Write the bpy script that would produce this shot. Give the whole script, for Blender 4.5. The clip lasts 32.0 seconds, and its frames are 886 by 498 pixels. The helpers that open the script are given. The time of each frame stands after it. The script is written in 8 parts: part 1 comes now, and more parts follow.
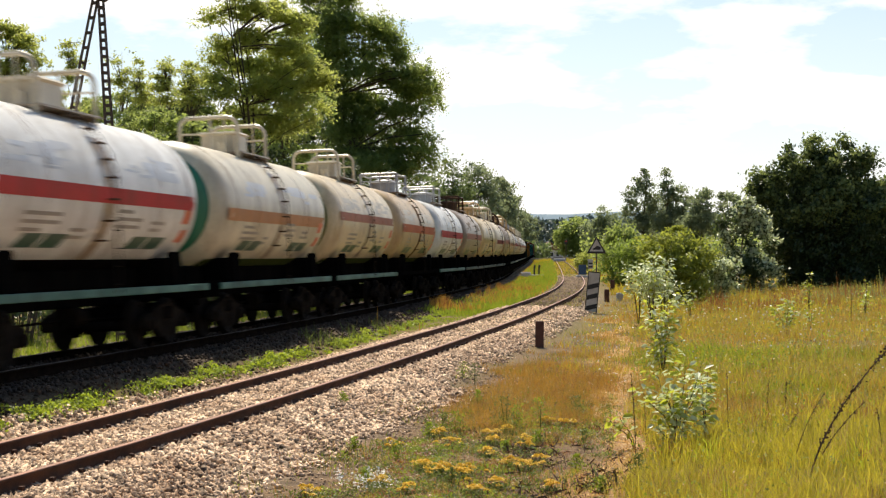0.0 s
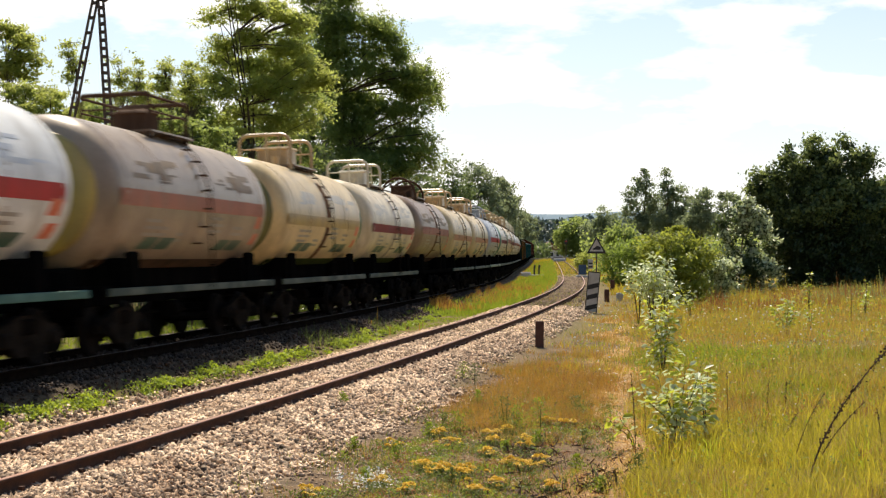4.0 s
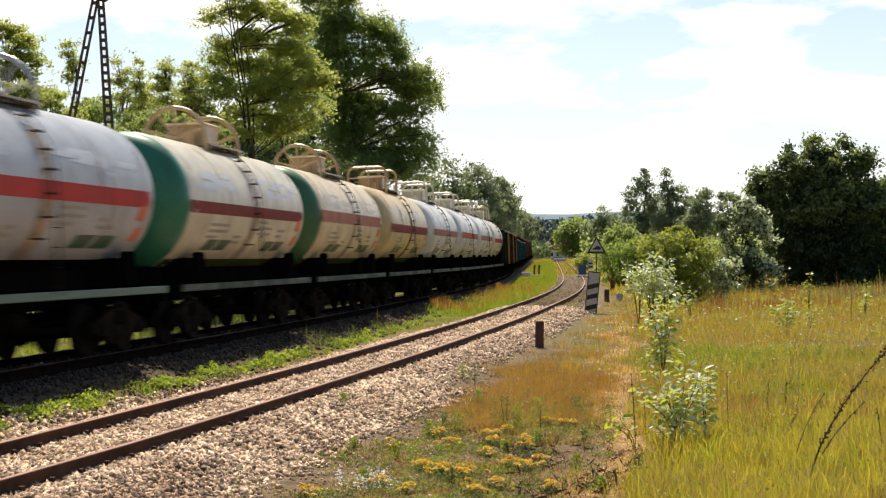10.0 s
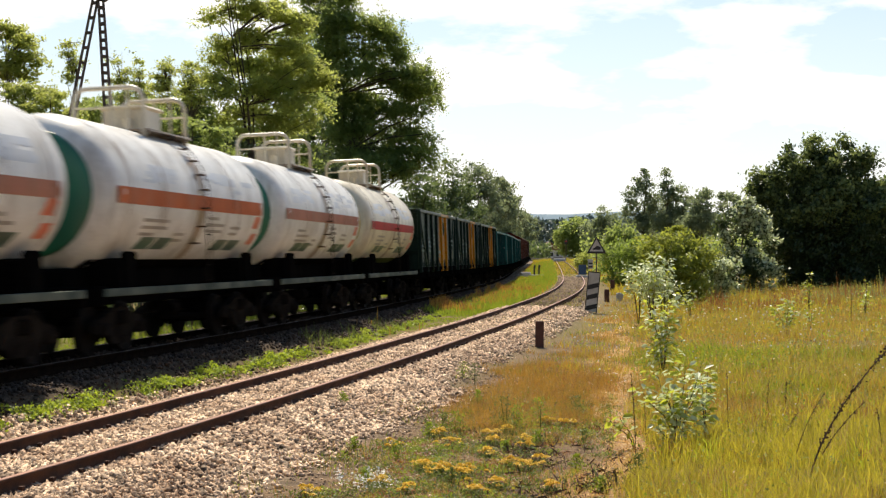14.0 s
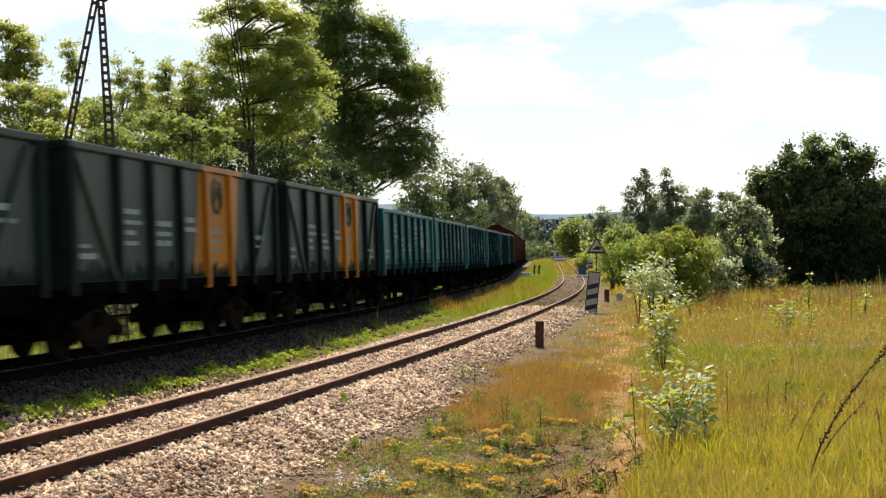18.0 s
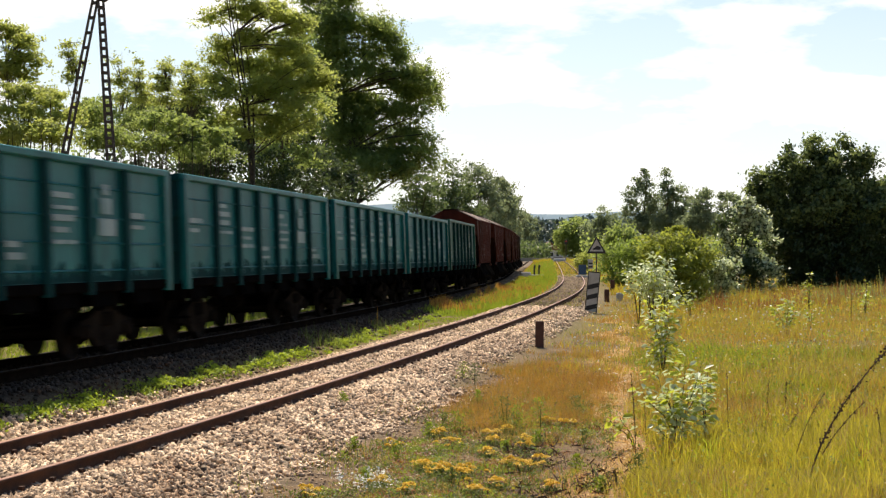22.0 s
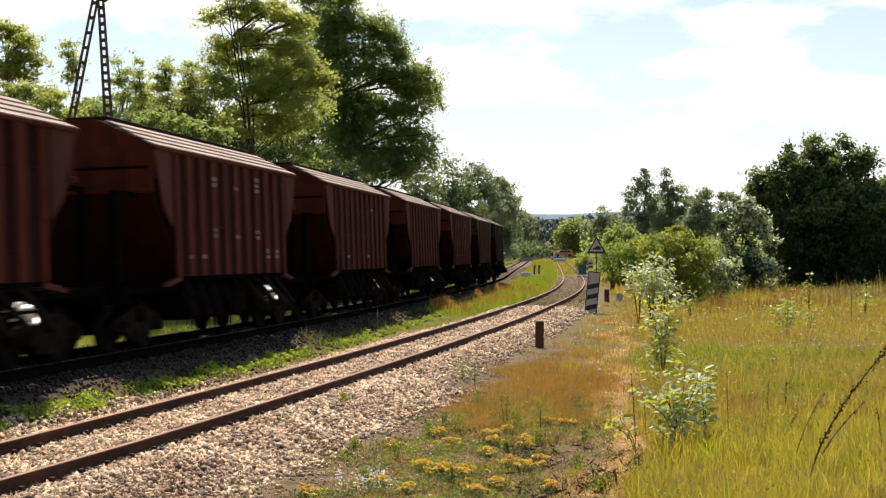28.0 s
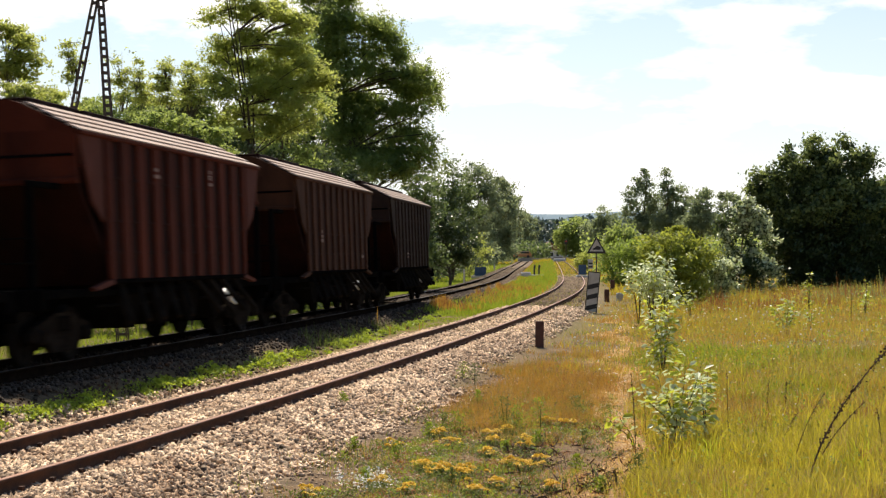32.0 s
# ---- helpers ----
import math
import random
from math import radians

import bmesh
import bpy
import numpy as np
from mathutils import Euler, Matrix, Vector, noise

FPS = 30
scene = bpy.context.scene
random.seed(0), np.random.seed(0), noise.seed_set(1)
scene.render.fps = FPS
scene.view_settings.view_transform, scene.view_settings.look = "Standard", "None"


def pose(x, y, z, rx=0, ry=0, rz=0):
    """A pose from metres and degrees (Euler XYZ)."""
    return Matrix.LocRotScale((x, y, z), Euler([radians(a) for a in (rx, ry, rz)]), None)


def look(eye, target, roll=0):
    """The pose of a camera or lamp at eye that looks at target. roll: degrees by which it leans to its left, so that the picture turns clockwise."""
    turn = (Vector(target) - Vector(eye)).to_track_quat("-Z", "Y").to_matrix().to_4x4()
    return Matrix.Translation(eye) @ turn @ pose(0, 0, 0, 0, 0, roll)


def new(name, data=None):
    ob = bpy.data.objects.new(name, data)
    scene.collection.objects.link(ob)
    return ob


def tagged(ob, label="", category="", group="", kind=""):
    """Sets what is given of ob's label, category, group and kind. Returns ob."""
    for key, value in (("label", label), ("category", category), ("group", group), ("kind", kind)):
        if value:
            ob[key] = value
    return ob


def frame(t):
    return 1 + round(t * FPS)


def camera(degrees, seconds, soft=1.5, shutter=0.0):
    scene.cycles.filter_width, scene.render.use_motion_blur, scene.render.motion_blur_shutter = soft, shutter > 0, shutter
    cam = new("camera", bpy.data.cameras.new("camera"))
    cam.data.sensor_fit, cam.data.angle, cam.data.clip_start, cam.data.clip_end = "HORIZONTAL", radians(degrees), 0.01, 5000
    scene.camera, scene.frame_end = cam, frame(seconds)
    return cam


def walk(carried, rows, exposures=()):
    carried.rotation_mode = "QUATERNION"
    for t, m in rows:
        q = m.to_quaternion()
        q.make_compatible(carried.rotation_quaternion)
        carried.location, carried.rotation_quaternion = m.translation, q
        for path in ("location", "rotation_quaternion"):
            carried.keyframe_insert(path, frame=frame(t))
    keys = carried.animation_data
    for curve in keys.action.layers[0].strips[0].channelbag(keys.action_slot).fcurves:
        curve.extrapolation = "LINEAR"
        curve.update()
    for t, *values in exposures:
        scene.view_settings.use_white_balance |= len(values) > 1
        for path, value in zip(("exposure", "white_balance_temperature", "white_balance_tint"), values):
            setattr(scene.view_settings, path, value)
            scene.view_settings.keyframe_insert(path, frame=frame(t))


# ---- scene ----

# ---------------------------------------------------------------- camera
cam = camera(32.39, 32.0, soft=1.3, shutter=0.8)
EYE = (0.0, 0.0, 1.849)
STAND = look(EYE, (0.0, 100.0, 1.849 + 0.489))
walk(cam, [(0.0, STAND), (32.0, STAND)], exposures=[(0.0, 0.35, 7100, 12), (32.0, 0.35, 7100, 12)])

# ---------------------------------------------------------------- light
SUN_ELEV, SUN_AZ = radians(54), radians(-7)      # azimuth from +Y, positive towards +X
sun_way = Vector((math.sin(SUN_AZ) * math.cos(SUN_ELEV), math.cos(SUN_AZ) * math.cos(SUN_ELEV), math.sin(SUN_ELEV)))
sun = new("sun", bpy.data.lights.new("sun", "SUN"))
sun.data.energy, sun.data.angle, sun.data.color = 5.0, radians(0.53), (1.0, 0.93, 0.80)
sun.matrix_world = look(sun_way * 50, (0, 0, 0))


def build_world():
    w = bpy.data.worlds.new("sky")
    scene.world = w
    w.use_nodes = True
    nt = w.node_tree
    nt.nodes.clear()
    out, bg = nt.nodes.new("ShaderNodeOutputWorld"), nt.nodes.new("ShaderNodeBackground")
    sky = nt.nodes.new("ShaderNodeTexSky")
    sky.sky_type, sky.sun_disc = "NISHITA", False
    sky.sun_elevation, sky.sun_rotation = SUN_ELEV, SUN_AZ
    sky.air_density, sky.dust_density = 1.0, 1.2
    tc, mp = nt.nodes.new("ShaderNodeTexCoord"), nt.nodes.new("ShaderNodeMapping")
    mp.inputs["Scale"].default_value = (1.0, 1.0, 3.2)
    mp.inputs["Rotation"].default_value = (0, 0, radians(8.4))
    mp.inputs["Location"].default_value = (0.35, 0.0, 0.42)
    no = nt.nodes.new("ShaderNodeTexNoise")
    no.inputs["Scale"].default_value, no.inputs["Detail"].default_value = 8.0, 7.0
    no.inputs["Roughness"].default_value = 0.55
    ramp = nt.nodes.new("ShaderNodeValToRGB")
    ramp.color_ramp.elements[0].position, ramp.color_ramp.elements[1].position = 0.362, 0.535
    gain = nt.nodes.new("ShaderNodeVectorMath")
    gain.operation = "MULTIPLY"
    gain.inputs[1].default_value = (1.06, 1.36, 1.56)
    mix = nt.nodes.new("ShaderNodeMix")
    mix.data_type = "RGBA"
    # clouds shine more towards the sun's side
    facing, glow, cloud = nt.nodes.new("ShaderNodeVectorMath"), nt.nodes.new("ShaderNodeMapRange"), nt.nodes.new("ShaderNodeVectorMath")
    facing.operation, cloud.operation = "DOT_PRODUCT", "SCALE"
    facing.inputs[1].default_value = sun_way
    nt.links.new(tc.outputs["Generated"], facing.inputs[0])
    nt.links.new(facing.outputs["Value"], glow.inputs["Value"])
    glow.interpolation_type = "SMOOTHSTEP"
    glow.inputs["From Min"].default_value, glow.inputs["From Max"].default_value = -0.1, 0.62
    glow.inputs["To Min"].default_value, glow.inputs["To Max"].default_value = 4.5, 14.5
    cloud.inputs[0].default_value = (0.965, 1.0, 1.06)
    nt.links.new(glow.outputs["Result"], cloud.inputs["Scale"])
    nt.links.new(cloud.outputs["Vector"], mix.inputs["B"])
    nt.links.new(tc.outputs["Generated"], mp.inputs["Vector"])
    nt.links.new(mp.outputs["Vector"], no.inputs["Vector"])
    # the cloud banks close up towards the horizon
    sep, thin, less = nt.nodes.new("ShaderNodeSeparateXYZ"), nt.nodes.new("ShaderNodeMapRange"), nt.nodes.new("ShaderNodeMath")
    nt.links.new(tc.outputs["Generated"], sep.inputs[0])
    nt.links.new(sep.outputs["Z"], thin.inputs["Value"])
    thin.inputs["From Min"].default_value, thin.inputs["From Max"].default_value = 0.10, 0.55
    thin.inputs["To Min"].default_value, thin.inputs["To Max"].default_value = 0.0, 0.24
    less.operation = "SUBTRACT"
    nt.links.new(no.outputs["Fac"], less.inputs[0])
    nt.links.new(thin.outputs["Result"], less.inputs[1])
    nt.links.new(less.outputs[0], ramp.inputs["Fac"])
    haze, most = nt.nodes.new("ShaderNodeMapRange"), nt.nodes.new("ShaderNodeMath")
    haze.inputs["From Min"].default_value, haze.inputs["From Max"].default_value = 0.0, 0.28
    haze.inputs["To Min"].default_value, haze.inputs["To Max"].default_value = 0.66, 0.0
    nt.links.new(sep.outputs["Z"], haze.inputs["Value"])
    most.operation = "MAXIMUM"
    nt.links.new(ramp.outputs["Color"], most.inputs[0])
    nt.links.new(haze.outputs["Result"], most.inputs[1])
    nt.links.new(most.outputs[0], mix.inputs["Factor"])
    nt.links.new(sky.outputs["Color"], gain.inputs[0])
    nt.links.new(gain.outputs["Vector"], mix.inputs["A"])
    nt.links.new(mix.outputs["Result"], bg.inputs["Color"])
    bg.inputs["Strength"].default_value = 0.068
    nt.links.new(bg.outputs["Background"], out.inputs["Surface"])


build_world()


# ---------------------------------------------------------------- materials
def nodes_of(m):
    m.use_nodes = True
    nt = m.node_tree
    return nt, nt.nodes["Principled BSDF"]


def noise_node(nt, vec, scale, detail=4.0, rough=0.55):
    n = nt.nodes.new("ShaderNodeTexNoise")
    n.inputs["Scale"].default_value, n.inputs["Detail"].default_value, n.inputs["Roughness"].default_value = scale, detail, rough
    nt.links.new(vec, n.inputs["Vector"])
    return n.outputs["Fac"]


def ramp_node(nt, fac, lo, hi):
    n = nt.nodes.new("ShaderNodeMapRange")
    n.inputs["From Min"].default_value, n.inputs["From Max"].default_value = lo, hi
    nt.links.new(fac, n.inputs["Value"])
    return n.outputs["Result"]


def mix_node(nt, fac, a, b, blend="MIX"):
    n = nt.nodes.new("ShaderNodeMix")
    n.data_type, n.blend_type = "RGBA", blend
    for key, value in (("Factor", fac), ("A", a), ("B", b)):
        if isinstance(value, (int, float)):
            n.inputs[key].default_value = value
        elif isinstance(value, tuple):
            n.inputs[key].default_value = (*value, 1)
        else:
            nt.links.new(value, n.inputs[key])
    return n.outputs["Result"]


def surf(name, c1, c2, scale=3.0, rough=0.7, metal=0.0, bump=0.2, fine=45.0, dirt=None, streak=1.0, lo=0.35, hi=0.65, island=0.0, spec=0.5):
    """A weathered surface: two colours at two scales, dirt on top, fine relief. streak < 1 draws the dirt out downwards."""
    m = bpy.data.materials.new(name)
    nt, bsdf = nodes_of(m)
    tc, info = nt.nodes.new("ShaderNodeTexCoord"), nt.nodes.new("ShaderNodeObjectInfo")
    shift = nt.nodes.new("ShaderNodeVectorMath")
    shift.operation = "MULTIPLY_ADD"
    comb = nt.nodes.new("ShaderNodeCombineXYZ")
    for k in ("X", "Y", "Z"):
        nt.links.new(info.outputs["Random"], comb.inputs[k])
    shift.inputs[1].default_value = (37.0, 17.0, 11.0)
    nt.links.new(comb.outputs["Vector"], shift.inputs[0])
    nt.links.new(tc.outputs["Object"], shift.inputs[2])
    vec = shift.outputs["Vector"]
    a = ramp_node(nt, noise_node(nt, vec, scale), lo, hi)
    col = mix_node(nt, a, c1, c2)
    b = ramp_node(nt, noise_node(nt, vec, fine, 3.0), 0.3, 0.7)
    col = mix_node(nt, 0.25, col, mix_node(nt, b, tuple(c * 0.75 for c in c1), tuple(min(1, c * 1.2) for c in c2)))
    if dirt:
        mp = nt.nodes.new("ShaderNodeMapping")
        mp.inputs["Scale"].default_value = (1.0, 1.0, streak)
        nt.links.new(vec, mp.inputs["Vector"])
        d = ramp_node(nt, noise_node(nt, mp.outputs["Vector"], 1.6, 6.0, 0.65), 0.46, 0.74)
        col = mix_node(nt, d, col, dirt)
    if island:
        geo = nt.nodes.new("ShaderNodeNewGeometry")
        v = nt.nodes.new("ShaderNodeMapRange")
        v.inputs["To Min"].default_value, v.inputs["To Max"].default_value = 1 - island, 1 + island
        nt.links.new(geo.outputs["Random Per Island"], v.inputs["Value"])
        hsv = nt.nodes.new("ShaderNodeHueSaturation")
        nt.links.new(v.outputs["Result"], hsv.inputs["Value"])
        nt.links.new(col, hsv.inputs["Color"])
        col = hsv.outputs["Color"]
    nt.links.new(col, bsdf.inputs["Base Color"])
    bsdf.inputs["Roughness"].default_value, bsdf.inputs["Metallic"].default_value = rough, metal
    bsdf.inputs["Specular IOR Level"].default_value = spec
    if bump:
        bn = nt.nodes.new("ShaderNodeBump")
        bn.inputs["Strength"].default_value, bn.inputs["Distance"].default_value = bump, 0.02
        nt.links.new(noise_node(nt, vec, fine, 5.0), bn.inputs["Height"])
        nt.links.new(bn.outputs["Normal"], bsdf.inputs["Normal"])
    return m


def leafy(name, c1, c2, through_c, part=0.4, rough=0.55, scale=0.6, gloss=0.35, own=0.55):
    """Leaves and blades: two greens patch by patch, each leaf a little different, light coming through them."""
    m = bpy.data.materials.new(name)
    nt, bsdf = nodes_of(m)
    geo = nt.nodes.new("ShaderNodeNewGeometry")
    patch = ramp_node(nt, noise_node(nt, geo.outputs["Position"], scale, 3.0), 0.35, 0.65)
    leaf = geo.outputs["Random Per Island"]
    fac = nt.nodes.new("ShaderNodeMath")
    fac.operation = "MULTIPLY_ADD"
    fac.inputs[1].default_value, fac.use_clamp = own, True
    half = nt.nodes.new("ShaderNodeMath")
    half.operation = "MULTIPLY"
    half.inputs[1].default_value = 1.05 - own
    nt.links.new(patch, half.inputs[0])
    nt.links.new(leaf, fac.inputs[0])
    nt.links.new(half.outputs[0], fac.inputs[2])
    col = mix_node(nt, fac.outputs[0], c1, c2)
    nt.links.new(col, bsdf.inputs["Base Color"])
    bsdf.inputs["Roughness"].default_value = rough
    bsdf.inputs["Specular IOR Level"].default_value = gloss
    tr = nt.nodes.new("ShaderNodeBsdfTranslucent")
    nt.links.new(mix_node(nt, 0.65, col, through_c), tr.inputs["Color"])
    ms = nt.nodes.new("ShaderNodeMixShader")
    ms.inputs["Fac"].default_value = part
    nt.links.new(bsdf.outputs["BSDF"], ms.inputs[1])
    nt.links.new(tr.outputs["BSDF"], ms.inputs[2])
    nt.links.new(ms.outputs["Shader"], nt.nodes["Material Output"].inputs["Surface"])
    return m


M = {}
M["rail_rust"] = surf("rail_rust", (0.028, 0.012, 0.007), (0.085, 0.034, 0.017), 4, 0.85, 0.0, 0.3, 60, spec=0.3)
M["rail_head"] = surf("rail_head", (0.15, 0.062, 0.033), (0.29, 0.132, 0.074), 1.5, 0.55, 0.3, 0.15, 80)
# Rails of the train's track: its shade put into their dark colours.
M["rail_shade"] = surf("rail_in_shade", (0.007, 0.005, 0.004), (0.020, 0.013, 0.009), 5, 0.9, 0.0, 0.2, 60, spec=0.0)
M["rail_steel"] = surf("rail_steel", (0.035, 0.027, 0.022), (0.075, 0.058, 0.047), 6, 0.6, 0.2, 0.1, 80, spec=0.2)
M["stone_light"] = surf("stone_light", (0.26, 0.155, 0.090), (0.74, 0.55, 0.385), 1.2, 0.9, 0, 0.3, 90, island=0.7)
M["stone_brown"] = surf("stone_brown", (0.13, 0.09, 0.055), (0.30, 0.21, 0.135), 1.2, 0.9, 0, 0.3, 90, island=0.45)
# Stone colour lowered to hold the shade that the train casts.
M["stone_shaded"] = surf("stone_shaded", (0.028, 0.0165, 0.0095), (0.082, 0.050, 0.029), 1.2, 0.9, 0, 0.3, 90, island=0.45)
M["bark"] = surf("bark", (0.05, 0.04, 0.03), (0.11, 0.085, 0.065), 5, 0.95, 0, 0.6, 22)
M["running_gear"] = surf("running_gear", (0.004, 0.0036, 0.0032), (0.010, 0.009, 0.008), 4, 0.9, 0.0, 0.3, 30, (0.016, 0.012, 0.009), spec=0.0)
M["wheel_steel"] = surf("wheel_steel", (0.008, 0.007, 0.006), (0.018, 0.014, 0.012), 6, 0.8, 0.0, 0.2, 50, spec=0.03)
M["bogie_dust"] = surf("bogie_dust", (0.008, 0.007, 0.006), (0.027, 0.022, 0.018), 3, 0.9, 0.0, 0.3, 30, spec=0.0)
M["lattice_steel"] = surf("lattice_steel", (0.06, 0.05, 0.045), (0.13, 0.09, 0.07), 5, 0.7, 0.4, 0.2, 50)


# ---------------------------------------------------------------- mesh helpers
def mesh_np(name, verts, faces, material=None, smooth=False):
    """A mesh from arrays; every face has the same number of corners."""
    verts, faces = np.asarray(verts, np.float32), np.asarray(faces, np.int32)
    me = bpy.data.meshes.new(name)
    n, k = faces.shape
    me.vertices.add(len(verts))
    me.vertices.foreach_set("co", verts.ravel())
    me.loops.add(n * k)
    me.loops.foreach_set("vertex_index", faces.ravel())
    me.polygons.add(n)
    me.polygons.foreach_set("loop_start", np.arange(0, n * k, k, dtype=np.int32))
    me.polygons.foreach_set("loop_total", np.full(n, k, np.int32))
    if smooth:
        me.polygons.foreach_set("use_smooth", np.ones(n, bool))
    me.update(calc_edges=True)
    me.validate()
    if material:
        me.materials.append(material)
    return me


def from_bm(name, bm, material, smooth=False):
    me = bpy.data.meshes.new(name)
    bmesh.ops.recalc_face_normals(bm, faces=bm.faces)
    bm.to_mesh(me)
    bm.free()
    if smooth:
        for p in me.polygons:
            p.use_smooth = True
    me.materials.append(material)
    return me


def part(name, bm, material, parent, label="", smooth=False, m=None):
    ob = new(name, bm if isinstance(bm, bpy.types.Mesh) else from_bm(name, bm, material, smooth))
    ob.parent = parent
    if m is not None:
        ob.matrix_basis = m
    return tagged(ob, label)


def box(bm, x0, x1, y0, y1, z0, z1, bevel=0.0, m=None):
    r = bmesh.ops.create_cube(bm, size=1.0)["verts"]
    bmesh.ops.scale(bm, vec=(x1 - x0, y1 - y0, z1 - z0), verts=r)
    bmesh.ops.translate(bm, vec=((x0 + x1) / 2, (y0 + y1) / 2, (z0 + z1) / 2), verts=r)
    if bevel:
        es = list({e for v in r for e in v.link_edges})
        r = list({v for f in bmesh.ops.bevel(bm, geom=es, offset=bevel, segments=1, affect="EDGES", profile=0.5)["faces"] for v in f.verts} | {v for v in r if v.is_valid})
    if m is not None:
        bmesh.ops.transform(bm, matrix=m, verts=[v for v in r if v.is_valid])
    return bm


def boxes(*items, bevel=0.0):
    bm = bmesh.new()
    for it in items:
        box(bm, *it, bevel=bevel)
    return bm


def tube(bm, pts, r, n=6, taper=None):
    """A round bar along points, with capped ends."""
    rings = []
    pts = [Vector(p) for p in pts]
    for i, p in enumerate(pts):
        way = (pts[min(i + 1, len(pts) - 1)] - pts[max(i - 1, 0)]).normalized()
        side = way.orthogonal().normalized() if i == 0 else (side - way * side.dot(way)).normalized()
        up = way.cross(side)
        rr = r if taper is None else r + (taper - r) * i / (len(pts) - 1)
        rings.append([bm.verts.new(p + (side * math.cos(a) + up * math.sin(a)) * rr) for a in (2 * math.pi * k / n for k in range(n))])
    for a, b in zip(rings, rings[1:]):
        for k in range(n):
            bm.faces.new((a[k], a[(k + 1) % n], b[(k + 1) % n], b[k]))
    bm.faces.new(rings[0][::-1])
    bm.faces.new(rings[-1])
    return bm


def prism(bm, outline, y0, y1, m=None):
    """An outline in x and z drawn out from y0 to y1."""
    a = [bm.verts.new((x, y0, z)) for x, z in outline]
    b = [bm.verts.new((x, y1, z)) for x, z in outline]
    n = len(a)
    bm.faces.new(a)
    bm.faces.new(b[::-1])
    for k in range(n):
        bm.faces.new((a[k], b[k], b[(k + 1) % n], a[(k + 1) % n]))
    if m is not None:
        bmesh.ops.transform(bm, matrix=m, verts=a + b)
    return bm


def lathe_x(bm, profile, n=32):
    """Turn a profile of (x, r) round the x axis."""
    rings = []
    for x, r in profile:
        rings.append([bm.verts.new((x, r * math.cos(2 * math.pi * k / n), r * math.sin(2 * math.pi * k / n))) for k in range(n)])
    for a, b in zip(rings, rings[1:]):
        for k in range(n):
            bm.faces.new((a[k], a[(k + 1) % n], b[(k + 1) % n], b[k]))
    bm.faces.new(rings[0][::-1])
    bm.faces.new(rings[-1])
    return bm


# ---------------------------------------------------------------- the two tracks
STEP = np.arange(-700.0, 521.0, 1.0)


def lay(x0, y0, heading, s0, knots, curvature):
    """A track's middle line: x, y and heading over the way along it, from its curvature in 1/100 m."""
    k = np.interp(STEP, knots, curvature) / 100
    h = np.concatenate([[0.0], np.cumsum((k[1:] + k[:-1]) / 2)])
    h += heading - np.interp(s0, STEP, h)
    hm = (h[1:] + h[:-1]) / 2
    x, y = np.concatenate([[0.0], np.cumsum(np.sin(hm))]), np.concatenate([[0.0], np.cumsum(np.cos(hm))])
    return x + x0 - np.interp(s0, STEP, x), y + y0 - np.interp(s0, STEP, y), h


FAR = lay(-8.2829, 21.4721, 0.1712, 0, (-10, 20, 45, 75, 90, 110, 130, 155, 185, 220, 270, 340, 460),
          (-0.1947, -0.1174, -0.0663, -0.0488, -0.1141, -0.0728, -0.0141, 0.0129, 0.0106, 0.0011, -0.0034, -0.0003, -0.0025))
NEAR = lay(-6.7096, 8.4124, 0.238, -10, (-60, -20, 0, 25, 45, 60, 75, 90, 105, 125, 150, 180),
           (0.0, 0.0, -0.1997, -0.1261, -0.178, -0.1653, -0.1145, -0.1114, -0.0553, 0.0043, -0.0087, 0.0022))
CANT = 0.0554


def far_z(y):
    return np.interp(y, (0, 90, 126, 162, 200, 250, 340, 500), (0, 0, 0.08, 0.16, 0.25, 0.45, 0.95, 1.2))


def near_z(y):
    return np.interp(y, (18, 38, 63, 93, 118, 158, 218, 338), (-0.343, -0.19, -0.013, 0.071, 0.159, 0.483, 0.865, 1.22))


def along(track, s, off=0.0):
    x, y, h = (np.interp(s, STEP, a) for a in track)
    return x + off * np.cos(h), y - off * np.sin(h), h


def beside(track, x, y):
    """How far a place lies to the right of a track."""
    keep = track[1] > -330 if track is FAR else track[1] > -500
    ys = track[1][keep]
    order = np.argsort(ys)
    tx, th = np.interp(y, ys[order], track[0][keep][order]), np.interp(y, ys[order], track[2][keep][order])
    return (x - tx) * np.cos(th)


def wave(x, y, f, k=0.0):
    return (np.sin(x * f + 1.3 + k) * np.cos(y * f * 0.83 + 0.7 * k) + 0.5 * np.sin(x * f * 2.3 + y * f * 1.9 + k * 2.1) + 0.25 * np.sin(y * f * 4.7 - x * f * 3.1 + k)) / 1.75


def smooth(a, lo, hi):
    t = np.clip((a - lo) / (hi - lo), 0, 1)
    return t * t * (3 - 2 * t)


def ground_z(x, y):
    x, y = np.asarray(x, float), np.asarray(y, float)
    d, e = beside(NEAR, x, y), beside(FAR, x, y)
    zn, zf = near_z(y), far_z(y)
    base = np.where(d > 0, zn - 0.44 + 0.26 * smooth(d, 4, 11), zn - 0.46)
    base = base + (zf - 0.45 - base) * smooth(y, 90, 140) * (1 - smooth(e, 1.8, 5.0))
    base = np.where(e < -1, zf - 0.75 + 0.3 * smooth(-e, 5, 14), base)
    base = base + 0.05 * wave(x, y, 0.9) * smooth(np.abs(d), 2.5, 5) + 0.3 * wave(x, y, 0.05) * smooth(np.abs(d), 20, 90)
    bn = zn - 0.185 - 0.26 * np.maximum(0, np.abs(d) - 1.3)
    bf = zf - 0.20 - 0.55 * np.maximum(0, np.abs(e) - 1.75)
    return np.maximum(base, np.maximum(bn, bf))


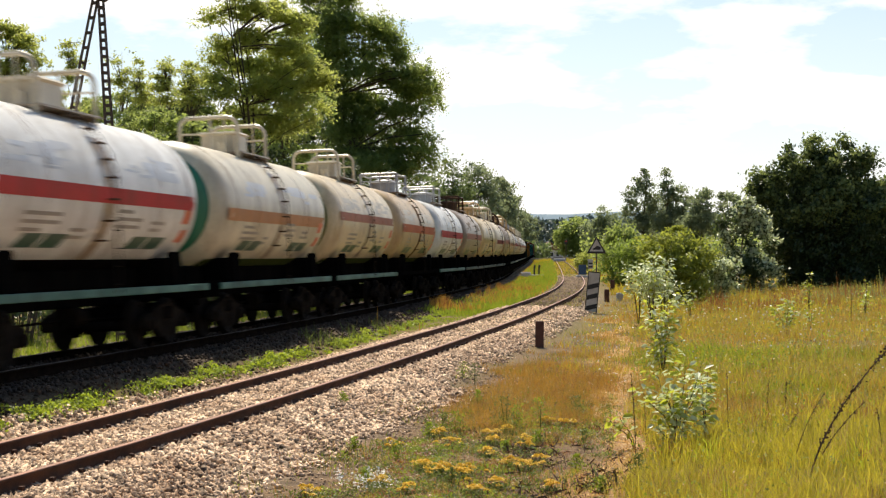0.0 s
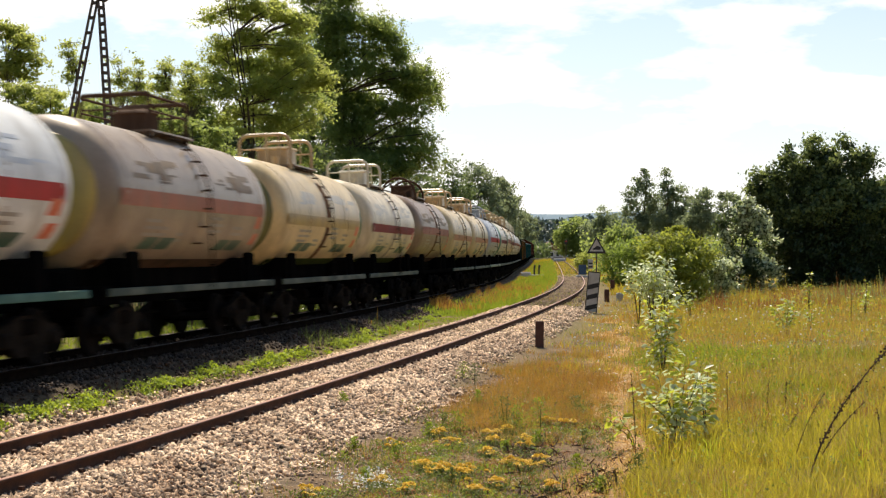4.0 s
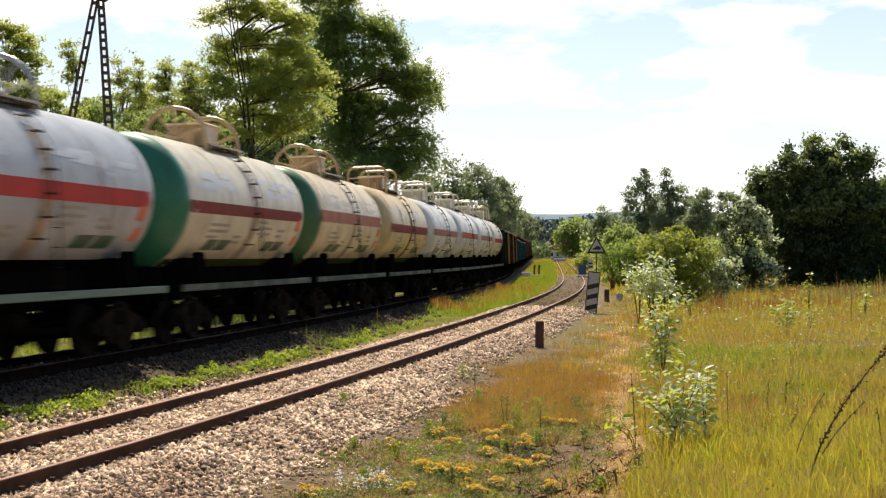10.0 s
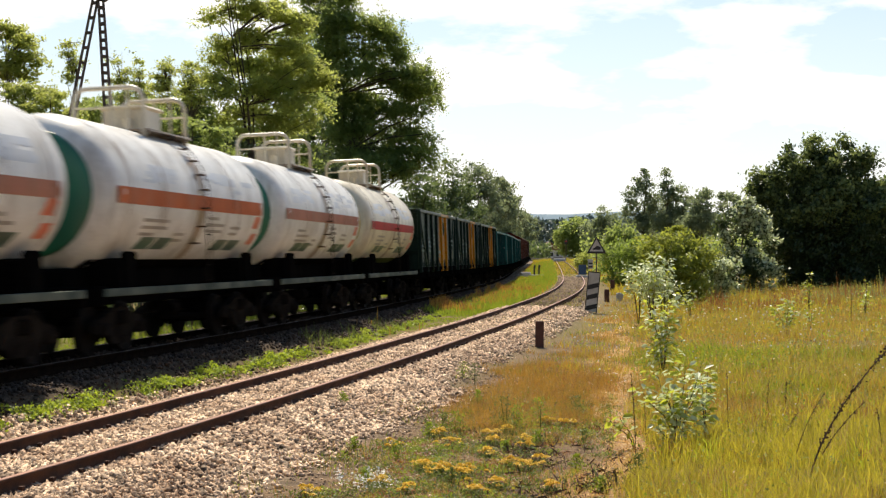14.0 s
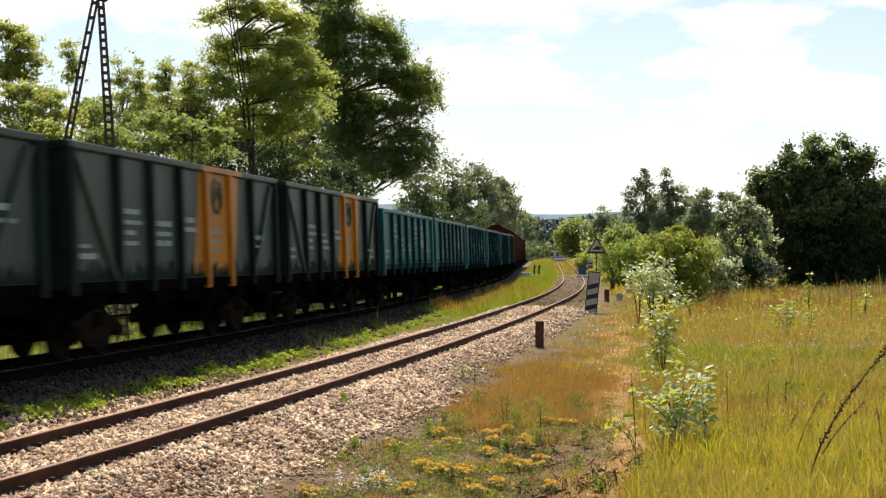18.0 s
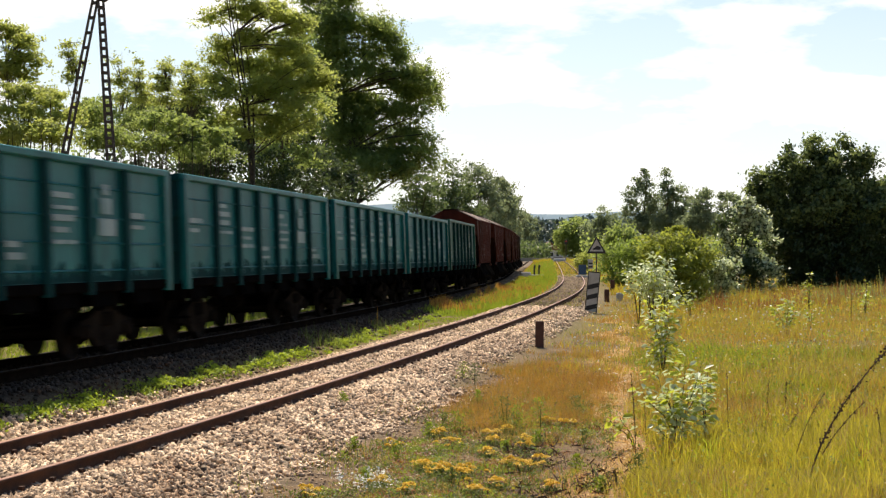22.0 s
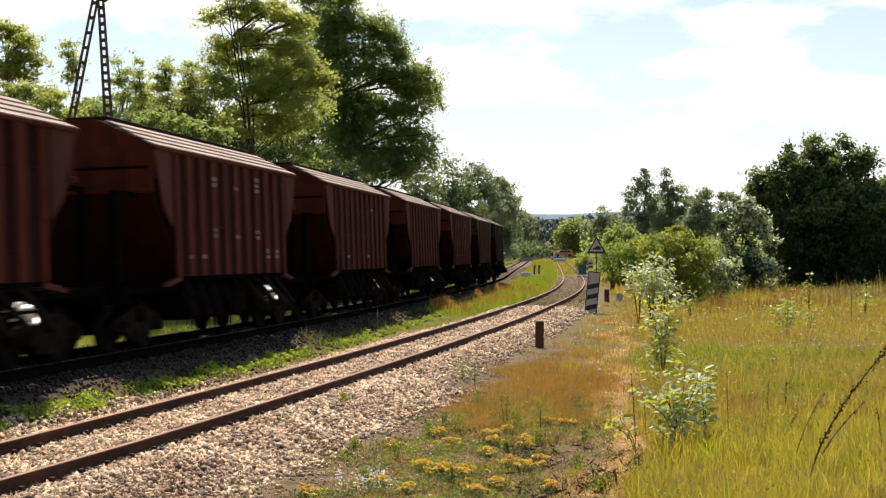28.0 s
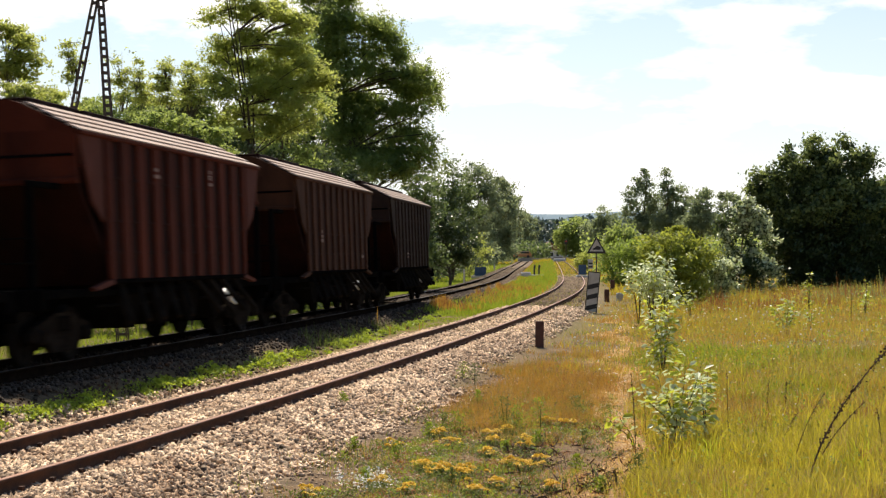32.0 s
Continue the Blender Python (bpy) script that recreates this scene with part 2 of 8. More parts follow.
def build_ground():
    ys = np.concatenate([np.linspace(-450, -30, 22), np.linspace(-20, 8, 15), np.arange(9, 70, 0.5), np.arange(70, 160, 1.5), np.arange(160, 360, 2.5), np.geomspace(370, 4200, 26)])
    ds = np.concatenate([-np.geomspace(15, 2600, 24)[::-1], np.arange(-14, 14.01, 0.22), np.geomspace(15, 2600, 24)])
    keep = NEAR[1] > -500
    tx = np.interp(ys, NEAR[1][keep], NEAR[0][keep])
    tx = np.where(ys > 330, np.interp(330, ys, tx), tx)
    X = tx[:, None] + ds[None, :]
    Y = np.repeat(ys[:, None], len(ds), 1)
    Z = ground_z(X, Y)
    n, k = X.shape
    i = (np.arange(n - 1)[:, None] * k + np.arange(k - 1)[None, :]).ravel()
    me = mesh_np("ground", np.stack([X, Y, Z], -1).reshape(-1, 3), np.stack([i, i + 1, i + k + 1, i + k], 1), None, True)
    d, e = beside(NEAR, X, Y).ravel(), beside(FAR, X, Y).ravel()
    wob = 0.35 * wave(X.ravel(), Y.ravel(), 1.7)
    edge = np.interp(Y.ravel(), (15, 20, 22, 25, 29, 33, 60), (2.35, 2.45, 2.42, 2.25, 2.02, 1.92, 2.0))
    stony_n = (1 - smooth(d - edge + 0.6 * wob + 0.6 * smooth(Y.ravel(), 75, 100), -0.25, 0.3)) * smooth(d - wob * 0.5 - 0.9 * smooth(Y.ravel(), 45, 70), -2.45, -2.05)
    stony_f = (1 - smooth(np.abs(e), 1.7, 2.5))
    bare = smooth(d + wob, 1.6, 2.6) * (1 - smooth(d + 0.6 * wob + 0.05 * (Y.ravel() - 20), 5.6, 7.2)) * (1 - smooth(Y.ravel(), 36, 52))
    line = Y.ravel() * (0.1165 - 0.012 * (1 - smooth(Y.ravel(), 15.5, 20)) + 0.8 * (0.011 * np.sin(0.62 * Y.ravel() + 0.9) + 0.006 * np.sin(1.7 * Y.ravel())))
    trod = (1 - smooth(np.abs(X.ravel() - line) + 0.3 * wob, 0.18, 0.48 + 0.2 * (1 - smooth(Y.ravel(), 16, 20)))) * (1 - smooth(Y.ravel(), 50, 64))
    for name, a in (("stony_light", np.clip(stony_n, 0, 1)), ("stony_shaded", stony_f * (1 - smooth(Y.ravel(), 80, 120))), ("stony_brown", stony_f * smooth(Y.ravel(), 80, 120)), ("bare", bare), ("trodden", trod)):
        me.attributes.new(name, "FLOAT", "POINT").data.foreach_set("value", a.astype(np.float32))
    m = bpy.data.materials.new("ground")
    nt, bsdf = nodes_of(m)
    pos = nt.nodes.new("ShaderNodeNewGeometry").outputs["Position"]

    def att(key):
        a = nt.nodes.new("ShaderNodeAttribute")
        a.attribute_name = key
        return a.outputs["Fac"]
    big, fine = noise_node(nt, pos, 0.35, 5.0), noise_node(nt, pos, 14.0, 6.0, 0.7)
    grass = mix_node(nt, ramp_node(nt, big, 0.35, 0.65), (0.10, 0.10, 0.03), (0.22, 0.16, 0.05))
    grass = mix_node(nt, ramp_node(nt, fine, 0.35, 0.7), grass, (0.15, 0.10, 0.045))
    soil = mix_node(nt, ramp_node(nt, fine, 0.3, 0.7), (0.115, 0.072, 0.040), (0.25, 0.162, 0.088))
    soil = mix_node(nt, ramp_node(nt, noise_node(nt, pos, 1.4, 5.0), 0.45, 0.65), soil, (0.060, 0.036, 0.021))
    gravel = nt.nodes.new("ShaderNodeTexVoronoi")
    gravel.inputs["Scale"].default_value = 17.0
    nt.links.new(pos, gravel.inputs["Vector"])
    shade = nt.nodes.new("ShaderNodeSeparateColor")
    nt.links.new(gravel.outputs["Color"], shade.inputs["Color"])
    light = mix_node(nt, shade.outputs["Red"], (0.09, 0.066, 0.045), (0.34, 0.255, 0.18))
    # gravel of the train's bed, its shade painted into the dark tones
    dark = mix_node(nt, shade.outputs["Red"], (0.03, 0.02, 0.013), (0.085, 0.058, 0.038))
    col = mix_node(nt, att("bare"), grass, soil)
    col = mix_node(nt, att("trodden"), col, mix_node(nt, ramp_node(nt, fine, 0.3, 0.7), (0.24, 0.125, 0.058), (0.46, 0.27, 0.135)))
    col = mix_node(nt, att("stony_shaded"), col, dark)
    col = mix_node(nt, att("stony_brown"), col, mix_node(nt, shade.outputs["Red"], (0.10, 0.070, 0.045), (0.25, 0.18, 0.12)))
    col = mix_node(nt, att("stony_light"), col, light)
    nt.links.new(col, bsdf.inputs["Base Color"])
    bsdf.inputs["Roughness"].default_value, bsdf.inputs["Specular IOR Level"].default_value = 0.95, 0.2
    bn = nt.nodes.new("ShaderNodeBump")
    bn.inputs["Strength"].default_value, bn.inputs["Distance"].default_value = 0.6, 0.05
    nt.links.new(fine, bn.inputs["Height"])
    nt.links.new(bn.outputs["Normal"], bsdf.inputs["Normal"])
    me.materials.append(m)
    return tagged(new("ground", me), "earth, dry grass and gravel ground beside the railway", "ground", kind="structure")


build_ground()

RAIL = [(-0.075, 0.0), (0.075, 0.0), (0.075, 0.012), (0.02, 0.03), (0.010, 0.05), (0.010, 0.125), (0.036, 0.142), (0.036, 0.172), (0.026, 0.180),
        (-0.026, 0.180), (-0.036, 0.172), (-0.036, 0.142), (-0.010, 0.125), (-0.010, 0.05), (-0.02, 0.03), (-0.075, 0.012)]


def build_rail(track, off, z_of, lift, s0, s1, foot, head, label):
    ss = np.arange(s0, s1, 1.5)
    x, y, h = along(track, ss, off)
    z = z_of(y) + lift - 0.180
    prof = np.array(RAIL)
    n, k = len(ss), len(prof)
    V = np.zeros((n, k, 3))
    V[:, :, 0] = x[:, None] + prof[None, :, 0] * np.cos(h)[:, None]
    V[:, :, 1] = y[:, None] - prof[None, :, 0] * np.sin(h)[:, None]
    V[:, :, 2] = z[:, None] + prof[None, :, 1]
    i, j = np.meshgrid(np.arange(n - 1), np.arange(k), indexing="ij")
    a, b = (i * k + j).ravel(), (i * k + (j + 1) % k).ravel()
    me = mesh_np("rail", V.reshape(-1, 3), np.stack([a, b, b + k, a + k], 1), foot)
    me.materials.append(head)
    top = np.zeros((n - 1, k), np.int32)
    top[:, 7:10] = 1
    me.polygons.foreach_set("material_index", top.ravel())
    return tagged(new("rail", me), label, "rail", "railway rails", "structure")


for off in (-0.7525, 0.7525):
    build_rail(NEAR, off, near_z, 0.0, -60, 330, M["rail_rust"], M["rail_head"], "rust-brown steel rail on pale stone ballast")
for off in (-0.80, 0.80):
    build_rail(FAR, off, far_z, CANT / 2 * (1 if off > 0 else -1), -430, 500, M["rail_shade"], M["rail_steel"], "worn steel rail on the train's track, darkened with painted shade")

# ---------------------------------------------------------------- the train
def paint(name, c, dirt, streak=0.25, rough=0.5, spec=0.4):
    return surf(name, tuple(v * 0.82 for v in c), tuple(min(1.0, v * 1.10) for v in c), 1.3, rough, 0.0, 0.08, 25, dirt, streak, spec=spec)


COLOURS = {
    "white": ((0.75, 0.735, 0.69), (0.42, 0.38, 0.32)), "grey_white": ((0.40, 0.42, 0.45), (0.25, 0.245, 0.24)),
    "cream": ((0.72, 0.59, 0.385), (0.44, 0.32, 0.18)), "tan": ((0.56, 0.40, 0.21), (0.33, 0.21, 0.11)),
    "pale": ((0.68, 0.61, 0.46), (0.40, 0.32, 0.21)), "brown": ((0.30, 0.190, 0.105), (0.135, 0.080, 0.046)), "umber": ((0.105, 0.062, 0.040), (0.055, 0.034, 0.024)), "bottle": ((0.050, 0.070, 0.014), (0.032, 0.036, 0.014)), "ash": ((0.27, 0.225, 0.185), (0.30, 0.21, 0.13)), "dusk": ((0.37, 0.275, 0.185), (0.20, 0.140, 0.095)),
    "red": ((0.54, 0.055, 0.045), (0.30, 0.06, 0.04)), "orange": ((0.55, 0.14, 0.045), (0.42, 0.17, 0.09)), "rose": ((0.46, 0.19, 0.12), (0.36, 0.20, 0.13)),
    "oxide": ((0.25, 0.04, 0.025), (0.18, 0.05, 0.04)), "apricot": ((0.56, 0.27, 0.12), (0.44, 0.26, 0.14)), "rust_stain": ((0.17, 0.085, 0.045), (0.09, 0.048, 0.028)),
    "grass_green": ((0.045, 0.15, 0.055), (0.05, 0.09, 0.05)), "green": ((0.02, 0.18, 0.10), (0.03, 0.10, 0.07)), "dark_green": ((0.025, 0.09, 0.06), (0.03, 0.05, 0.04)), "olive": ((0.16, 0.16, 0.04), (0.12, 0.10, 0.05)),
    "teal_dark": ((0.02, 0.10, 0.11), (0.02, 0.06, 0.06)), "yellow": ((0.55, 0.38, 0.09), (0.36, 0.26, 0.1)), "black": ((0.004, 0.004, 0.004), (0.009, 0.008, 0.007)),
    # each wagon colour's dark copy serves painted shade and caked dirt
    "teal": ((0.010, 0.150, 0.152), (0.005, 0.060, 0.062)), "teal_grime": ((0.004, 0.046, 0.048), (0.008, 0.03, 0.03)), "slate": ((0.033, 0.064, 0.049), (0.014, 0.028, 0.021)), "slate_grime": ((0.012, 0.026, 0.021), (0.008, 0.012, 0.010)), "sage": ((0.026, 0.108, 0.084), (0.016, 0.058, 0.052)), "sage_grime": ((0.012, 0.05, 0.046), (0.010, 0.03, 0.028)), "ochre": ((0.52, 0.21, 0.014), (0.24, 0.11, 0.03)),
    # the darkest hopper colour holds the shade of recesses and gaps
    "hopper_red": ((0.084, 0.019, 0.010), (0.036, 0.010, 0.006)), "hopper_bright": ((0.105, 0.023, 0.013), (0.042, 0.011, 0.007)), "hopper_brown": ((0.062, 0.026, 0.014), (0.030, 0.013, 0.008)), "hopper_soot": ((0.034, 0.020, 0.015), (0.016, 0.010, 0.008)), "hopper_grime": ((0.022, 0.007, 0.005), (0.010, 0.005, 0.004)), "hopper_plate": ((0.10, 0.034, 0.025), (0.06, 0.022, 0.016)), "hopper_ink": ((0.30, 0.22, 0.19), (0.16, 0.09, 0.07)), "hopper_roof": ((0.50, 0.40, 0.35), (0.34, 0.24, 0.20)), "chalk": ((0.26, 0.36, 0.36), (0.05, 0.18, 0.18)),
    "dark_mark": ((0.27, 0.24, 0.21), (0.40, 0.35, 0.29)), "sky_blue": ((0.50, 0.52, 0.55), (0.58, 0.56, 0.52)), "smoke": ((0.46, 0.39, 0.285), (0.52, 0.41, 0.26)), "straw": ((0.68, 0.505, 0.25), (0.42, 0.285, 0.135)), "mustard": ((0.46, 0.29, 0.09), (0.34, 0.21, 0.09)), "flame": ((0.72, 0.13, 0.05), (0.5, 0.16, 0.1))}
for key, (c, dirt) in COLOURS.items():
    dull = key.startswith("hopper") or key in ("black", "bottle", "umber", "ash", "rust_stain", "red", "orange", "rose", "oxide", "apricot") or key.endswith("grime")
    M[key] = paint("paint_" + key, c, dirt, rough=0.8 if dull else 0.36, spec=(0.3 if key in ("red", "orange", "rose", "oxide", "apricot") else (0.0 if key == "black" else 0.05)) if dull else (0.07 if key in ("teal", "slate", "ochre", "chalk", "sage") else 0.5))
M["sill"] = surf("sill_paint", (0.012, 0.032, 0.026), (0.115, 0.130, 0.098), 0.9, 0.7, 0, 0.1, 30, (0.06, 0.08, 0.065), 1.0, 0.42, 0.58, spec=0.2)
M["chrome"] = surf("worn_bright_steel", (0.75, 0.75, 0.75), (0.85, 0.85, 0.85), 6, 0.5, 1.0, 0.02, 40)
M["sill_teal"] = surf("sill_teal_paint", (0.020, 0.095, 0.075), (0.085, 0.20, 0.16), 0.9, 0.6, 0, 0.1, 30, (0.03, 0.07, 0.055), 1.0, 0.40, 0.60, spec=0.2)

MESHES = {}


def piece(name, key, make, material, parent, m=None, label="", smooth_it=False):
    """A part whose mesh is built once under its key and shared by the parts alike; the paint is its own."""
    if key not in MESHES:
        MESHES[key] = from_bm(key, make(), material, smooth_it)
    ob = new(name, MESHES[key])
    ob.parent = parent
    if m is not None:
        ob.matrix_basis = m
    ob.material_slots[0].link = "OBJECT"
    ob.material_slots[0].material = material
    return tagged(ob, label)


WHEELSETS = {-1: [], 1: []}


def wheelset_mesh():
    bm = bmesh.new()
    for s in (-1, 1):
        b = [(0.70, 0.06), (0.70, 0.505), (0.73, 0.505), (0.74, 0.478), (0.83, 0.470), (0.83, 0.42), (0.80, 0.39), (0.78, 0.15), (0.83, 0.13), (0.83, 0.06)]
        n = 24
        rings = [[bm.verts.new((r * math.cos(2 * math.pi * k / n), s * y, r * math.sin(2 * math.pi * k / n))) for k in range(n)] for y, r in b]
        for p, q in zip(rings, rings[1:]):
            for k in range(n):
                bm.faces.new((p[k], p[(k + 1) % n], q[(k + 1) % n], q[k]))
    tube(bm, [(0, -1.05, 0), (0, 1.05, 0)], 0.075, 10)
    for k in range(4):      # web holes' rims, so that the turning shows
        a = k * math.pi / 2
        for s in (-1, 1):
            tube(bm, [(0.28 * math.cos(a), s * 0.76, 0.28 * math.sin(a)), (0.28 * math.cos(a), s * 0.80, 0.28 * math.sin(a))], 0.05, 8)
    return bm


def side_frame_mesh():
    bm = bmesh.new()
    top = [(-1.22, 0.56), (-1.12, 0.66), (-0.72, 0.74), (-0.32, 0.86), (0.32, 0.86), (0.72, 0.74), (1.12, 0.66), (1.22, 0.56)]
    low = [(1.22, 0.42), (1.10, 0.40), (0.98, 0.54), (0.80, 0.54), (0.68, 0.40), (0.42, 0.20), (-0.42, 0.20), (-0.68, 0.40), (-0.80, 0.54), (-0.98, 0.54), (-1.10, 0.40), (-1.22, 0.42)]
    prism(bm, top + low, -0.075, 0.075)
    for x in (-0.925, 0.925):
        box(bm, x - 0.13, x + 0.13, -0.16, 0.13, 0.36, 0.60, 0.03)
        tube(bm, [(x, -0.2, 0.475), (x, -0.12, 0.475)], 0.10, 10)
    for x in (-0.22, 0.0, 0.22):
        for k in range(4):
            tube(bm, [(x, -0.02, 0.27 + 0.075 * k), (x, -0.02, 0.31 + 0.075 * k)], 0.085, 8)
    return bm


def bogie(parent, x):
    b = piece("bogie", "bogie_bolster", lambda: boxes((-0.22, 0.22, -1.15, 1.15, 0.55, 0.80), (-0.16, 0.16, -0.3, 0.3, 0.80, 0.92), bevel=0.03), M["running_gear"], parent, pose(x, 0, 0), "near-black cast-steel bogie")
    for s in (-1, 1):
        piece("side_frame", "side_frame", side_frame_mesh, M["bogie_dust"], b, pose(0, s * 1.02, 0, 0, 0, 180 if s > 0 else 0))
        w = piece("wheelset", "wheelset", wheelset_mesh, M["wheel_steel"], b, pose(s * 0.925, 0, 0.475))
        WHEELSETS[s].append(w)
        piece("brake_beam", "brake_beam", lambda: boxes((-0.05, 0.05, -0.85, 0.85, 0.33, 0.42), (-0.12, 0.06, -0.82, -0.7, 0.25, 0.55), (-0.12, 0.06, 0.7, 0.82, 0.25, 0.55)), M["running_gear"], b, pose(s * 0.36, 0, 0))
    return b


def coupler_mesh():
    bm = boxes((-0.35, 0.25, -0.10, 0.10, 0.95, 1.15), (0.15, 0.42, -0.20, 0.16, 0.88, 1.20), (0.34, 0.50, 0.05, 0.20, 0.93, 1.16), bevel=0.03)
    return bm


def running_gear(root, half, bogie_x, sill_half, sill_mat, sill_y=1.40):
    """Bogies, couplers, centre beam, end beams and brake gear under a wagon of half its coupled length."""
    for s in (-1, 1):
        bogie(root, s * bogie_x)
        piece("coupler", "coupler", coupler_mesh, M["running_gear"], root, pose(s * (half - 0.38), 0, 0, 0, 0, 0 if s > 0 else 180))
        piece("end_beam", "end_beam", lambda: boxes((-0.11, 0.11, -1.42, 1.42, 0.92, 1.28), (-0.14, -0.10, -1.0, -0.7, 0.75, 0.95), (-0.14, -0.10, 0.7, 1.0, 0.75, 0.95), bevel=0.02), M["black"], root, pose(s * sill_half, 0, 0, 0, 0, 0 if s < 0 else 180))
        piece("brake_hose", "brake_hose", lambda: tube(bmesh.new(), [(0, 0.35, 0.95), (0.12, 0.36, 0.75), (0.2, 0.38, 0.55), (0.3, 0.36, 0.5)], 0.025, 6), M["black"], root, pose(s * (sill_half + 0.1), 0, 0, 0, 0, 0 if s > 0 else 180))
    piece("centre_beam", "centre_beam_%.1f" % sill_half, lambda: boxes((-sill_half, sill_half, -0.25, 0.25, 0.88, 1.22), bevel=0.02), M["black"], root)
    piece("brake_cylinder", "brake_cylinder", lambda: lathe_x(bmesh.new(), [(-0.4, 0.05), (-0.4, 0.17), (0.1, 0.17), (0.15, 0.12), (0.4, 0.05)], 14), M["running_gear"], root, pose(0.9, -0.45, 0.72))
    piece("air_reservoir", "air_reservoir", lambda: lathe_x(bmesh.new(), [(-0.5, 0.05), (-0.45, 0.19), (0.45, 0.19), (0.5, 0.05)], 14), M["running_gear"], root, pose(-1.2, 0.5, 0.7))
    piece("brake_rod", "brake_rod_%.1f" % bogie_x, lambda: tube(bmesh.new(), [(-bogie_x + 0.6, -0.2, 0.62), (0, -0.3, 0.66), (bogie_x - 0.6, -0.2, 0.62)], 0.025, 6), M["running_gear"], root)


AXIS, TR = 2.98, 1.50


def on_tank(bm, x0, x1, a0, a1, r, n=8, nx=1, skew=0.0):
    """A sheet on the tank's round side, from angle a0 to a1 (degrees above the middle) on the -y side."""
    rows = []
    for i in range(n + 1):
        t = i / n
        a = radians(a0 + (a1 - a0) * t)
        rows.append([bm.verts.new((x0 + (x1 - x0) * j / nx + skew * t, -r * math.cos(a), AXIS + r * math.sin(a))) for j in range(nx + 1)])
    for p, q in zip(rows, rows[1:]):
        for j in range(nx):
            bm.faces.new((p[j], p[j + 1], q[j + 1], q[j]))
    return bm


def shell_mesh():
    half = [(5.40, 0.45), (5.375, 0.80), (5.31, 1.08), (5.20, 1.28), (5.05, 1.41), (4.86, 1.48), (4.62, 1.50), (2.0, 1.50)]
    bm = lathe_x(bmesh.new(), [(-x, r) for x, r in half] + [(x, r) for x, r in half[::-1]], 48)
    bmesh.ops.translate(bm, vec=(0, 0, AXIS), verts=bm.verts)
    return bm


def head_mesh(wide=False):
    out = [(-5.412, 0.02), (-5.412, 0.45), (-5.387, 0.80), (-5.322, 1.085)]
    out += [(-5.21, 1.29), (-5.06, 1.422), (-4.93, 1.472), (-4.91, 1.45)] if wide else [(-5.285, 1.165), (-5.26, 1.14)]
    bm = lathe_x(bmesh.new(), out, 40)
    bmesh.ops.translate(bm, vec=(0, 0, AXIS), verts=bm.verts)
    return bm


def ring_mesh(x, w, r):
    bm = lathe_x(bmesh.new(), [(x - w, r - 0.03), (x - w, r), (x + w, r), (x + w, r - 0.03)], 40)
    bmesh.ops.translate(bm, vec=(0, 0, AXIS), verts=bm.verts)
    return bm


def ladder_mesh(w=0.17):
    bm = bmesh.new()
    for s in (-1, 1):
        pts = [(s * w, -1.62, 1.15), (s * w, -1.62, AXIS - 0.2)] + [(s * w, -1.63 * math.cos(radians(a)), AXIS + 1.63 * math.sin(radians(a))) for a in (10, 25, 40, 55, 68)] + [(s * w, -0.5, AXIS + 1.5)]
        tube(bm, pts, 0.009, 6)
    for z in np.arange(1.3, AXIS - 0.6, 0.32):
        tube(bm, [(-w, -1.62, z), (w, -1.62, z)], 0.010, 6)
    return bm


def tread_mesh():
    return boxes((-0.115, 0.115, -0.06, 0.05, -0.016, 0.016), (-0.11, -0.09, -0.02, 0.12, -0.015, 0.015), (0.09, 0.11, -0.02, 0.12, -0.015, 0.015), bevel=0.006)


def arch_mesh(w=0.74, top=5.30, spokes=False, square=False):
    bm = bmesh.new()
    base = AXIS + math.sqrt(max(0.1, TR * TR - w * w)) - 0.02
    r = 0.06 if square else (top - base - 0.02 if spokes else 0.26)
    if spokes:
        r = w
        pts = [(0, -w, base)] + [(0, -w * math.cos(a), top - w + w * math.sin(a)) for a in np.linspace(0, math.pi, 13)] + [(0, w, base)]
    else:
        pts = [(0, -w, base)] + [(0, -(w - r) - r * math.cos(a), top - r + r * math.sin(a)) for a in np.linspace(0, math.pi / 2, 5)] + [(0, (w - r) + r * math.sin(a), top - r + r * math.cos(a)) for a in np.linspace(0, math.pi / 2, 5)] + [(0, w, base)]
    tube(bm, pts, 0.05, 8)
    low = AXIS + TR
    if spokes:
        for a in np.linspace(0.35, math.pi - 0.35, 5):
            tube(bm, [(0, 0, low + 0.12), (0, -w * math.cos(a), top - w + w * math.sin(a))], 0.028, 6)
    else:
        tube(bm, [(0, -0.05, low - 0.03), (0, -0.05, top)], 0.034, 6)
        tube(bm, [(0, -w, low + 0.42), (0, w, low + 0.42)], 0.022, 6)
        tube(bm, [(0, -w * 0.55, low - 0.03), (0, -w * 0.55, top - 0.02)], 0.022, 6)
    return bm


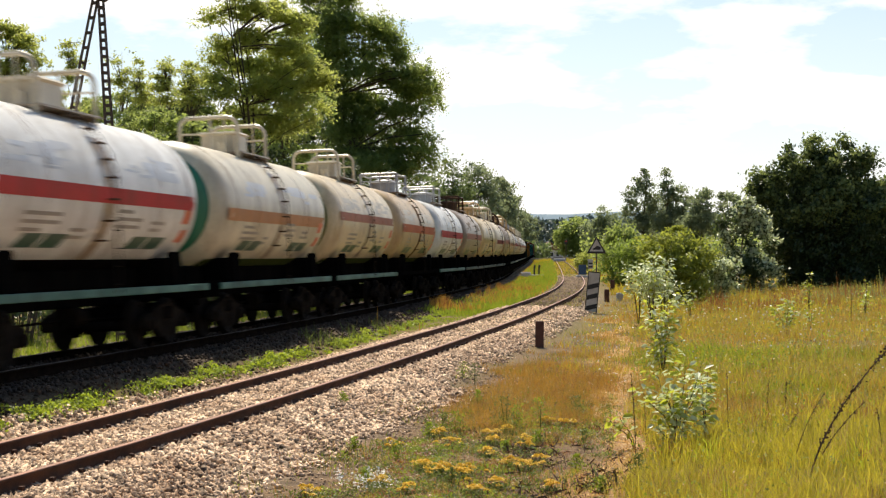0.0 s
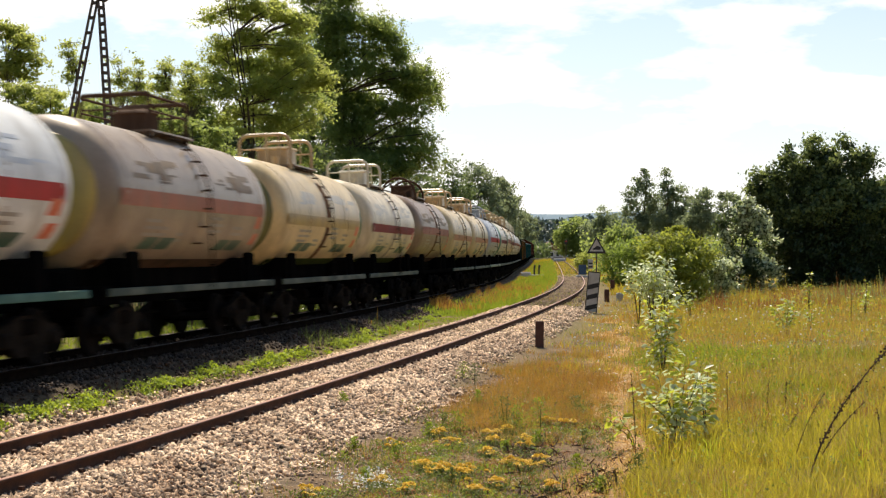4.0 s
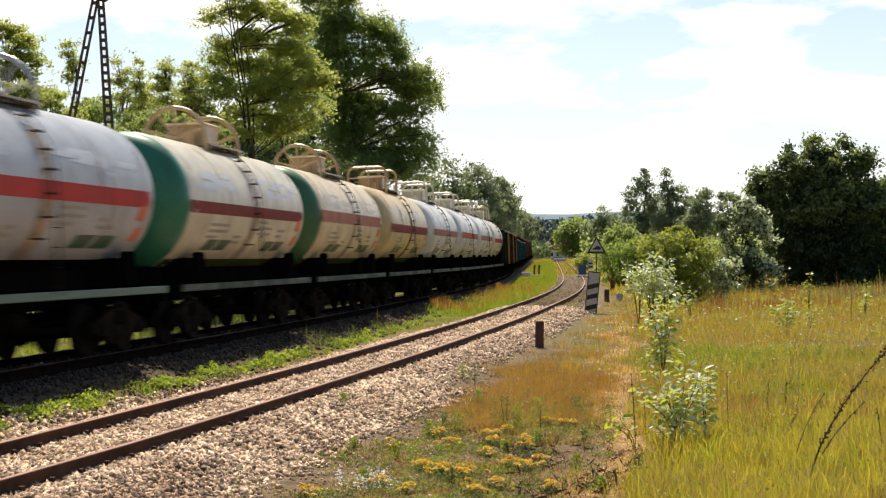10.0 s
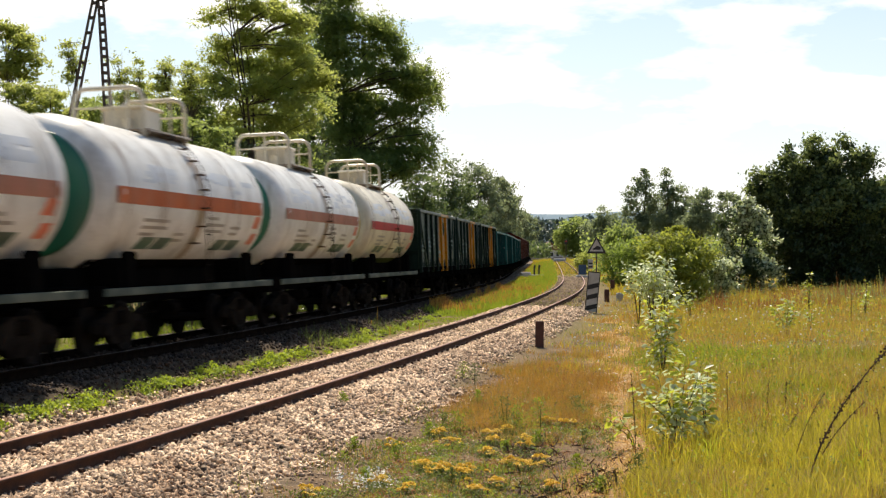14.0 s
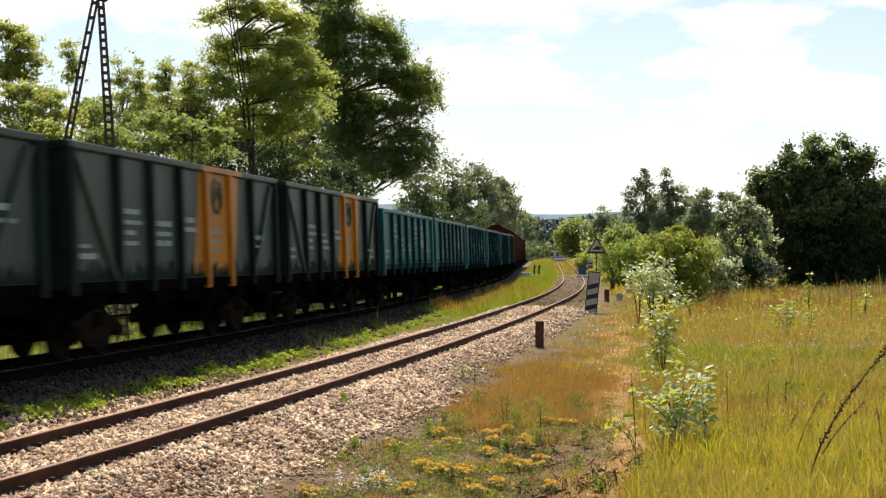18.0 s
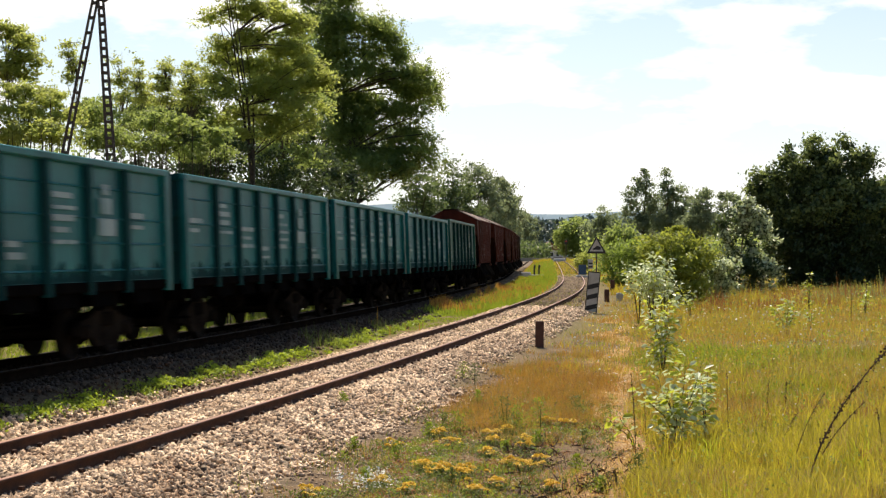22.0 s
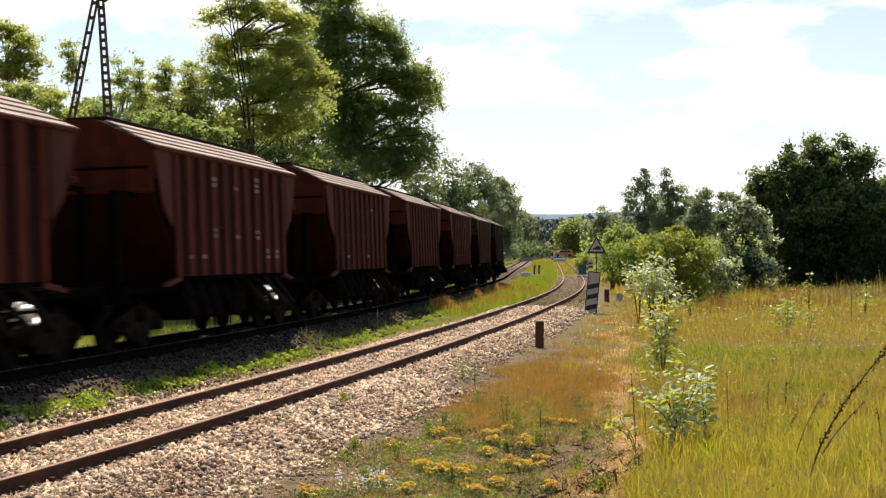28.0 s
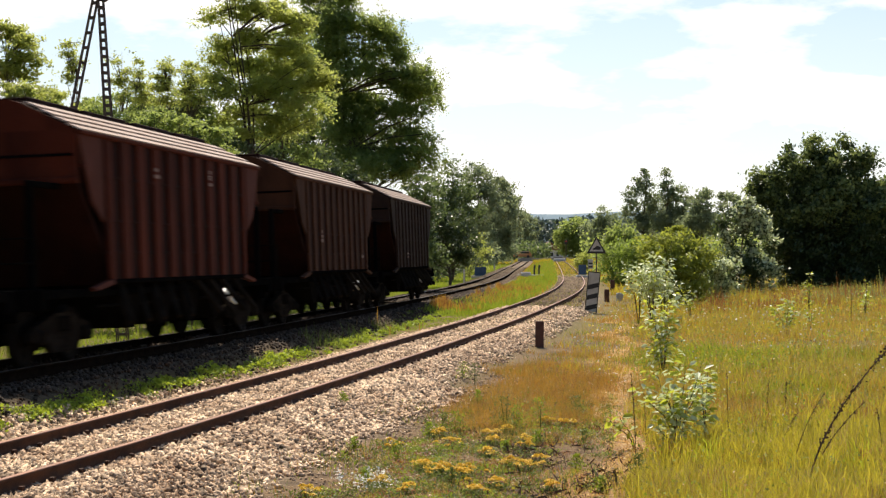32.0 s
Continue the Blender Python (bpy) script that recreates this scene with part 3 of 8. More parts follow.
def dome_mesh(kind):
    if kind == "drum":
        bm = lathe_x(bmesh.new(), [(0.0, 0.02), (0.0, 0.46), (0.03, 0.50), (0.42, 0.50), (0.46, 0.54), (0.50, 0.50), (0.58, 0.30), (0.60, 0.02)], 20)
        bmesh.ops.rotate(bm, cent=(0, 0, 0), matrix=Matrix.Rotation(-math.pi / 2, 3, "Y"), verts=bm.verts)
        bmesh.ops.translate(bm, vec=(0, 0, AXIS + TR - 0.05), verts=bm.verts)
        return bm
    bm = boxes((-0.55, 0.55, -0.46, 0.46, AXIS + TR - 0.06, AXIS + TR + 0.50), (-0.60, 0.60, -0.51, 0.51, AXIS + TR + 0.44, AXIS + TR + 0.54), bevel=0.05)
    tube(bm, [(0.7, 0.1, AXIS + TR - 0.05), (0.7, 0.1, AXIS + TR + 0.35)], 0.09, 10)
    tube(bm, [(-0.75, -0.15, AXIS + TR - 0.05), (-0.75, -0.15, AXIS + TR + 0.25)], 0.12, 10)
    return bm


def deck_mesh():
    bm = boxes((-1.35, 1.35, -0.85, -0.42, AXIS + 1.42, AXIS + 1.46), (-1.35, 1.35, 0.42, 0.85, AXIS + 1.42, AXIS + 1.46))
    for x in (-1.2, 0, 1.2):
        box(bm, x - 0.03, x + 0.03, -0.8, 0.8, AXIS + 1.34, AXIS + 1.42)
    return bm


def tank_markings(root, seed):
    """Rows of lettering on the tank's side, as plain bars."""
    rng = random.Random(seed)
    for x0, x1, a0, rows in ((-3.4, -1.9, -20, 3), (0.5, 1.9, -15, 3), (2.3, 3.2, -22, 2), (-1.4, -0.6, -30, 2)):
        for k in range(rows):
            w = (x1 - x0) * rng.uniform(0.5, 1.0)
            a = a0 - 5.5 * k
            piece("marking", "tank_mark_%d_%.1f_%d" % (seed, x0, k), lambda: on_tank(bmesh.new(), x0, x0 + w, a, a + 2.6, TR + 0.004, 1), M["dark_mark"], root)


def smears(seed):
    """Ragged faded blocks above the stripe."""
    rng, bm = random.Random(40 + seed), bmesh.new()
    for x0, x1 in ((-4.2, -0.9), (0.6, 3.9)):
        for k in range(11):
            c, w, a = rng.triangular(x0, x1), rng.uniform(0.25, 1.3), rng.triangular(7, 30, 13)
            on_tank(bm, c - w / 2, c + w / 2, a, a + rng.uniform(1.5, 6.5), TR + 0.0022 + 0.00015 * k, 3, 1, rng.uniform(-0.06, 0.06))
    return bm


def runs(seed):
    """Thin stains that run down from the top and the seams."""
    rng, bm = random.Random(70 + seed), bmesh.new()
    for k in range(16):
        x, a, w = rng.choice((-4.5, -2.5, 0.0, 2.5, 4.5)) + rng.uniform(-0.35, 0.35), rng.uniform(-5, 78), rng.uniform(0.01, 0.035)
        on_tank(bm, x, x + w, max(-50, a - rng.uniform(12, 60)), a, TR + 0.0068 + 0.0002 * k, 8, 1, rng.uniform(-0.03, 0.03))
    return bm


def plate_marks(x):
    bm = bmesh.new()
    on_tank(bm, x, x + 0.8, -43, -32, TR + 0.004, 3, 1, 0.2)
    on_tank(bm, x + 0.92, x + 1.75, -43, -32, TR + 0.004, 3, 1, 0.2)
    return bm


# where each tank's stripe runs on its side, in degrees above the middle
STRIPES = ((-10, 1), (-8, 3), (-8, 4), (-9, 2), (-11, 1), (-7, 6), (-10, 0), (-10, 2), (-14, -3), (-14, -3), (-9, 3), (-13, -2), (-13, -2), (-9, 3), (-11, 1), (-9, 3), (-3, 7), (-14, -3), (-9, 2), (-9, 2))


def tank_wagon(shell, stripe, head, fitting, seed, label=""):
    root = new("tank_wagon")
    tagged(root, label or "weathered %s railway tank wagon with a painted stripe" % shell.replace("_", " "), "tank wagon", "tank wagons of the train")
    running_gear(root, 6.01, 3.9, 5.55, M["sill"])
    body = M[shell]
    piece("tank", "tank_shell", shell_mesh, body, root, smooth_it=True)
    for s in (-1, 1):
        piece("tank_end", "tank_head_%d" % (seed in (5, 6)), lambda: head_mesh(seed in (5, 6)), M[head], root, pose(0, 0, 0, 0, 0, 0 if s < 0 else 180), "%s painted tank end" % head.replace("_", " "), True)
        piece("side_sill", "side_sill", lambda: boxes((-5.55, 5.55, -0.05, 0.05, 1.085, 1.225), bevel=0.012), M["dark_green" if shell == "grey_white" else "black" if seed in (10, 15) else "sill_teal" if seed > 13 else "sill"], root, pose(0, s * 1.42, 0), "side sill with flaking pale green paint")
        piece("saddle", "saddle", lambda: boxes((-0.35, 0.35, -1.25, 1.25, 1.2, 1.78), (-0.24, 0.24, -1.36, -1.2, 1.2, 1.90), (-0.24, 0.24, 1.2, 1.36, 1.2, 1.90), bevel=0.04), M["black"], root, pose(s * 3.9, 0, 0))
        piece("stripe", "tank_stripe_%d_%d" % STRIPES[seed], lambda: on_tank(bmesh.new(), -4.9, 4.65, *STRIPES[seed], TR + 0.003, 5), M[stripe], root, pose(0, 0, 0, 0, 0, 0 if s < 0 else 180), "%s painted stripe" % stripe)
        piece("belly", "tank_belly", lambda: on_tank(bmesh.new(), -4.9, 4.9, -90, -54, TR + 0.003, 9), M["bottle" if shell in ("straw", "cream", "tan", "pale") else "umber" if shell in ("brown", "dusk") else "black"], root, pose(0, 0, 0, 0, 0, 0 if s < 0 else 180), "underside in a darker colour")
        piece("strap", "tank_strap", lambda: ring_mesh(-2.55, 0.03, TR + 0.0018), body if fitting != "frame" else M["dusk"], root, pose(0, 0, 0, 0, 0, 0 if s < 0 else 180))
        piece("weld_band", "weld_band", lambda: ring_mesh(-4.55, 0.03, TR + 0.006), body, root, pose(0, 0, 0, 0, 0, 0 if s < 0 else 180))
        lad = piece("ladder", "tank_ladder", ladder_mesh, M["bogie_dust"], root, pose(0, 0, 0, 0, 0, 0 if s < 0 else 180), "rusty steel ladder")
        for a in (-34, -20, -6, 8, 20, 32, 44, 56, 68):
            piece("tread", "ladder_tread", tread_mesh, M["umber"], lad, Matrix.Translation((0, -1.60 * math.cos(radians(a)), AXIS + 1.60 * math.sin(radians(a)))))
    piece("drip_stain", "drip_stain", lambda: on_tank(bmesh.new(), -0.24, 0.26, -54, 40, TR + 0.002, 20), M["rust_stain"] if shell in ("tan", "brown", "straw") else M["dusk"], root, None, "stained strip behind the ladder")
    tank_markings(root, seed % 4)
    for a in (-20, -36):
        piece("hazard_mark", "diamond_%d" % a, lambda: on_tank(bmesh.new(), 4.0, 4.45, a, a + 11, TR + 0.005, 2, 1, 0.15), M["flame"], root, None, "red hazard diamond")
    tagged(piece("faded_lettering", "smear_%d" % (seed % 5), lambda: smears(seed % 5), M["ash"] if shell in ("brown", "dusk") else M["smoke"] if shell in ("tan", "straw", "cream") and seed != 4 else M["sky_blue"], root, None), "faded bluish lettering and smears", kind="stuff")
    tagged(piece("rust_staining", "runs_%d" % (seed % 5), lambda: runs(seed % 5), M["rust_stain"], root, None), "thin rust runs down the side", kind="stuff")
    if seed != 10:
        for x in (-3.3, 1.5):
            piece("data_plate", "plate_%.1f" % x, lambda: plate_marks(x), M["dark_green"], root, None, "dark green data panel")
    fit_mat = {"frame": M["grey_white"], "hoop": M["pale"] if shell in ("white", "pale", "cream", "grey_white") else M["tan"], "wheel": M["grey_white"] if shell == "grey_white" else M["tan"]}[fitting]
    if shell in ("brown", "dusk"):
        fit_mat = M["umber"]
    # Black slab added to stand for the shade between tank and frame.
    piece("cradle", "tank_gap_slab", lambda: boxes((-5.3, 5.3, -0.6, 0.6, 1.20, 1.62), bevel=0.05), M["black"], root, None, "black slab added to fill the dark gap under the tank")
    piece("manhole_dome", "dome_" + ("drum" if fitting == "frame" else "box"), lambda: dome_mesh("drum" if fitting == "frame" else "box"), fit_mat, root)
    piece("deck", "tank_deck", deck_mesh, M["dusk" if shell in ("white", "grey_white", "pale", "cream") else "brown"], root)
    for x in (-1.2, 1.2) if fitting == "frame" else (-1.36, 1.30):
        piece("safety_hoop", "arch_" + fitting, lambda: arch_mesh(spokes=fitting == "wheel", square=fitting == "frame", top=5.30 if fitting != "frame" else 5.2), fit_mat, root, pose(x, 0, 0), "tubular safety hoop")
    if fitting == "frame":
        for y in (-0.74, 0.74):
            piece("hand_rail", "frame_rail", lambda: tube(tube(bmesh.new(), [(-1.2, 0, 5.16), (1.2, 0, 5.16)], 0.03, 6), [(-1.2, 0, 4.85), (1.2, 0, 4.85)], 0.02, 6), fit_mat, root, pose(0, y, 0))
    return root


def gondola_side(top):
    """Side sheet of an open wagon, on the -y side."""
    bm = bmesh.new()
    L = 6.50
    box(bm, -L, L, -1.50, -1.44, 1.30, top - 0.05)
    return bm


def gondola_pressing(z):
    """A shallow pressed ridge along the side sheet, sloping to its lower edge."""
    bm, L = bmesh.new(), 6.40
    a = [bm.verts.new(p) for p in ((-L, -1.499, z + 0.022), (L, -1.499, z + 0.022), (L, -1.53, z - 0.012), (-L, -1.53, z - 0.012), (L, -1.499, z - 0.022), (-L, -1.499, z - 0.022))]
    for f in ((0, 1, 2, 3), (3, 2, 4, 5), (0, 5, 4, 1)):
        bm.faces.new([a[k] for k in f])
    return bm


POSTS = [-6.42, -4.30, -2.58, -0.86, 0.86, 2.58, 4.30, 6.42]


def gondola_post(top, w=0.09):
    bm = bmesh.new()
    prism(bm, [(-w, 1.14), (w, 1.14), (w * 1.25, top - 0.1), (-w * 1.25, top - 0.1)], -1.60, -1.49)
    return bm


def brake_dust(seed):
    """Caked dust along the foot of a side, ragged at its top."""
    rng, bm = random.Random(900 + seed), bmesh.new()
    x = -6.4
    while x < 6.3:
        w = rng.uniform(0.12, 0.45)
        prism(bm, [(x, 1.37), (x + w, 1.37), (x + w * rng.uniform(0.6, 0.95), 1.40 + rng.uniform(0.05, 0.36)), (x + w * rng.uniform(0.05, 0.4), 1.40 + rng.uniform(0.05, 0.36))], -1.506, -1.499)
        x += w * rng.uniform(0.75, 1.0)
    return bm


def open_wagon(paint_key, top, braced, ochre_bay, seed, label):
    root = new("open_wagon")
    tagged(root, label, "open wagon", "open wagons of the train")
    running_gear(root, 6.96, 4.33, 6.3, M["black"])
    body = M[paint_key]
    tag = "%s%.1f" % (paint_key, top)
    piece("floor", "gon_floor", lambda: boxes((-6.3, 6.3, -1.44, 1.44, 1.22, 1.32)), M["black"], root)
    for s in (-1, 1):
        turn = pose(0, 0, 0, 0, 0, 0 if s < 0 else 180)
        piece("side_wall", "gon_side" + tag, lambda: gondola_side(top), body, root, turn)
        for k, z in enumerate(() if braced else (1.56, 2.03, 2.47, 2.99)):
            piece("pressing", "gon_press%.2f%d" % (top, k), lambda: gondola_pressing(z), body, root, turn)
        piece("top_chord", "gon_chord%.2f" % top, lambda: boxes((-6.54, 6.54, -1.60, -1.42, top - 0.13, top), bevel=0.02), body, root, turn)
        piece("lower_chord", "gon_low", lambda: boxes((-6.50, 6.50, -1.56, -1.40, 1.18, 1.36), bevel=0.02), M["black"], root, turn)
        for k, x in enumerate(POSTS):
            ends = k in (0, 7)
            ox = ochre_bay and s < 0 and k in (4, 5)
            # Posts in the dark copy: their sunless near faces put into paint.
            piece("post", "gon_post%.2f%d" % (top, ends), lambda: gondola_post(top, 0.11 if ends else 0.085), M["ochre"] if ox else (body if ends and not braced else M[paint_key + "_grime"]), root, turn @ Matrix.Translation((x, 0, 0)))
        for k in range(7):
            x = (POSTS[k] + POSTS[k + 1]) / 2
            piece("hatch_flap", "gon_flap", lambda: boxes((-0.55, 0.55, -0.03, 0.03, -0.26, 0.02), (-0.4, -0.34, -0.06, 0.0, -0.34, 0.0), (0.34, 0.4, -0.06, 0.0, -0.34, 0.0), bevel=0.008), M["black"], root, turn @ pose(x, -1.42, 1.18, -12))
        if braced:
            for x0, x1 in ((-6.2, -4.35), (6.2, 4.35)):
                piece("brace", "gon_brace%.2f%d" % (top, x0 > 0), lambda: prism(bmesh.new(), [(x0, top - 0.2), (x0 + 0.16 * (1 if x1 > x0 else -1), top - 0.2), (x1, 1.36), (x1 - 0.16 * (1 if x1 > x0 else -1), 1.36)], -1.565, -1.50), body, root, turn)
        tagged(piece("brake_dust", "gon_dust%d" % (seed % 3), lambda: brake_dust(seed % 3), M[paint_key + "_grime"], root, turn, "dark brake dust caked along the foot of the side"), kind="stuff")
        # End parts darkened: the shadow between wagons put into their paint.
        piece("end_wall", "gon_end%.2f" % top, lambda: boxes((-6.52, -6.44, -1.45, 1.45, 1.25, top - 0.14), bevel=0.012), M[paint_key + "_grime"], root, turn)
        for k, z in enumerate((1.9, 2.6)):
            piece("end_rib", "gon_end_rib%d" % k, lambda: boxes((-6.58, -6.515, -1.45, 1.45, z, z + 0.15), bevel=0.012), M[paint_key + "_grime"], root, turn)
        piece("end_chord", "gon_end_chord%.2f" % top, lambda: boxes((-6.60, -6.44, -1.5, 1.5, top - 0.14, top), bevel=0.012), M[paint_key + "_grime"], root, turn)
        piece("end_step", "gon_step", lambda: boxes((-6.55, -6.3, -1.55, -1.2, 0.55, 0.59), (-6.5, -6.46, -1.52, -1.48, 0.55, 1.2), (-6.5, -6.46, -1.27, -1.23, 0.55, 1.2)), M["black"], root, turn)
    if ochre_bay:
        bay = [(0.52, top - 0.14), (3.36, top - 0.14), (3.22, 2.3), (2.86, 1.40), (-0.06, 1.40), (0.22, 2.0)]
        piece("painted_bay", "ochre_bay%.2f" % top, lambda: prism(boxes((0.50, 3.40, -1.605, -1.600, top - 0.12, top - 0.01)), bay, -1.505, -1.500), M["ochre"], root, None, "ochre yellow painted bay with ragged edges")
        ring = [(0.34 * math.cos(a), 0.36 * math.sin(a)) for a in np.linspace(0, 2 * math.pi, 17)]
        piece("emblem", "gon_emblem", lambda: tube(tube(bmesh.new(), [(1.72 + x, -1.505, top - 0.62 + z) for x, z in ring], 0.05, 4), [(1.5, -1.505, top - 0.80), (1.72, -1.505, top - 0.45), (1.95, -1.505, top - 0.80)], 0.05, 4), M["sage"], root, None, "faded green round emblem")
        for k, z in enumerate((2.28, 2.08, 1.88)):
            piece("marking", "gon_ochre_mark%d" % k, lambda: boxes((1.2, 2.25 - 0.2 * k, -1.510, -1.506, z, z + 0.09)), M["olive"], root)
    rng = random.Random(seed)
    ink = M["chalk"]
    marks = []
    for k, rows in ((0, 2), (1, 4), (3, 2), (4, 5), (6, 2), (2, 3)):
        if ochre_bay and k == 4:
            continue
        x0 = POSTS[k] + 0.30
        z0 = rng.choice((1.75, 2.0, 2.3))
        for r in range(rows):
            marks.append((x0, x0 + rng.uniform(0.45, 1.0), -1.547, -1.543, z0 + 0.19 * r, z0 + 0.19 * r + rng.uniform(0.06, 0.11)))
    if not braced:
        x0 = POSTS[5] + 0.45
        marks += [(x0, x0 + 0.80, -1.547, -1.543, top - 1.32, top - 1.02), (x0 + 0.1, x0 + 0.62, -1.547, -1.543, top - 0.94, top - 0.66), (x0 + 0.2, x0 + 0.52, -1.547, -1.543, top - 0.60, top - 0.42)]
    for k, mk in enumerate(marks):
        piece("marking", "gon_mark%s%d_%d" % (tag, seed, k), lambda: boxes(mk), ink, root, None, "faded white panel" if k >= len(marks) - 3 and not braced else "")
    return root


def hopper_side():
    """The upright side sheet, a little shorter at its foot."""
    return prism(bmesh.new(), [(-4.12, 1.38), (4.12, 1.38), (4.42, 2.5), (4.48, 3.92), (-4.48, 3.92), (-4.42, 2.5)], -1.52, -1.46)


def hopper_roof():
    """One roof slope in four overlapping strips, each lifted over the next."""
    bm = bmesh.new()
    for k in range(4):
        prism(bm, [(-5.5 + 0.05 * k, 0.02 * k), (5.5 - 0.05 * k, 0.02 * k), (5.5 - 0.05 * k, 0.02 * k + 0.03), (-5.5 + 0.05 * k, 0.02 * k + 0.03)], 0.30 * k, 0.30 * k + 0.235, pose(0, -1.58, 3.93, 24))
    return bm


def hopper_end():
    """Upper end panel with its lower beam."""
    bm = prism(bmesh.new(), [(-5.50, 3.08), (-5.42, 3.08), (-5.42, 3.95), (-5.50, 3.95)], -1.50, 1.50)
    box(bm, -5.56, -5.42, -1.52, 1.52, 3.04, 3.14, 0.015)
    return bm


def hopper_wagon(body_key, seed, marks, label):
    root = new("hopper_wagon")
    tagged(root, label, "hopper wagon", "hopper wagons of the train")
    running_gear(root, 7.36, 5.3, 6.75, M["black"])
    body, plate = M[body_key], M["hopper_plate" if body_key in ("hopper_red", "hopper_bright") else body_key]
    for s in (-1, 1):
        turn = pose(0, 0, 0, 0, 0, 0 if s < 0 else 180)
        # Wall behind the ribs darker than them, recess shade in its colour.
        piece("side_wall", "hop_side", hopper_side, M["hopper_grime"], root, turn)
        piece("sill", "hop_sill", lambda: boxes((-6.75, 6.75, -1.40, -1.28, 1.10, 1.22), (-4.12, 4.12, -1.56, -1.44, 1.31, 1.39), bevel=0.015), M["black"], root, turn)
        piece("eave", "hop_eave", lambda: boxes((-5.5, 5.5, -1.60, -1.44, 3.86, 3.94), bevel=0.02), body, root, turn)
        for k in range(11):
            piece("rib", "hop_rib%d" % (k in (0, 10)), lambda: prism(bmesh.new(), [(-0.17, 1.40), (0.17, 1.40), (0.20, 3.87), (-0.20, 3.87)] if 0 < k < 10 else [(-0.02, 1.40), (0.17, 1.40), (0.14, 3.87), (-0.10, 3.87)], -1.57, -1.51), body, root, turn @ pose(-4.22 + 0.844 * k, 0, 0) @ (Matrix.Diagonal((-1, 1, 1, 1)) if k == 10 else Matrix()))
        for z in (1.87, 2.43, 3.20):
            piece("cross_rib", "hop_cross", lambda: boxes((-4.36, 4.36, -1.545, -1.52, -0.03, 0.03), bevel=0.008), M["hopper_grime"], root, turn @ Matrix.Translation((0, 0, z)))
        for k in range(9):
            piece("slope_stay", "hop_stay", lambda: boxes((-0.05, 0.05, -0.04, 0.04, -0.95, 0.0)), M["bogie_dust"], root, turn @ pose(-3.4 + 0.86 * k, -1.42, 1.34, -24, 34 if k < 5 else -34))
        # Roof strips far paler than the body: sunlight put into their colour.
        piece("roof_panel", "hop_roof", hopper_roof, M["hopper_roof"], root, turn, "roof slope in overlapping strips, sunlight put into its pale colour")
        # Dark deck puts shadow into the gaps between the roof strips.
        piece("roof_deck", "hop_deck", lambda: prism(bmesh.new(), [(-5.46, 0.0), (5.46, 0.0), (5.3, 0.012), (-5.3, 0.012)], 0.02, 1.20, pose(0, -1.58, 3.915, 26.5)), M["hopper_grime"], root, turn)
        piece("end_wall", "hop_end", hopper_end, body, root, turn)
        # Slope painted dark as the shaded recess under the end panel.
        piece("end_slope", "hop_slope", lambda: prism(bmesh.new(), [(-5.46, 3.12), (-5.36, 3.12), (-3.62, 1.30), (-3.74, 1.30)], -1.46, 1.46), M["hopper_grime"], root, turn, "slope running in to the chutes, recess shade put into its colour")
        piece("end_groove", "hop_groove", lambda: boxes((-5.52, -5.50, -1.44, 1.44, 3.50, 3.55)), M["black"], root, turn)
        piece("gable", "hop_gable", lambda: prism(bmesh.new(), [(-1.54, 3.92), (1.54, 3.92), (0.50, 4.44), (0.34, 4.50), (-0.34, 4.50), (-0.50, 4.44)], -0.05, 0.05, pose(-5.44, 0, 0, 0, 0, 90)), body, root, turn)
        for e in (-1, 1):
            piece("wedge_plate", "hop_wedge%d" % e, lambda: prism(bmesh.new(), [(e * 4.46, 3.90), (e * 5.50, 3.90), (e * 4.94, 2.72), (e * 4.44, 2.40)], -1.555, -1.50), plate, root, turn)
            piece("foot_plate", "hop_foot%d" % e, lambda: prism(bmesh.new(), [(e * 4.10, 1.40), (e * 4.98, 1.26), (e * 4.90, 1.20), (e * 4.05, 1.31)], -1.57, -1.46), plate, root, turn)
        for y in (-1.14, 1.14):
            piece("end_post", "hop_post", lambda: boxes((-6.7, -6.58, -0.06, 0.06, 1.2, 3.0), (-6.7, -5.5, -0.05, 0.05, 2.94, 3.04), bevel=0.01), M["black"], root, turn @ Matrix.Translation((0, y, 0)))
        piece("hand_rail", "hop_rail", lambda: tube(tube(bmesh.new(), [(-6.8, -1.3, 1.2), (-6.8, -1.3, 2.1), (-6.8, -0.5, 2.1), (-6.8, -0.5, 1.2)], 0.02, 6), [(-6.8, -1.3, 1.7), (-6.8, -0.5, 1.7)], 0.016, 6), M["running_gear"], root, turn)
        piece("platform", "hop_platform", lambda: boxes((-6.85, -5.0, -1.4, 1.4, 1.20, 1.25)), M["black"], root, turn)
        piece("discharge_gear", "hop_gear", lambda: tube(bmesh.new(), [(-4.2, -1.25, 0.92), (4.6, -1.25, 0.92)], 0.03, 6), M["running_gear"], root, turn)
        wheel = piece("hand_wheel", "hop_wheel", lambda: tube(bmesh.new(), [(0.22 * math.cos(a), 0.0, 0.22 * math.sin(a)) for a in np.linspace(0, 2 * math.pi, 13)], 0.025, 6), M["chrome"], root, turn @ pose(4.35, -1.12, 0.90, -35), "bright worn hand wheel")
        # Hub added, large and rough enough for the sun to glint on it.
        piece("wheel_hub", "hop_hub", lambda: lathe_x(bmesh.new(), [(-0.15, 0.02), (-0.12, 0.08), (-0.06, 0.12), (0.0, 0.14), (0.06, 0.12), (0.12, 0.08), (0.15, 0.02)], 16), M["chrome"], wheel, None, "bright hub added to catch a sun glint", True)
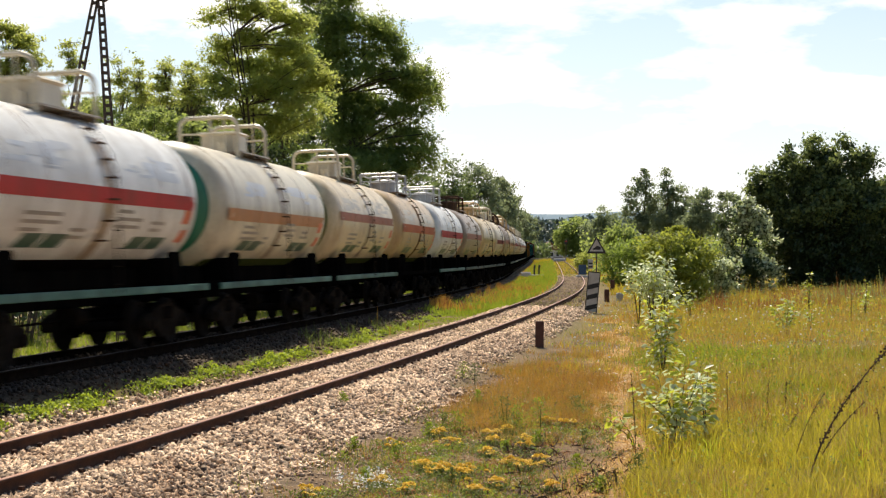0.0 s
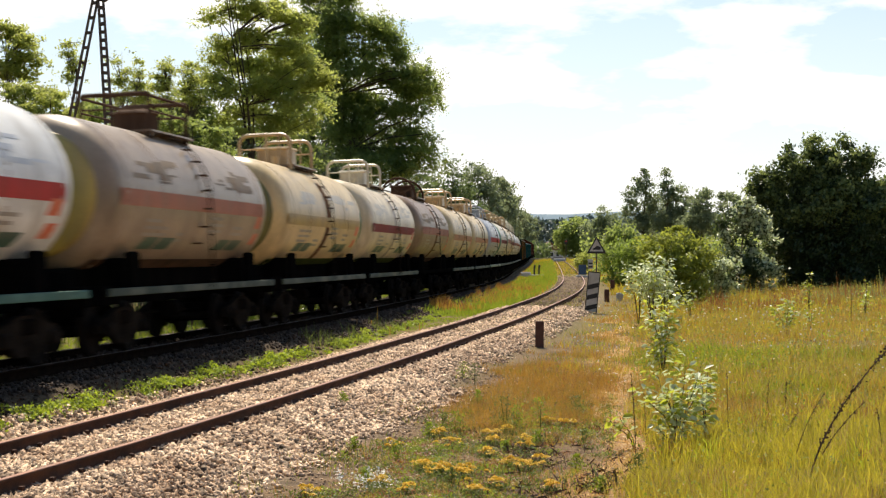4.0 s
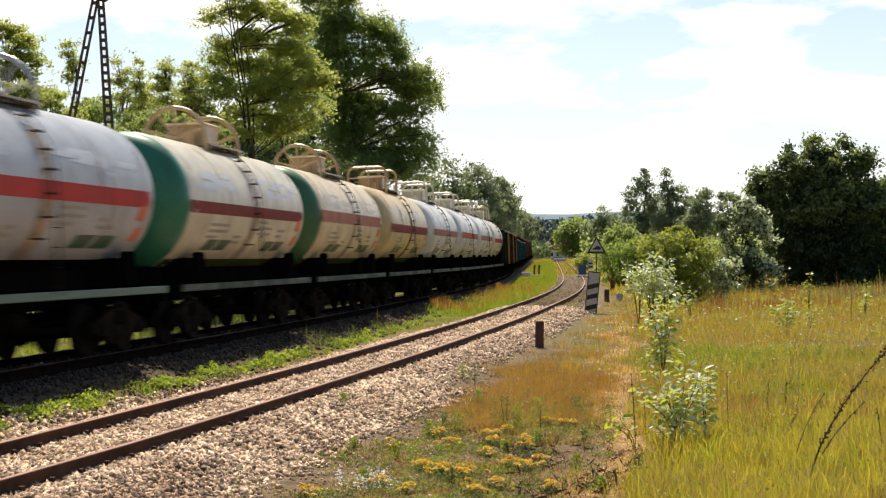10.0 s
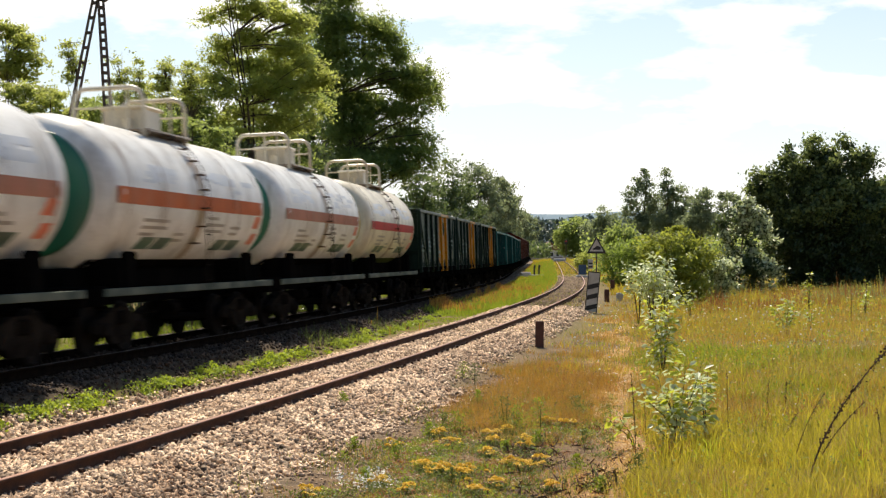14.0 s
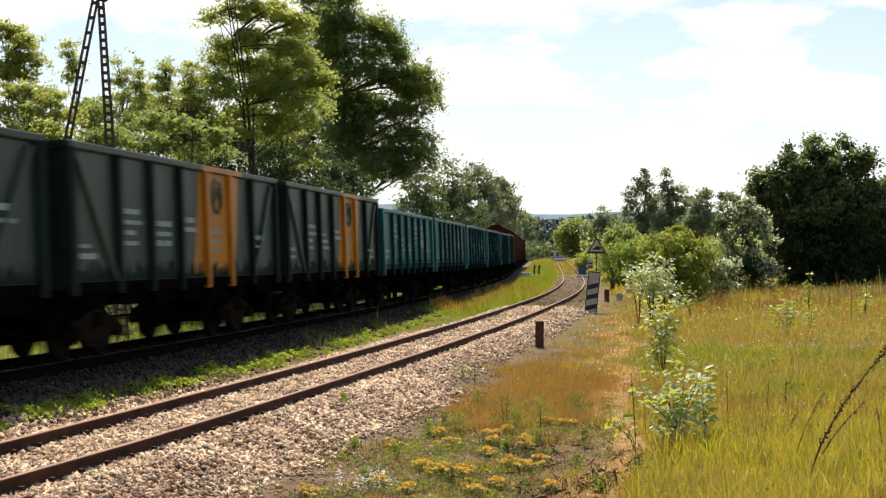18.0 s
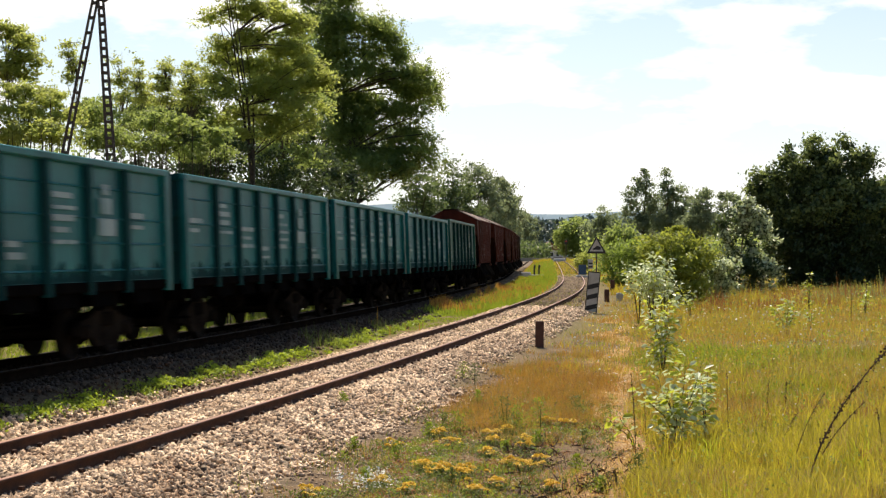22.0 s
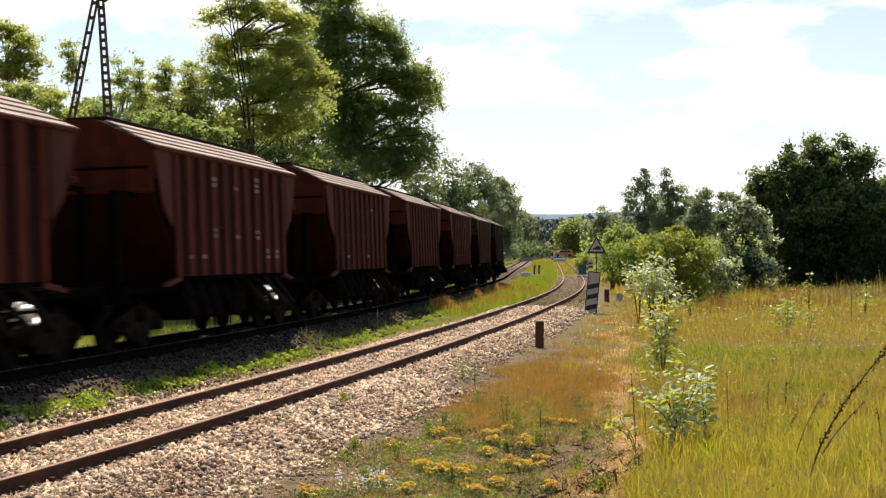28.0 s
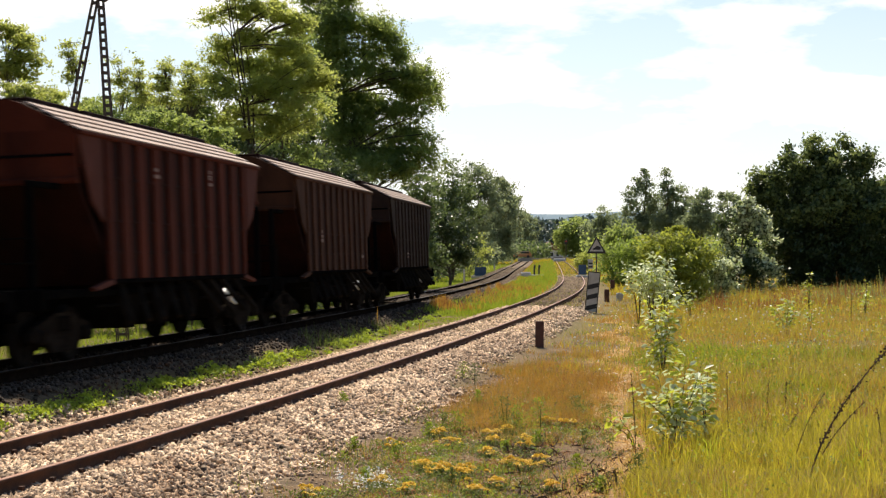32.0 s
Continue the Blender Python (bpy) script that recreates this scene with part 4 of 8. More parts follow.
        piece("crank_rod", "hop_rod", lambda: tube(bmesh.new(), [(3.8, -1.12, 0.80), (4.35, -1.12, 0.88), (5.0, -1.12, 0.92)], 0.022, 6), M["chrome"], root, turn, "bright worn crank rod")
    piece("ridge_hatch", "hop_ridge", lambda: boxes((-5.2, 5.2, -0.55, 0.55, 4.40, 4.50), (-5.0, -2.8, -0.44, 0.44, 4.50, 4.60), (-2.5, -0.2, -0.44, 0.44, 4.50, 4.60), (0.2, 2.5, -0.44, 0.44, 4.50, 4.60), (2.8, 5.0, -0.44, 0.44, 4.50, 4.60), bevel=0.015), M["hopper_grime"], root)
    for x in (-2.6, -0.87, 0.87, 2.6):
        for y in (-0.78, 0.78):
            piece("chute", "hop_chute", lambda: prism(bmesh.new(), [(-0.8, 1.36), (0.8, 1.36), (0.2, 0.48), (-0.2, 0.48)], -0.52, 0.52), M["running_gear"], root, pose(x, y, 0))
    rng = random.Random(seed)
    for k in range(1, 10):
        for z in (3.3, 2.2, 1.75):
            if rng.random() < marks:
                for r in range(rng.choice((1, 2, 3))):
                    x = -4.22 + 0.844 * k - 0.14
                    mk = (x, x + rng.uniform(0.16, 0.28), -1.576, -1.572, z + 0.13 * r, z + 0.13 * r + rng.uniform(0.06, 0.10))
                    piece("marking", "hop_mark%d_%d_%.1f_%d" % (seed, k, z, r), lambda: boxes(mk), M["hopper_ink"], root)
    return root


TRAIN = []      # (thing, way of its middle at 16 s, half of its bogie distance)
TANKS = [("pale", "red", "yellow", "hoop"), ("white", "rose", "green", "hoop"), ("white", "orange", "green", "hoop"), ("white", "rose", "teal_dark", "hoop"),
         ("straw", "oxide", "grass_green", "hoop"), ("cream", "rose", "grass_green", "wheel"), ("pale", "oxide", "green", "wheel"), ("grey_white", "red", "green", "wheel"),
         ("straw", "apricot", "green", "hoop"), ("straw", "apricot", "bottle", "hoop"), ("brown", "rose", "black", "wheel"), ("cream", "oxide", "green", "hoop"),
         ("straw", "mustard", "olive", "hoop"), ("dusk", "rose", "yellow", "frame"), ("white", "red", "teal_dark", "frame"), ("tan", "orange", "green", "frame"),
         ("cream", "rose", "olive", "hoop"), ("pale", "apricot", "green", "hoop"), ("white", "red", "green", "hoop"), ("cream", "red", "green", "hoop")]
for i, (a, b, c, d) in enumerate(TANKS):
    TRAIN.append((tank_wagon(a, b, c, d, i), 9.5137 - 12.009 * i, 3.9))
for i in range(9):
    if i < 3:
        w = open_wagon("slate", 3.73, True, True, i, "grimy grey-green open wagon with an ochre bay")
    elif i < 8:
        w = open_wagon("teal", 3.48, False, False, i, "teal green open wagon with white lettering")
    else:
        w = open_wagon("sage", 3.58, False, False, i, "dull grey-green open wagon with faint lettering")
    TRAIN.append((w, 21.955 + 14.0 * i, 4.33))
for i in range(7):
    look_of = ("hopper_bright",) * 2 + ("hopper_red",) * 3 + ("hopper_brown", "hopper_soot")
    TRAIN.append((hopper_wagon(look_of[i], i + 1, (0.30, 0.42, 0.08, 0.06, 0.08, 0.06, 0.04)[i], "%s covered grain hopper wagon with a ribbed side" % ("rust-red", "grimy brown", "sooty dark brown")[max(0, i - 4)]), 148.08 + 14.72 * i, 5.3))


def run(t):
    """The way that the train has gone at t seconds, from where it is at 16 s."""
    return 12.8009 * (t - 16) - 0.0611 * (t - 16) ** 2 / 2


def wagon_pose(s, b):
    x0, y0, _ = along(FAR, s - b)
    x1, y1, _ = along(FAR, s + b)
    z0, z1 = far_z(y0), far_z(y1)
    turn = math.atan2(y1 - y0, x1 - x0)
    lift = math.asin((z1 - z0) / (2 * b))
    m = Matrix.Rotation(turn, 4, "Z") @ Matrix.Rotation(-lift, 4, "Y") @ Matrix.Rotation(-CANT / 1.6, 4, "X")
    m.translation = ((x0 + x1) / 2, (y0 + y1) / 2, (z0 + z1) / 2)
    return m


def motions():
    """The train rolls in along its track and slows a little; its wheels turn with it."""
    for thing, s, b in TRAIN:
        walk(thing, [(t, wagon_pose(s - run(t), b)) for t in np.linspace(0, 32, 65)])
    # a car comes out from behind the bushes and drives over the level crossing
    way = [(0, 0.0925, 365), (26.0, 0.0925, 365), (27.0, 0.087, 354), (27.5, 0.0835, 348), (28.0, 0.0789, 345), (28.5, 0.0759, 345), (29.0, 0.0730, 345), (29.5, 0.0690, 345), (30.0, 0.0652, 345), (31.0, 0.0581, 345), (32.0, 0.0519, 345)]
    walk(CAR, [(t, car_pose(q, y, 180 + 25 * min(1.0, (y - 345) / 9))) for t, q, y in way])
    for side, sets in WHEELSETS.items():
        first = sets[0]
        walk(first, [(k / 30, Matrix.Translation((side * 0.925, 0, 0.475)) @ Matrix.Rotation(-run(k / 30) / 0.475, 4, "Y")) for k in range(961)])
        for w in sets[1:]:
            w.rotation_mode = "QUATERNION"
            keys = w.animation_data_create()
            keys.action = first.animation_data.action
            keys.action_slot = first.animation_data.action_slot



# ---------------------------------------------------------------- plants
M["leaf_dark"] = leafy("leaf_dark", (0.072, 0.126, 0.042), (0.185, 0.262, 0.078), (0.60, 0.70, 0.17), 0.50, own=0.3)
M["leaf_mid"] = leafy("leaf_mid", (0.073, 0.127, 0.042), (0.172, 0.240, 0.072), (0.605, 0.71, 0.175), 0.52)
M["leaf_light"] = leafy("leaf_light", (0.118, 0.168, 0.040), (0.29, 0.335, 0.080), (0.78, 0.83, 0.21), 0.58, own=0.3)
M["leaf_olive"] = leafy("leaf_olive", (0.085, 0.130, 0.026), (0.26, 0.305, 0.056), (0.62, 0.66, 0.10), 0.43)
M["leaf_fresh"] = leafy("leaf_fresh", (0.065, 0.120, 0.024), (0.18, 0.26, 0.050), (0.52, 0.66, 0.11), 0.46)
M["leaf_lime"] = leafy("leaf_lime", (0.16, 0.22, 0.03), (0.36, 0.40, 0.055), (0.72, 0.76, 0.08), 0.5)
M["leaf_grey"] = leafy("leaf_grey", (0.06, 0.095, 0.04), (0.13, 0.175, 0.075), (0.32, 0.42, 0.12), 0.36, 0.5)
# Distance haze put into the leaf colour: paler and greyer than near trees.
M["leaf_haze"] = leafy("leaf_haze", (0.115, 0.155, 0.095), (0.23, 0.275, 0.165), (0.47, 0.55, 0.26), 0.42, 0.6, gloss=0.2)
M["leaf_silver"] = leafy("leaf_silver", (0.085, 0.130, 0.045), (0.22, 0.275, 0.115), (0.46, 0.54, 0.15), 0.42, 0.5, gloss=0.35)
# Near-white green: sun and sky sheen on leaves put into the colour.
M["leaf_highlight"] = leafy("leaf_highlight", (0.34, 0.42, 0.19), (0.76, 0.80, 0.58), (0.72, 0.80, 0.36), 0.34, 0.42, gloss=0.5)
# Near-black green: the shade of dense, overhung foliage put into leaf colour.
M["leaf_deep_shade"] = leafy("leaf_deep_shade", (0.012, 0.030, 0.010), (0.060, 0.095, 0.038), (0.24, 0.32, 0.09), 0.30, 0.40, gloss=0.42)
# Bluish leaf colour with the haze of distance painted in.
M["leaf_wood_hazed"] = leafy("leaf_wood_hazed", (0.075, 0.112, 0.110), (0.115, 0.160, 0.150), (0.16, 0.22, 0.14), 0.2)
M["blade_yellow"] = leafy("blade_yellow", (0.14, 0.125, 0.012), (0.64, 0.48, 0.07), (0.82, 0.70, 0.065), 0.42, scale=4.5, own=0.3)
M["blade_green"] = leafy("blade_green", (0.08, 0.100, 0.015), (0.38, 0.335, 0.05), (0.70, 0.62, 0.07), 0.42, scale=4.0, own=0.3)
M["blade_straw"] = leafy("blade_straw", (0.36, 0.235, 0.075), (0.60, 0.45, 0.17), (0.54, 0.40, 0.12), 0.30, scale=1.2)
M["blade_rust"] = leafy("blade_rust", (0.27, 0.125, 0.022), (0.66, 0.39, 0.075), (0.70, 0.40, 0.07), 0.34, scale=3.5, own=0.35)
M["dock_red"] = leafy("dock_red", (0.20, 0.075, 0.03), (0.38, 0.16, 0.07), (0.45, 0.18, 0.07), 0.3, scale=1.2)
M["blade_lime"] = leafy("blade_lime", (0.14, 0.20, 0.02), (0.36, 0.40, 0.04), (0.78, 0.80, 0.06), 0.46, scale=3.0, own=0.4)
M["weed"] = leafy("weed", (0.09, 0.17, 0.02), (0.22, 0.30, 0.04), (0.5, 0.6, 0.05), 0.42, scale=1.5)
M["clover"] = leafy("clover", (0.14, 0.22, 0.025), (0.30, 0.38, 0.05), (0.62, 0.74, 0.06), 0.46, scale=1.5)
M["herb"] = leafy("herb", (0.05, 0.085, 0.025), (0.13, 0.17, 0.045), (0.3, 0.36, 0.07), 0.35, scale=2.0)
M["flower_yellow"] = leafy("flower_yellow", (0.72, 0.45, 0.05), (0.90, 0.67, 0.12), (0.85, 0.6, 0.08), 0.3, scale=3)
M["flower_white"] = leafy("flower_white", (0.72, 0.72, 0.66), (0.85, 0.84, 0.80), (0.7, 0.7, 0.6), 0.25, scale=3)
M["dry_stem"] = surf("dry_stem", (0.055, 0.03, 0.02), (0.13, 0.075, 0.045), 9, 0.9, 0, 0.4, 60)

RNG = np.random.default_rng(11)


def leaf_quads(P, size, up=0.8, slim=0.55, rng=RNG):
    """Rhombic leaves at the places P, turned at random, rather face up."""
    n = len(P)
    nrm = rng.normal(size=(n, 3)) + (0, 0, up)
    nrm /= np.linalg.norm(nrm, axis=1)[:, None]
    a = np.cross(nrm, rng.normal(size=(n, 3)))
    a /= np.linalg.norm(a, axis=1)[:, None] + 1e-9
    b = np.cross(nrm, a)
    L = (np.asarray(size) * rng.uniform(0.6, 1.3, n))[:, None]
    V = np.empty((n, 4, 3))
    V[:, 0], V[:, 2] = P - a * L * 0.5, P + a * L * 0.5
    V[:, 1], V[:, 3] = P + b * L * slim * 0.5 - nrm * L * 0.08, P - b * L * slim * 0.5 - nrm * L * 0.08
    return V.reshape(-1, 3), np.arange(n * 4).reshape(-1, 4)


def tree(name, label, category, group, at, lobes, n_leaves, leaf, mat, trunk_r, depth, glint=0.0):
    """A tapered trunk with limbs that reach into a crown of clumped leaves; lobes: (x, z, half width, half height) about the foot."""
    rng = np.random.default_rng(int(abs(at[0]) * 97 + at[1] * 13))
    base = Vector((at[0], at[1], float(ground_z(at[0], at[1]))))
    root = tagged(new(name), label, category, group)
    root.location = base
    lobes = np.array(lobes, float)
    if trunk_r < 0.08:      # shrubs are leafy down to the ground
        hi = (lobes[:, 1] + lobes[:, 3]).max()
        lobes = np.vstack([lobes, [(lobes[:, 0].mean(), hi * 0.22, np.ptp(lobes[:, 0]) * 0.5 + lobes[:, 2].mean() * 0.75, hi * 0.24)]])
    vol = lobes[:, 2] ** 1.6 * lobes[:, 3]
    dy = rng.uniform(-0.5, 0.5, len(lobes)) * lobes[:, 2].mean() * depth
    n_cl = max(14, int(n_leaves / (95 if at[1] < 100 else 45)))
    which = rng.choice(len(lobes), n_cl, p=vol / vol.sum())
    way = rng.normal(size=(n_cl, 3))
    way /= np.linalg.norm(way, axis=1)[:, None]
    rad = rng.uniform(0.12, 1.0, n_cl) ** 0.45 * np.where(rng.uniform(0, 1, n_cl) < 0.16, rng.uniform(1.0, 1.26, n_cl), 1.0)
    C = np.stack([lobes[which, 0], dy[which], lobes[which, 1]], 1) + way * rad[:, None] * np.stack([lobes[which, 2], lobes[which, 2] * depth, lobes[which, 3]], 1)
    C[:, 2] = np.maximum(C[:, 2], 0.35)
    spread = rng.uniform(0.5, 1.2, n_cl) * (0.115 * lobes[which, 2].mean() + 1.1 * leaf)
    own = rng.integers(0, n_cl, n_leaves)
    off = rng.normal(size=(n_leaves, 3)) * ((0.62, 0.62, 0.48) if mat == "leaf_deep_shade" or at[1] > 100 else (0.70, 0.70, 0.33))
    P = C[own] + off * spread[own][:, None]
    P[:, 2] = np.maximum(P[:, 2], 0.08)
    V, F = leaf_quads(P, leaf, 0.7, 0.6, rng)
    part("crown", mesh_np("crown", V, F, M[mat]), None, root)
    if glint:       # paler leaves on the outside, highlights put into their colour
        outer = np.flatnonzero((rad[own] > 0.8) & (P[:, 2] > (0.42 * P[:, 2].max() if trunk_r > 0.2 else 0)))
        k = rng.choice(outer, min(len(outer), int(n_leaves * glint)), replace=False)
        V, F = leaf_quads(P[k] + rng.normal(size=(len(k), 3)) * leaf * 0.6 + (0, -0.1, 0.05), leaf * 1.15, 0.5, 0.6, rng)
        tagged(part("pale_leaves", mesh_np("pale_leaves", V, F, M["leaf_silver" if trunk_r > 0.2 else "leaf_highlight"]), None, root, "leaves with a highlight put into their pale colour"), kind="stuff")
    bm = bmesh.new()
    top = float(lobes[np.argmax(lobes[:, 1]), 1])
    tx = float(lobes[np.argmax(lobes[:, 1]), 0])
    shrub = top < 4.5 and trunk_r < 0.08
    if not shrub:
        pts = [(0, 0, -0.25)] + [(tx * f * f + 0.12 * math.sin(7 * f + at[0]), 0.1 * math.sin(5 * f), top * f) for f in (0.12, 0.3, 0.5, 0.7, 0.88, 1.0)]
        tube(bm, pts, trunk_r, 9, trunk_r * 0.12)
    limbs = C[rng.choice(n_cl, min(n_cl, 26 if not shrub else 10), replace=False)]
    for c in limbs:
        f = float(np.clip(c[2] / top * rng.uniform(0.45, 0.75), 0.1, 0.85)) if not shrub else 0.0
        s = Vector((tx * f * f, 0.0, top * f)) if not shrub else Vector((rng.uniform(-0.3, 0.3), rng.uniform(-0.3, 0.3), -0.1))
        e = Vector(c)
        mid = s.lerp(e, 0.5) + Vector((0, 0, -0.06 * (e - s).length if not shrub else 0.1))
        r = trunk_r * (1 - f) * 0.42 if not shrub else trunk_r * 0.6
        if shrub:
            part("stem", tube(bmesh.new(), [s, mid, e], max(r, 0.012), 5, 0.008), M["bark"], root)
        else:
            tube(bm, [s, mid, e], max(r, 0.012), 5, 0.008)
    if not shrub:
        part("trunk", bm, M["bark"], root)
    return root


def spray_tree(name, label, group, at, lobes, boughs, per, leaf, mat, trunk_r, size, lift=0.22):
    """A tree whose leaders carry flat arching boughs of tufted leaves, one above another with gaps between; lobes as for tree()."""
    rng = np.random.default_rng(int(abs(at[0]) * 91 + at[1] * 17))
    root = tagged(new(name), label, "shrub" if name == "shrub" else "tree", group)
    root.location = (at[0], at[1], float(ground_z(at[0], at[1])))
    L = np.array(lobes, float)
    area = L[:, 2] * L[:, 3]
    which = rng.choice(len(L), boughs, p=area / area.sum())
    way = rng.normal(size=(boughs, 3))
    way /= np.linalg.norm(way, axis=1)[:, None]
    rad = rng.uniform(0.05, 1.0, boughs) ** 0.45
    reach = np.stack([np.maximum(L[:, 2] - size * 0.30, 0.08), np.minimum(L[:, 2], L[:, 2].mean() * 1.4), np.maximum(L[:, 3] - size * 0.12, 0.05)], 1)
    deep = rng.normal(0, 0.6, len(L)) * np.average(L[:, 2], weights=area)
    C = np.stack([L[which, 0], deep[which], L[which, 1]], 1) + way * rad[:, None] * reach[which]
    C[:, 2] = np.maximum(C[:, 2], 0.5)
    top, tx = float(L[:, 1].max()), float(np.average(L[:, 0], weights=area))
    # each bough: tufts of leaves along a flat arching fan that points away from the trunk
    B = size * rng.uniform(0.45, 1.15, boughs)
    turn = np.arctan2(C[:, 1], C[:, 0] - tx) + rng.normal(0, 0.5, boughs)
    along_b, across_b = np.stack([np.cos(turn), np.sin(turn)], 1), np.stack([-np.sin(turn), np.cos(turn)], 1)
    rise = rng.uniform(-0.35, 0.45, boughs)
    tufts = 9
    own = np.repeat(np.arange(boughs), tufts)
    u, v = rng.uniform(-1, 1, len(own)), rng.uniform(-1, 1, len(own)) * 0.62
    v *= np.sqrt(np.clip(1.1 - u * u, 0.1, 1))
    T = C[own] + np.concatenate([along_b[own] * (u * B[own])[:, None] + across_b[own] * (v * B[own])[:, None],
                                 ((rise[own] * u - 0.26 * np.maximum(u, 0) ** 2 - 0.22 * v * v) * B[own] + rng.normal(0, lift, len(own)) * B[own])[:, None]], 1)
    mine = np.repeat(np.arange(len(T)), max(3, per // tufts))
    P = T[mine] + rng.normal(size=(len(mine), 3)) * (0.17, 0.17, 0.05 + 0.25 * lift) * B[own][mine][:, None]
    V, F = leaf_quads(P, leaf, 1.2, 0.55, rng)
    part("crown", mesh_np("crown", V, F, M[mat]), None, root)
    # a trunk that parts into upright leaders; each bough springs from one of them
    bm, leaders = bmesh.new(), []
    if name != "shrub":
        fork = 0.30 if trunk_r > 0.1 else 0.5
        stem = [Vector((tx * f * f + 0.08 * math.sin(6 * f + at[0]), 0.06 * math.sin(5 * f), top * f)) for f in (0.0, 0.1, 0.2, fork)]
        stem[0].z = -0.25
        tube(bm, stem, trunk_r, 9, trunk_r * 0.75)
        ends = [Vector((float(L[np.argmax(L[:, 1]), 0]), 0, top))] + [Vector((float(c[0]), float(c[1]), float(c[2]))) for c in C[np.argsort(-(C[:, 2] + 0.8 * np.abs(C[:, 0] - tx)))[:40:9]]]
        for e in ends if trunk_r > 0.1 else ends[:2]:
            d = e - stem[-1]
            pts = [stem[-1] + Vector((d.x * f ** 1.5, d.y * f ** 1.5, d.z * f)) + Vector((rng.normal(0, 0.06), rng.normal(0, 0.06), 0)) * (f < 1) for f in (0.0, 0.25, 0.5, 0.75, 1.0)]
            tube(bm, pts, trunk_r * 0.46, 7, trunk_r * 0.07)
            leaders.append(pts)
    for k in range(min(boughs, 90 if name != "shrub" else 30)):
        c = Vector(C[k])
        tip = c + Vector((along_b[k, 0], along_b[k, 1], rise[k])) * float(B[k]) * 0.7
        if name == "shrub":
            s = Vector((c.x + rng.normal(0, 0.3), c.y + rng.normal(0, 0.3), -0.1))
            part("stem", tube(bmesh.new(), [s, s.lerp(c, 0.6) + Vector((0, 0, 0.1)), c, tip], 0.02, 5, 0.007), M["bark"], root)
            continue
        near = [p for pts in leaders for p in pts if p.z < c.z + 0.1] + [stem[-1]]
        s = min(near, key=lambda p: (p - c).length + 0.5 * abs(p.z + 0.5 * math.hypot(p.x - c.x, p.y - c.y) - c.z))
        mid = s.lerp(c, 0.55) + Vector((0, 0, 0.05 * (c - s).length))
        tube(bm, [s, mid, c, tip], max(0.014, min(trunk_r * 0.22, 0.018 * (c - s).length)), 5, 0.006)
    if name != "shrub":
        part("trunk", bm, M["bark"], root)
    return root


spray_tree("deciduous_tree", "tall dark green broad-leaved tree behind the railway", "trees behind the railway", (-5.42, 92.0), [(-2.22, 18.89, 1.88, 1.02), (-0.86, 18.21, 1.09, 0.75), (-1.88, 16.67, 2.05, 1.02), (-0.51, 16.5, 1.36, 0.85), (-0.86, 15.14, 1.71, 0.85), (-2.22, 14.28, 1.36, 0.85), (1.36, 16.4, 1.09, 0.68), (2.21, 15.82, 0.95, 0.68), (1.19, 14.96, 1.36, 0.75), (2.73, 14.79, 0.85, 0.61), (-0.17, 13.6, 1.71, 0.75), (1.87, 13.6, 1.53, 0.68), (3.75, 13.6, 0.89, 0.48), (4.6, 12.92, 0.68, 0.48), (3.24, 12.58, 1.36, 0.61), (4.77, 12.06, 0.55, 0.34), (0.51, 12.06, 1.7, 0.75), (-1.19, 11.89, 1.53, 0.85), (2.56, 11.38, 1.43, 0.68), (4.09, 11.21, 0.68, 0.41), (0.85, 10.36, 1.7, 0.68), (-0.85, 10.19, 1.36, 0.75), (2.9, 10.02, 1.53, 0.61), (4.43, 9.85, 0.51, 0.41), (2.22, 8.82, 1.7, 0.61), (4.09, 8.89, 1.19, 0.48), (5.11, 8.99, 0.34, 0.24), (-0.17, 8.65, 1.7, 0.68), (4.77, 8.07, 0.55, 0.34), (2.56, 7.8, 1.53, 0.55), (1.19, 7.8, 1.53, 0.61), (-0.17, 11.21, 1.36, 0.61), (-1.88, 12.92, 1.36, 0.68)],
           1080, 120, 0.17, "leaf_dark", 0.30, 0.82, 0.42)
spray_tree("deciduous_tree", "light yellow-green feathery tree beside the railway", "trees behind the railway", (-7.97, 64.0), [(-0.43, 13.87, 1.19, 0.71), (-1.5, 12.73, 0.76, 0.33), (-0.31, 12.97, 1.0, 0.52), (0.99, 12.92, 1.07, 0.59), (1.94, 12.33, 0.66, 0.59), (-1.14, 11.5, 0.85, 0.52), (-1.73, 11.14, 0.43, 0.43), (0.05, 11.74, 1.07, 0.57), (1.47, 11.38, 1.0, 0.57), (-0.43, 10.6, 1.19, 0.47), (-1.61, 10.07, 0.81, 0.38), (1.11, 10.55, 1.19, 0.47), (2.37, 10.74, 0.62, 0.33), (2.89, 10.07, 0.62, 0.33), (2.18, 9.88, 1.07, 0.33), (3.25, 9.53, 0.33, 0.14), (0.52, 9.72, 1.07, 0.43), (-1.14, 9.41, 0.85, 0.36), (-2.21, 9.79, 0.38, 0.24), (1.71, 9.12, 1.0, 0.36), (-0.43, 8.77, 0.95, 0.38), (2.78, 9.01, 0.52, 0.21), (0.76, 8.53, 1.07, 0.38), (-1.14, 8.29, 0.59, 0.33), (-0.66, 7.82, 0.95, 0.33), (1.23, 7.89, 1.07, 0.33), (2.18, 8.29, 0.71, 0.28)],
           560, 105, 0.125, "leaf_light", 0.14, 0.64)
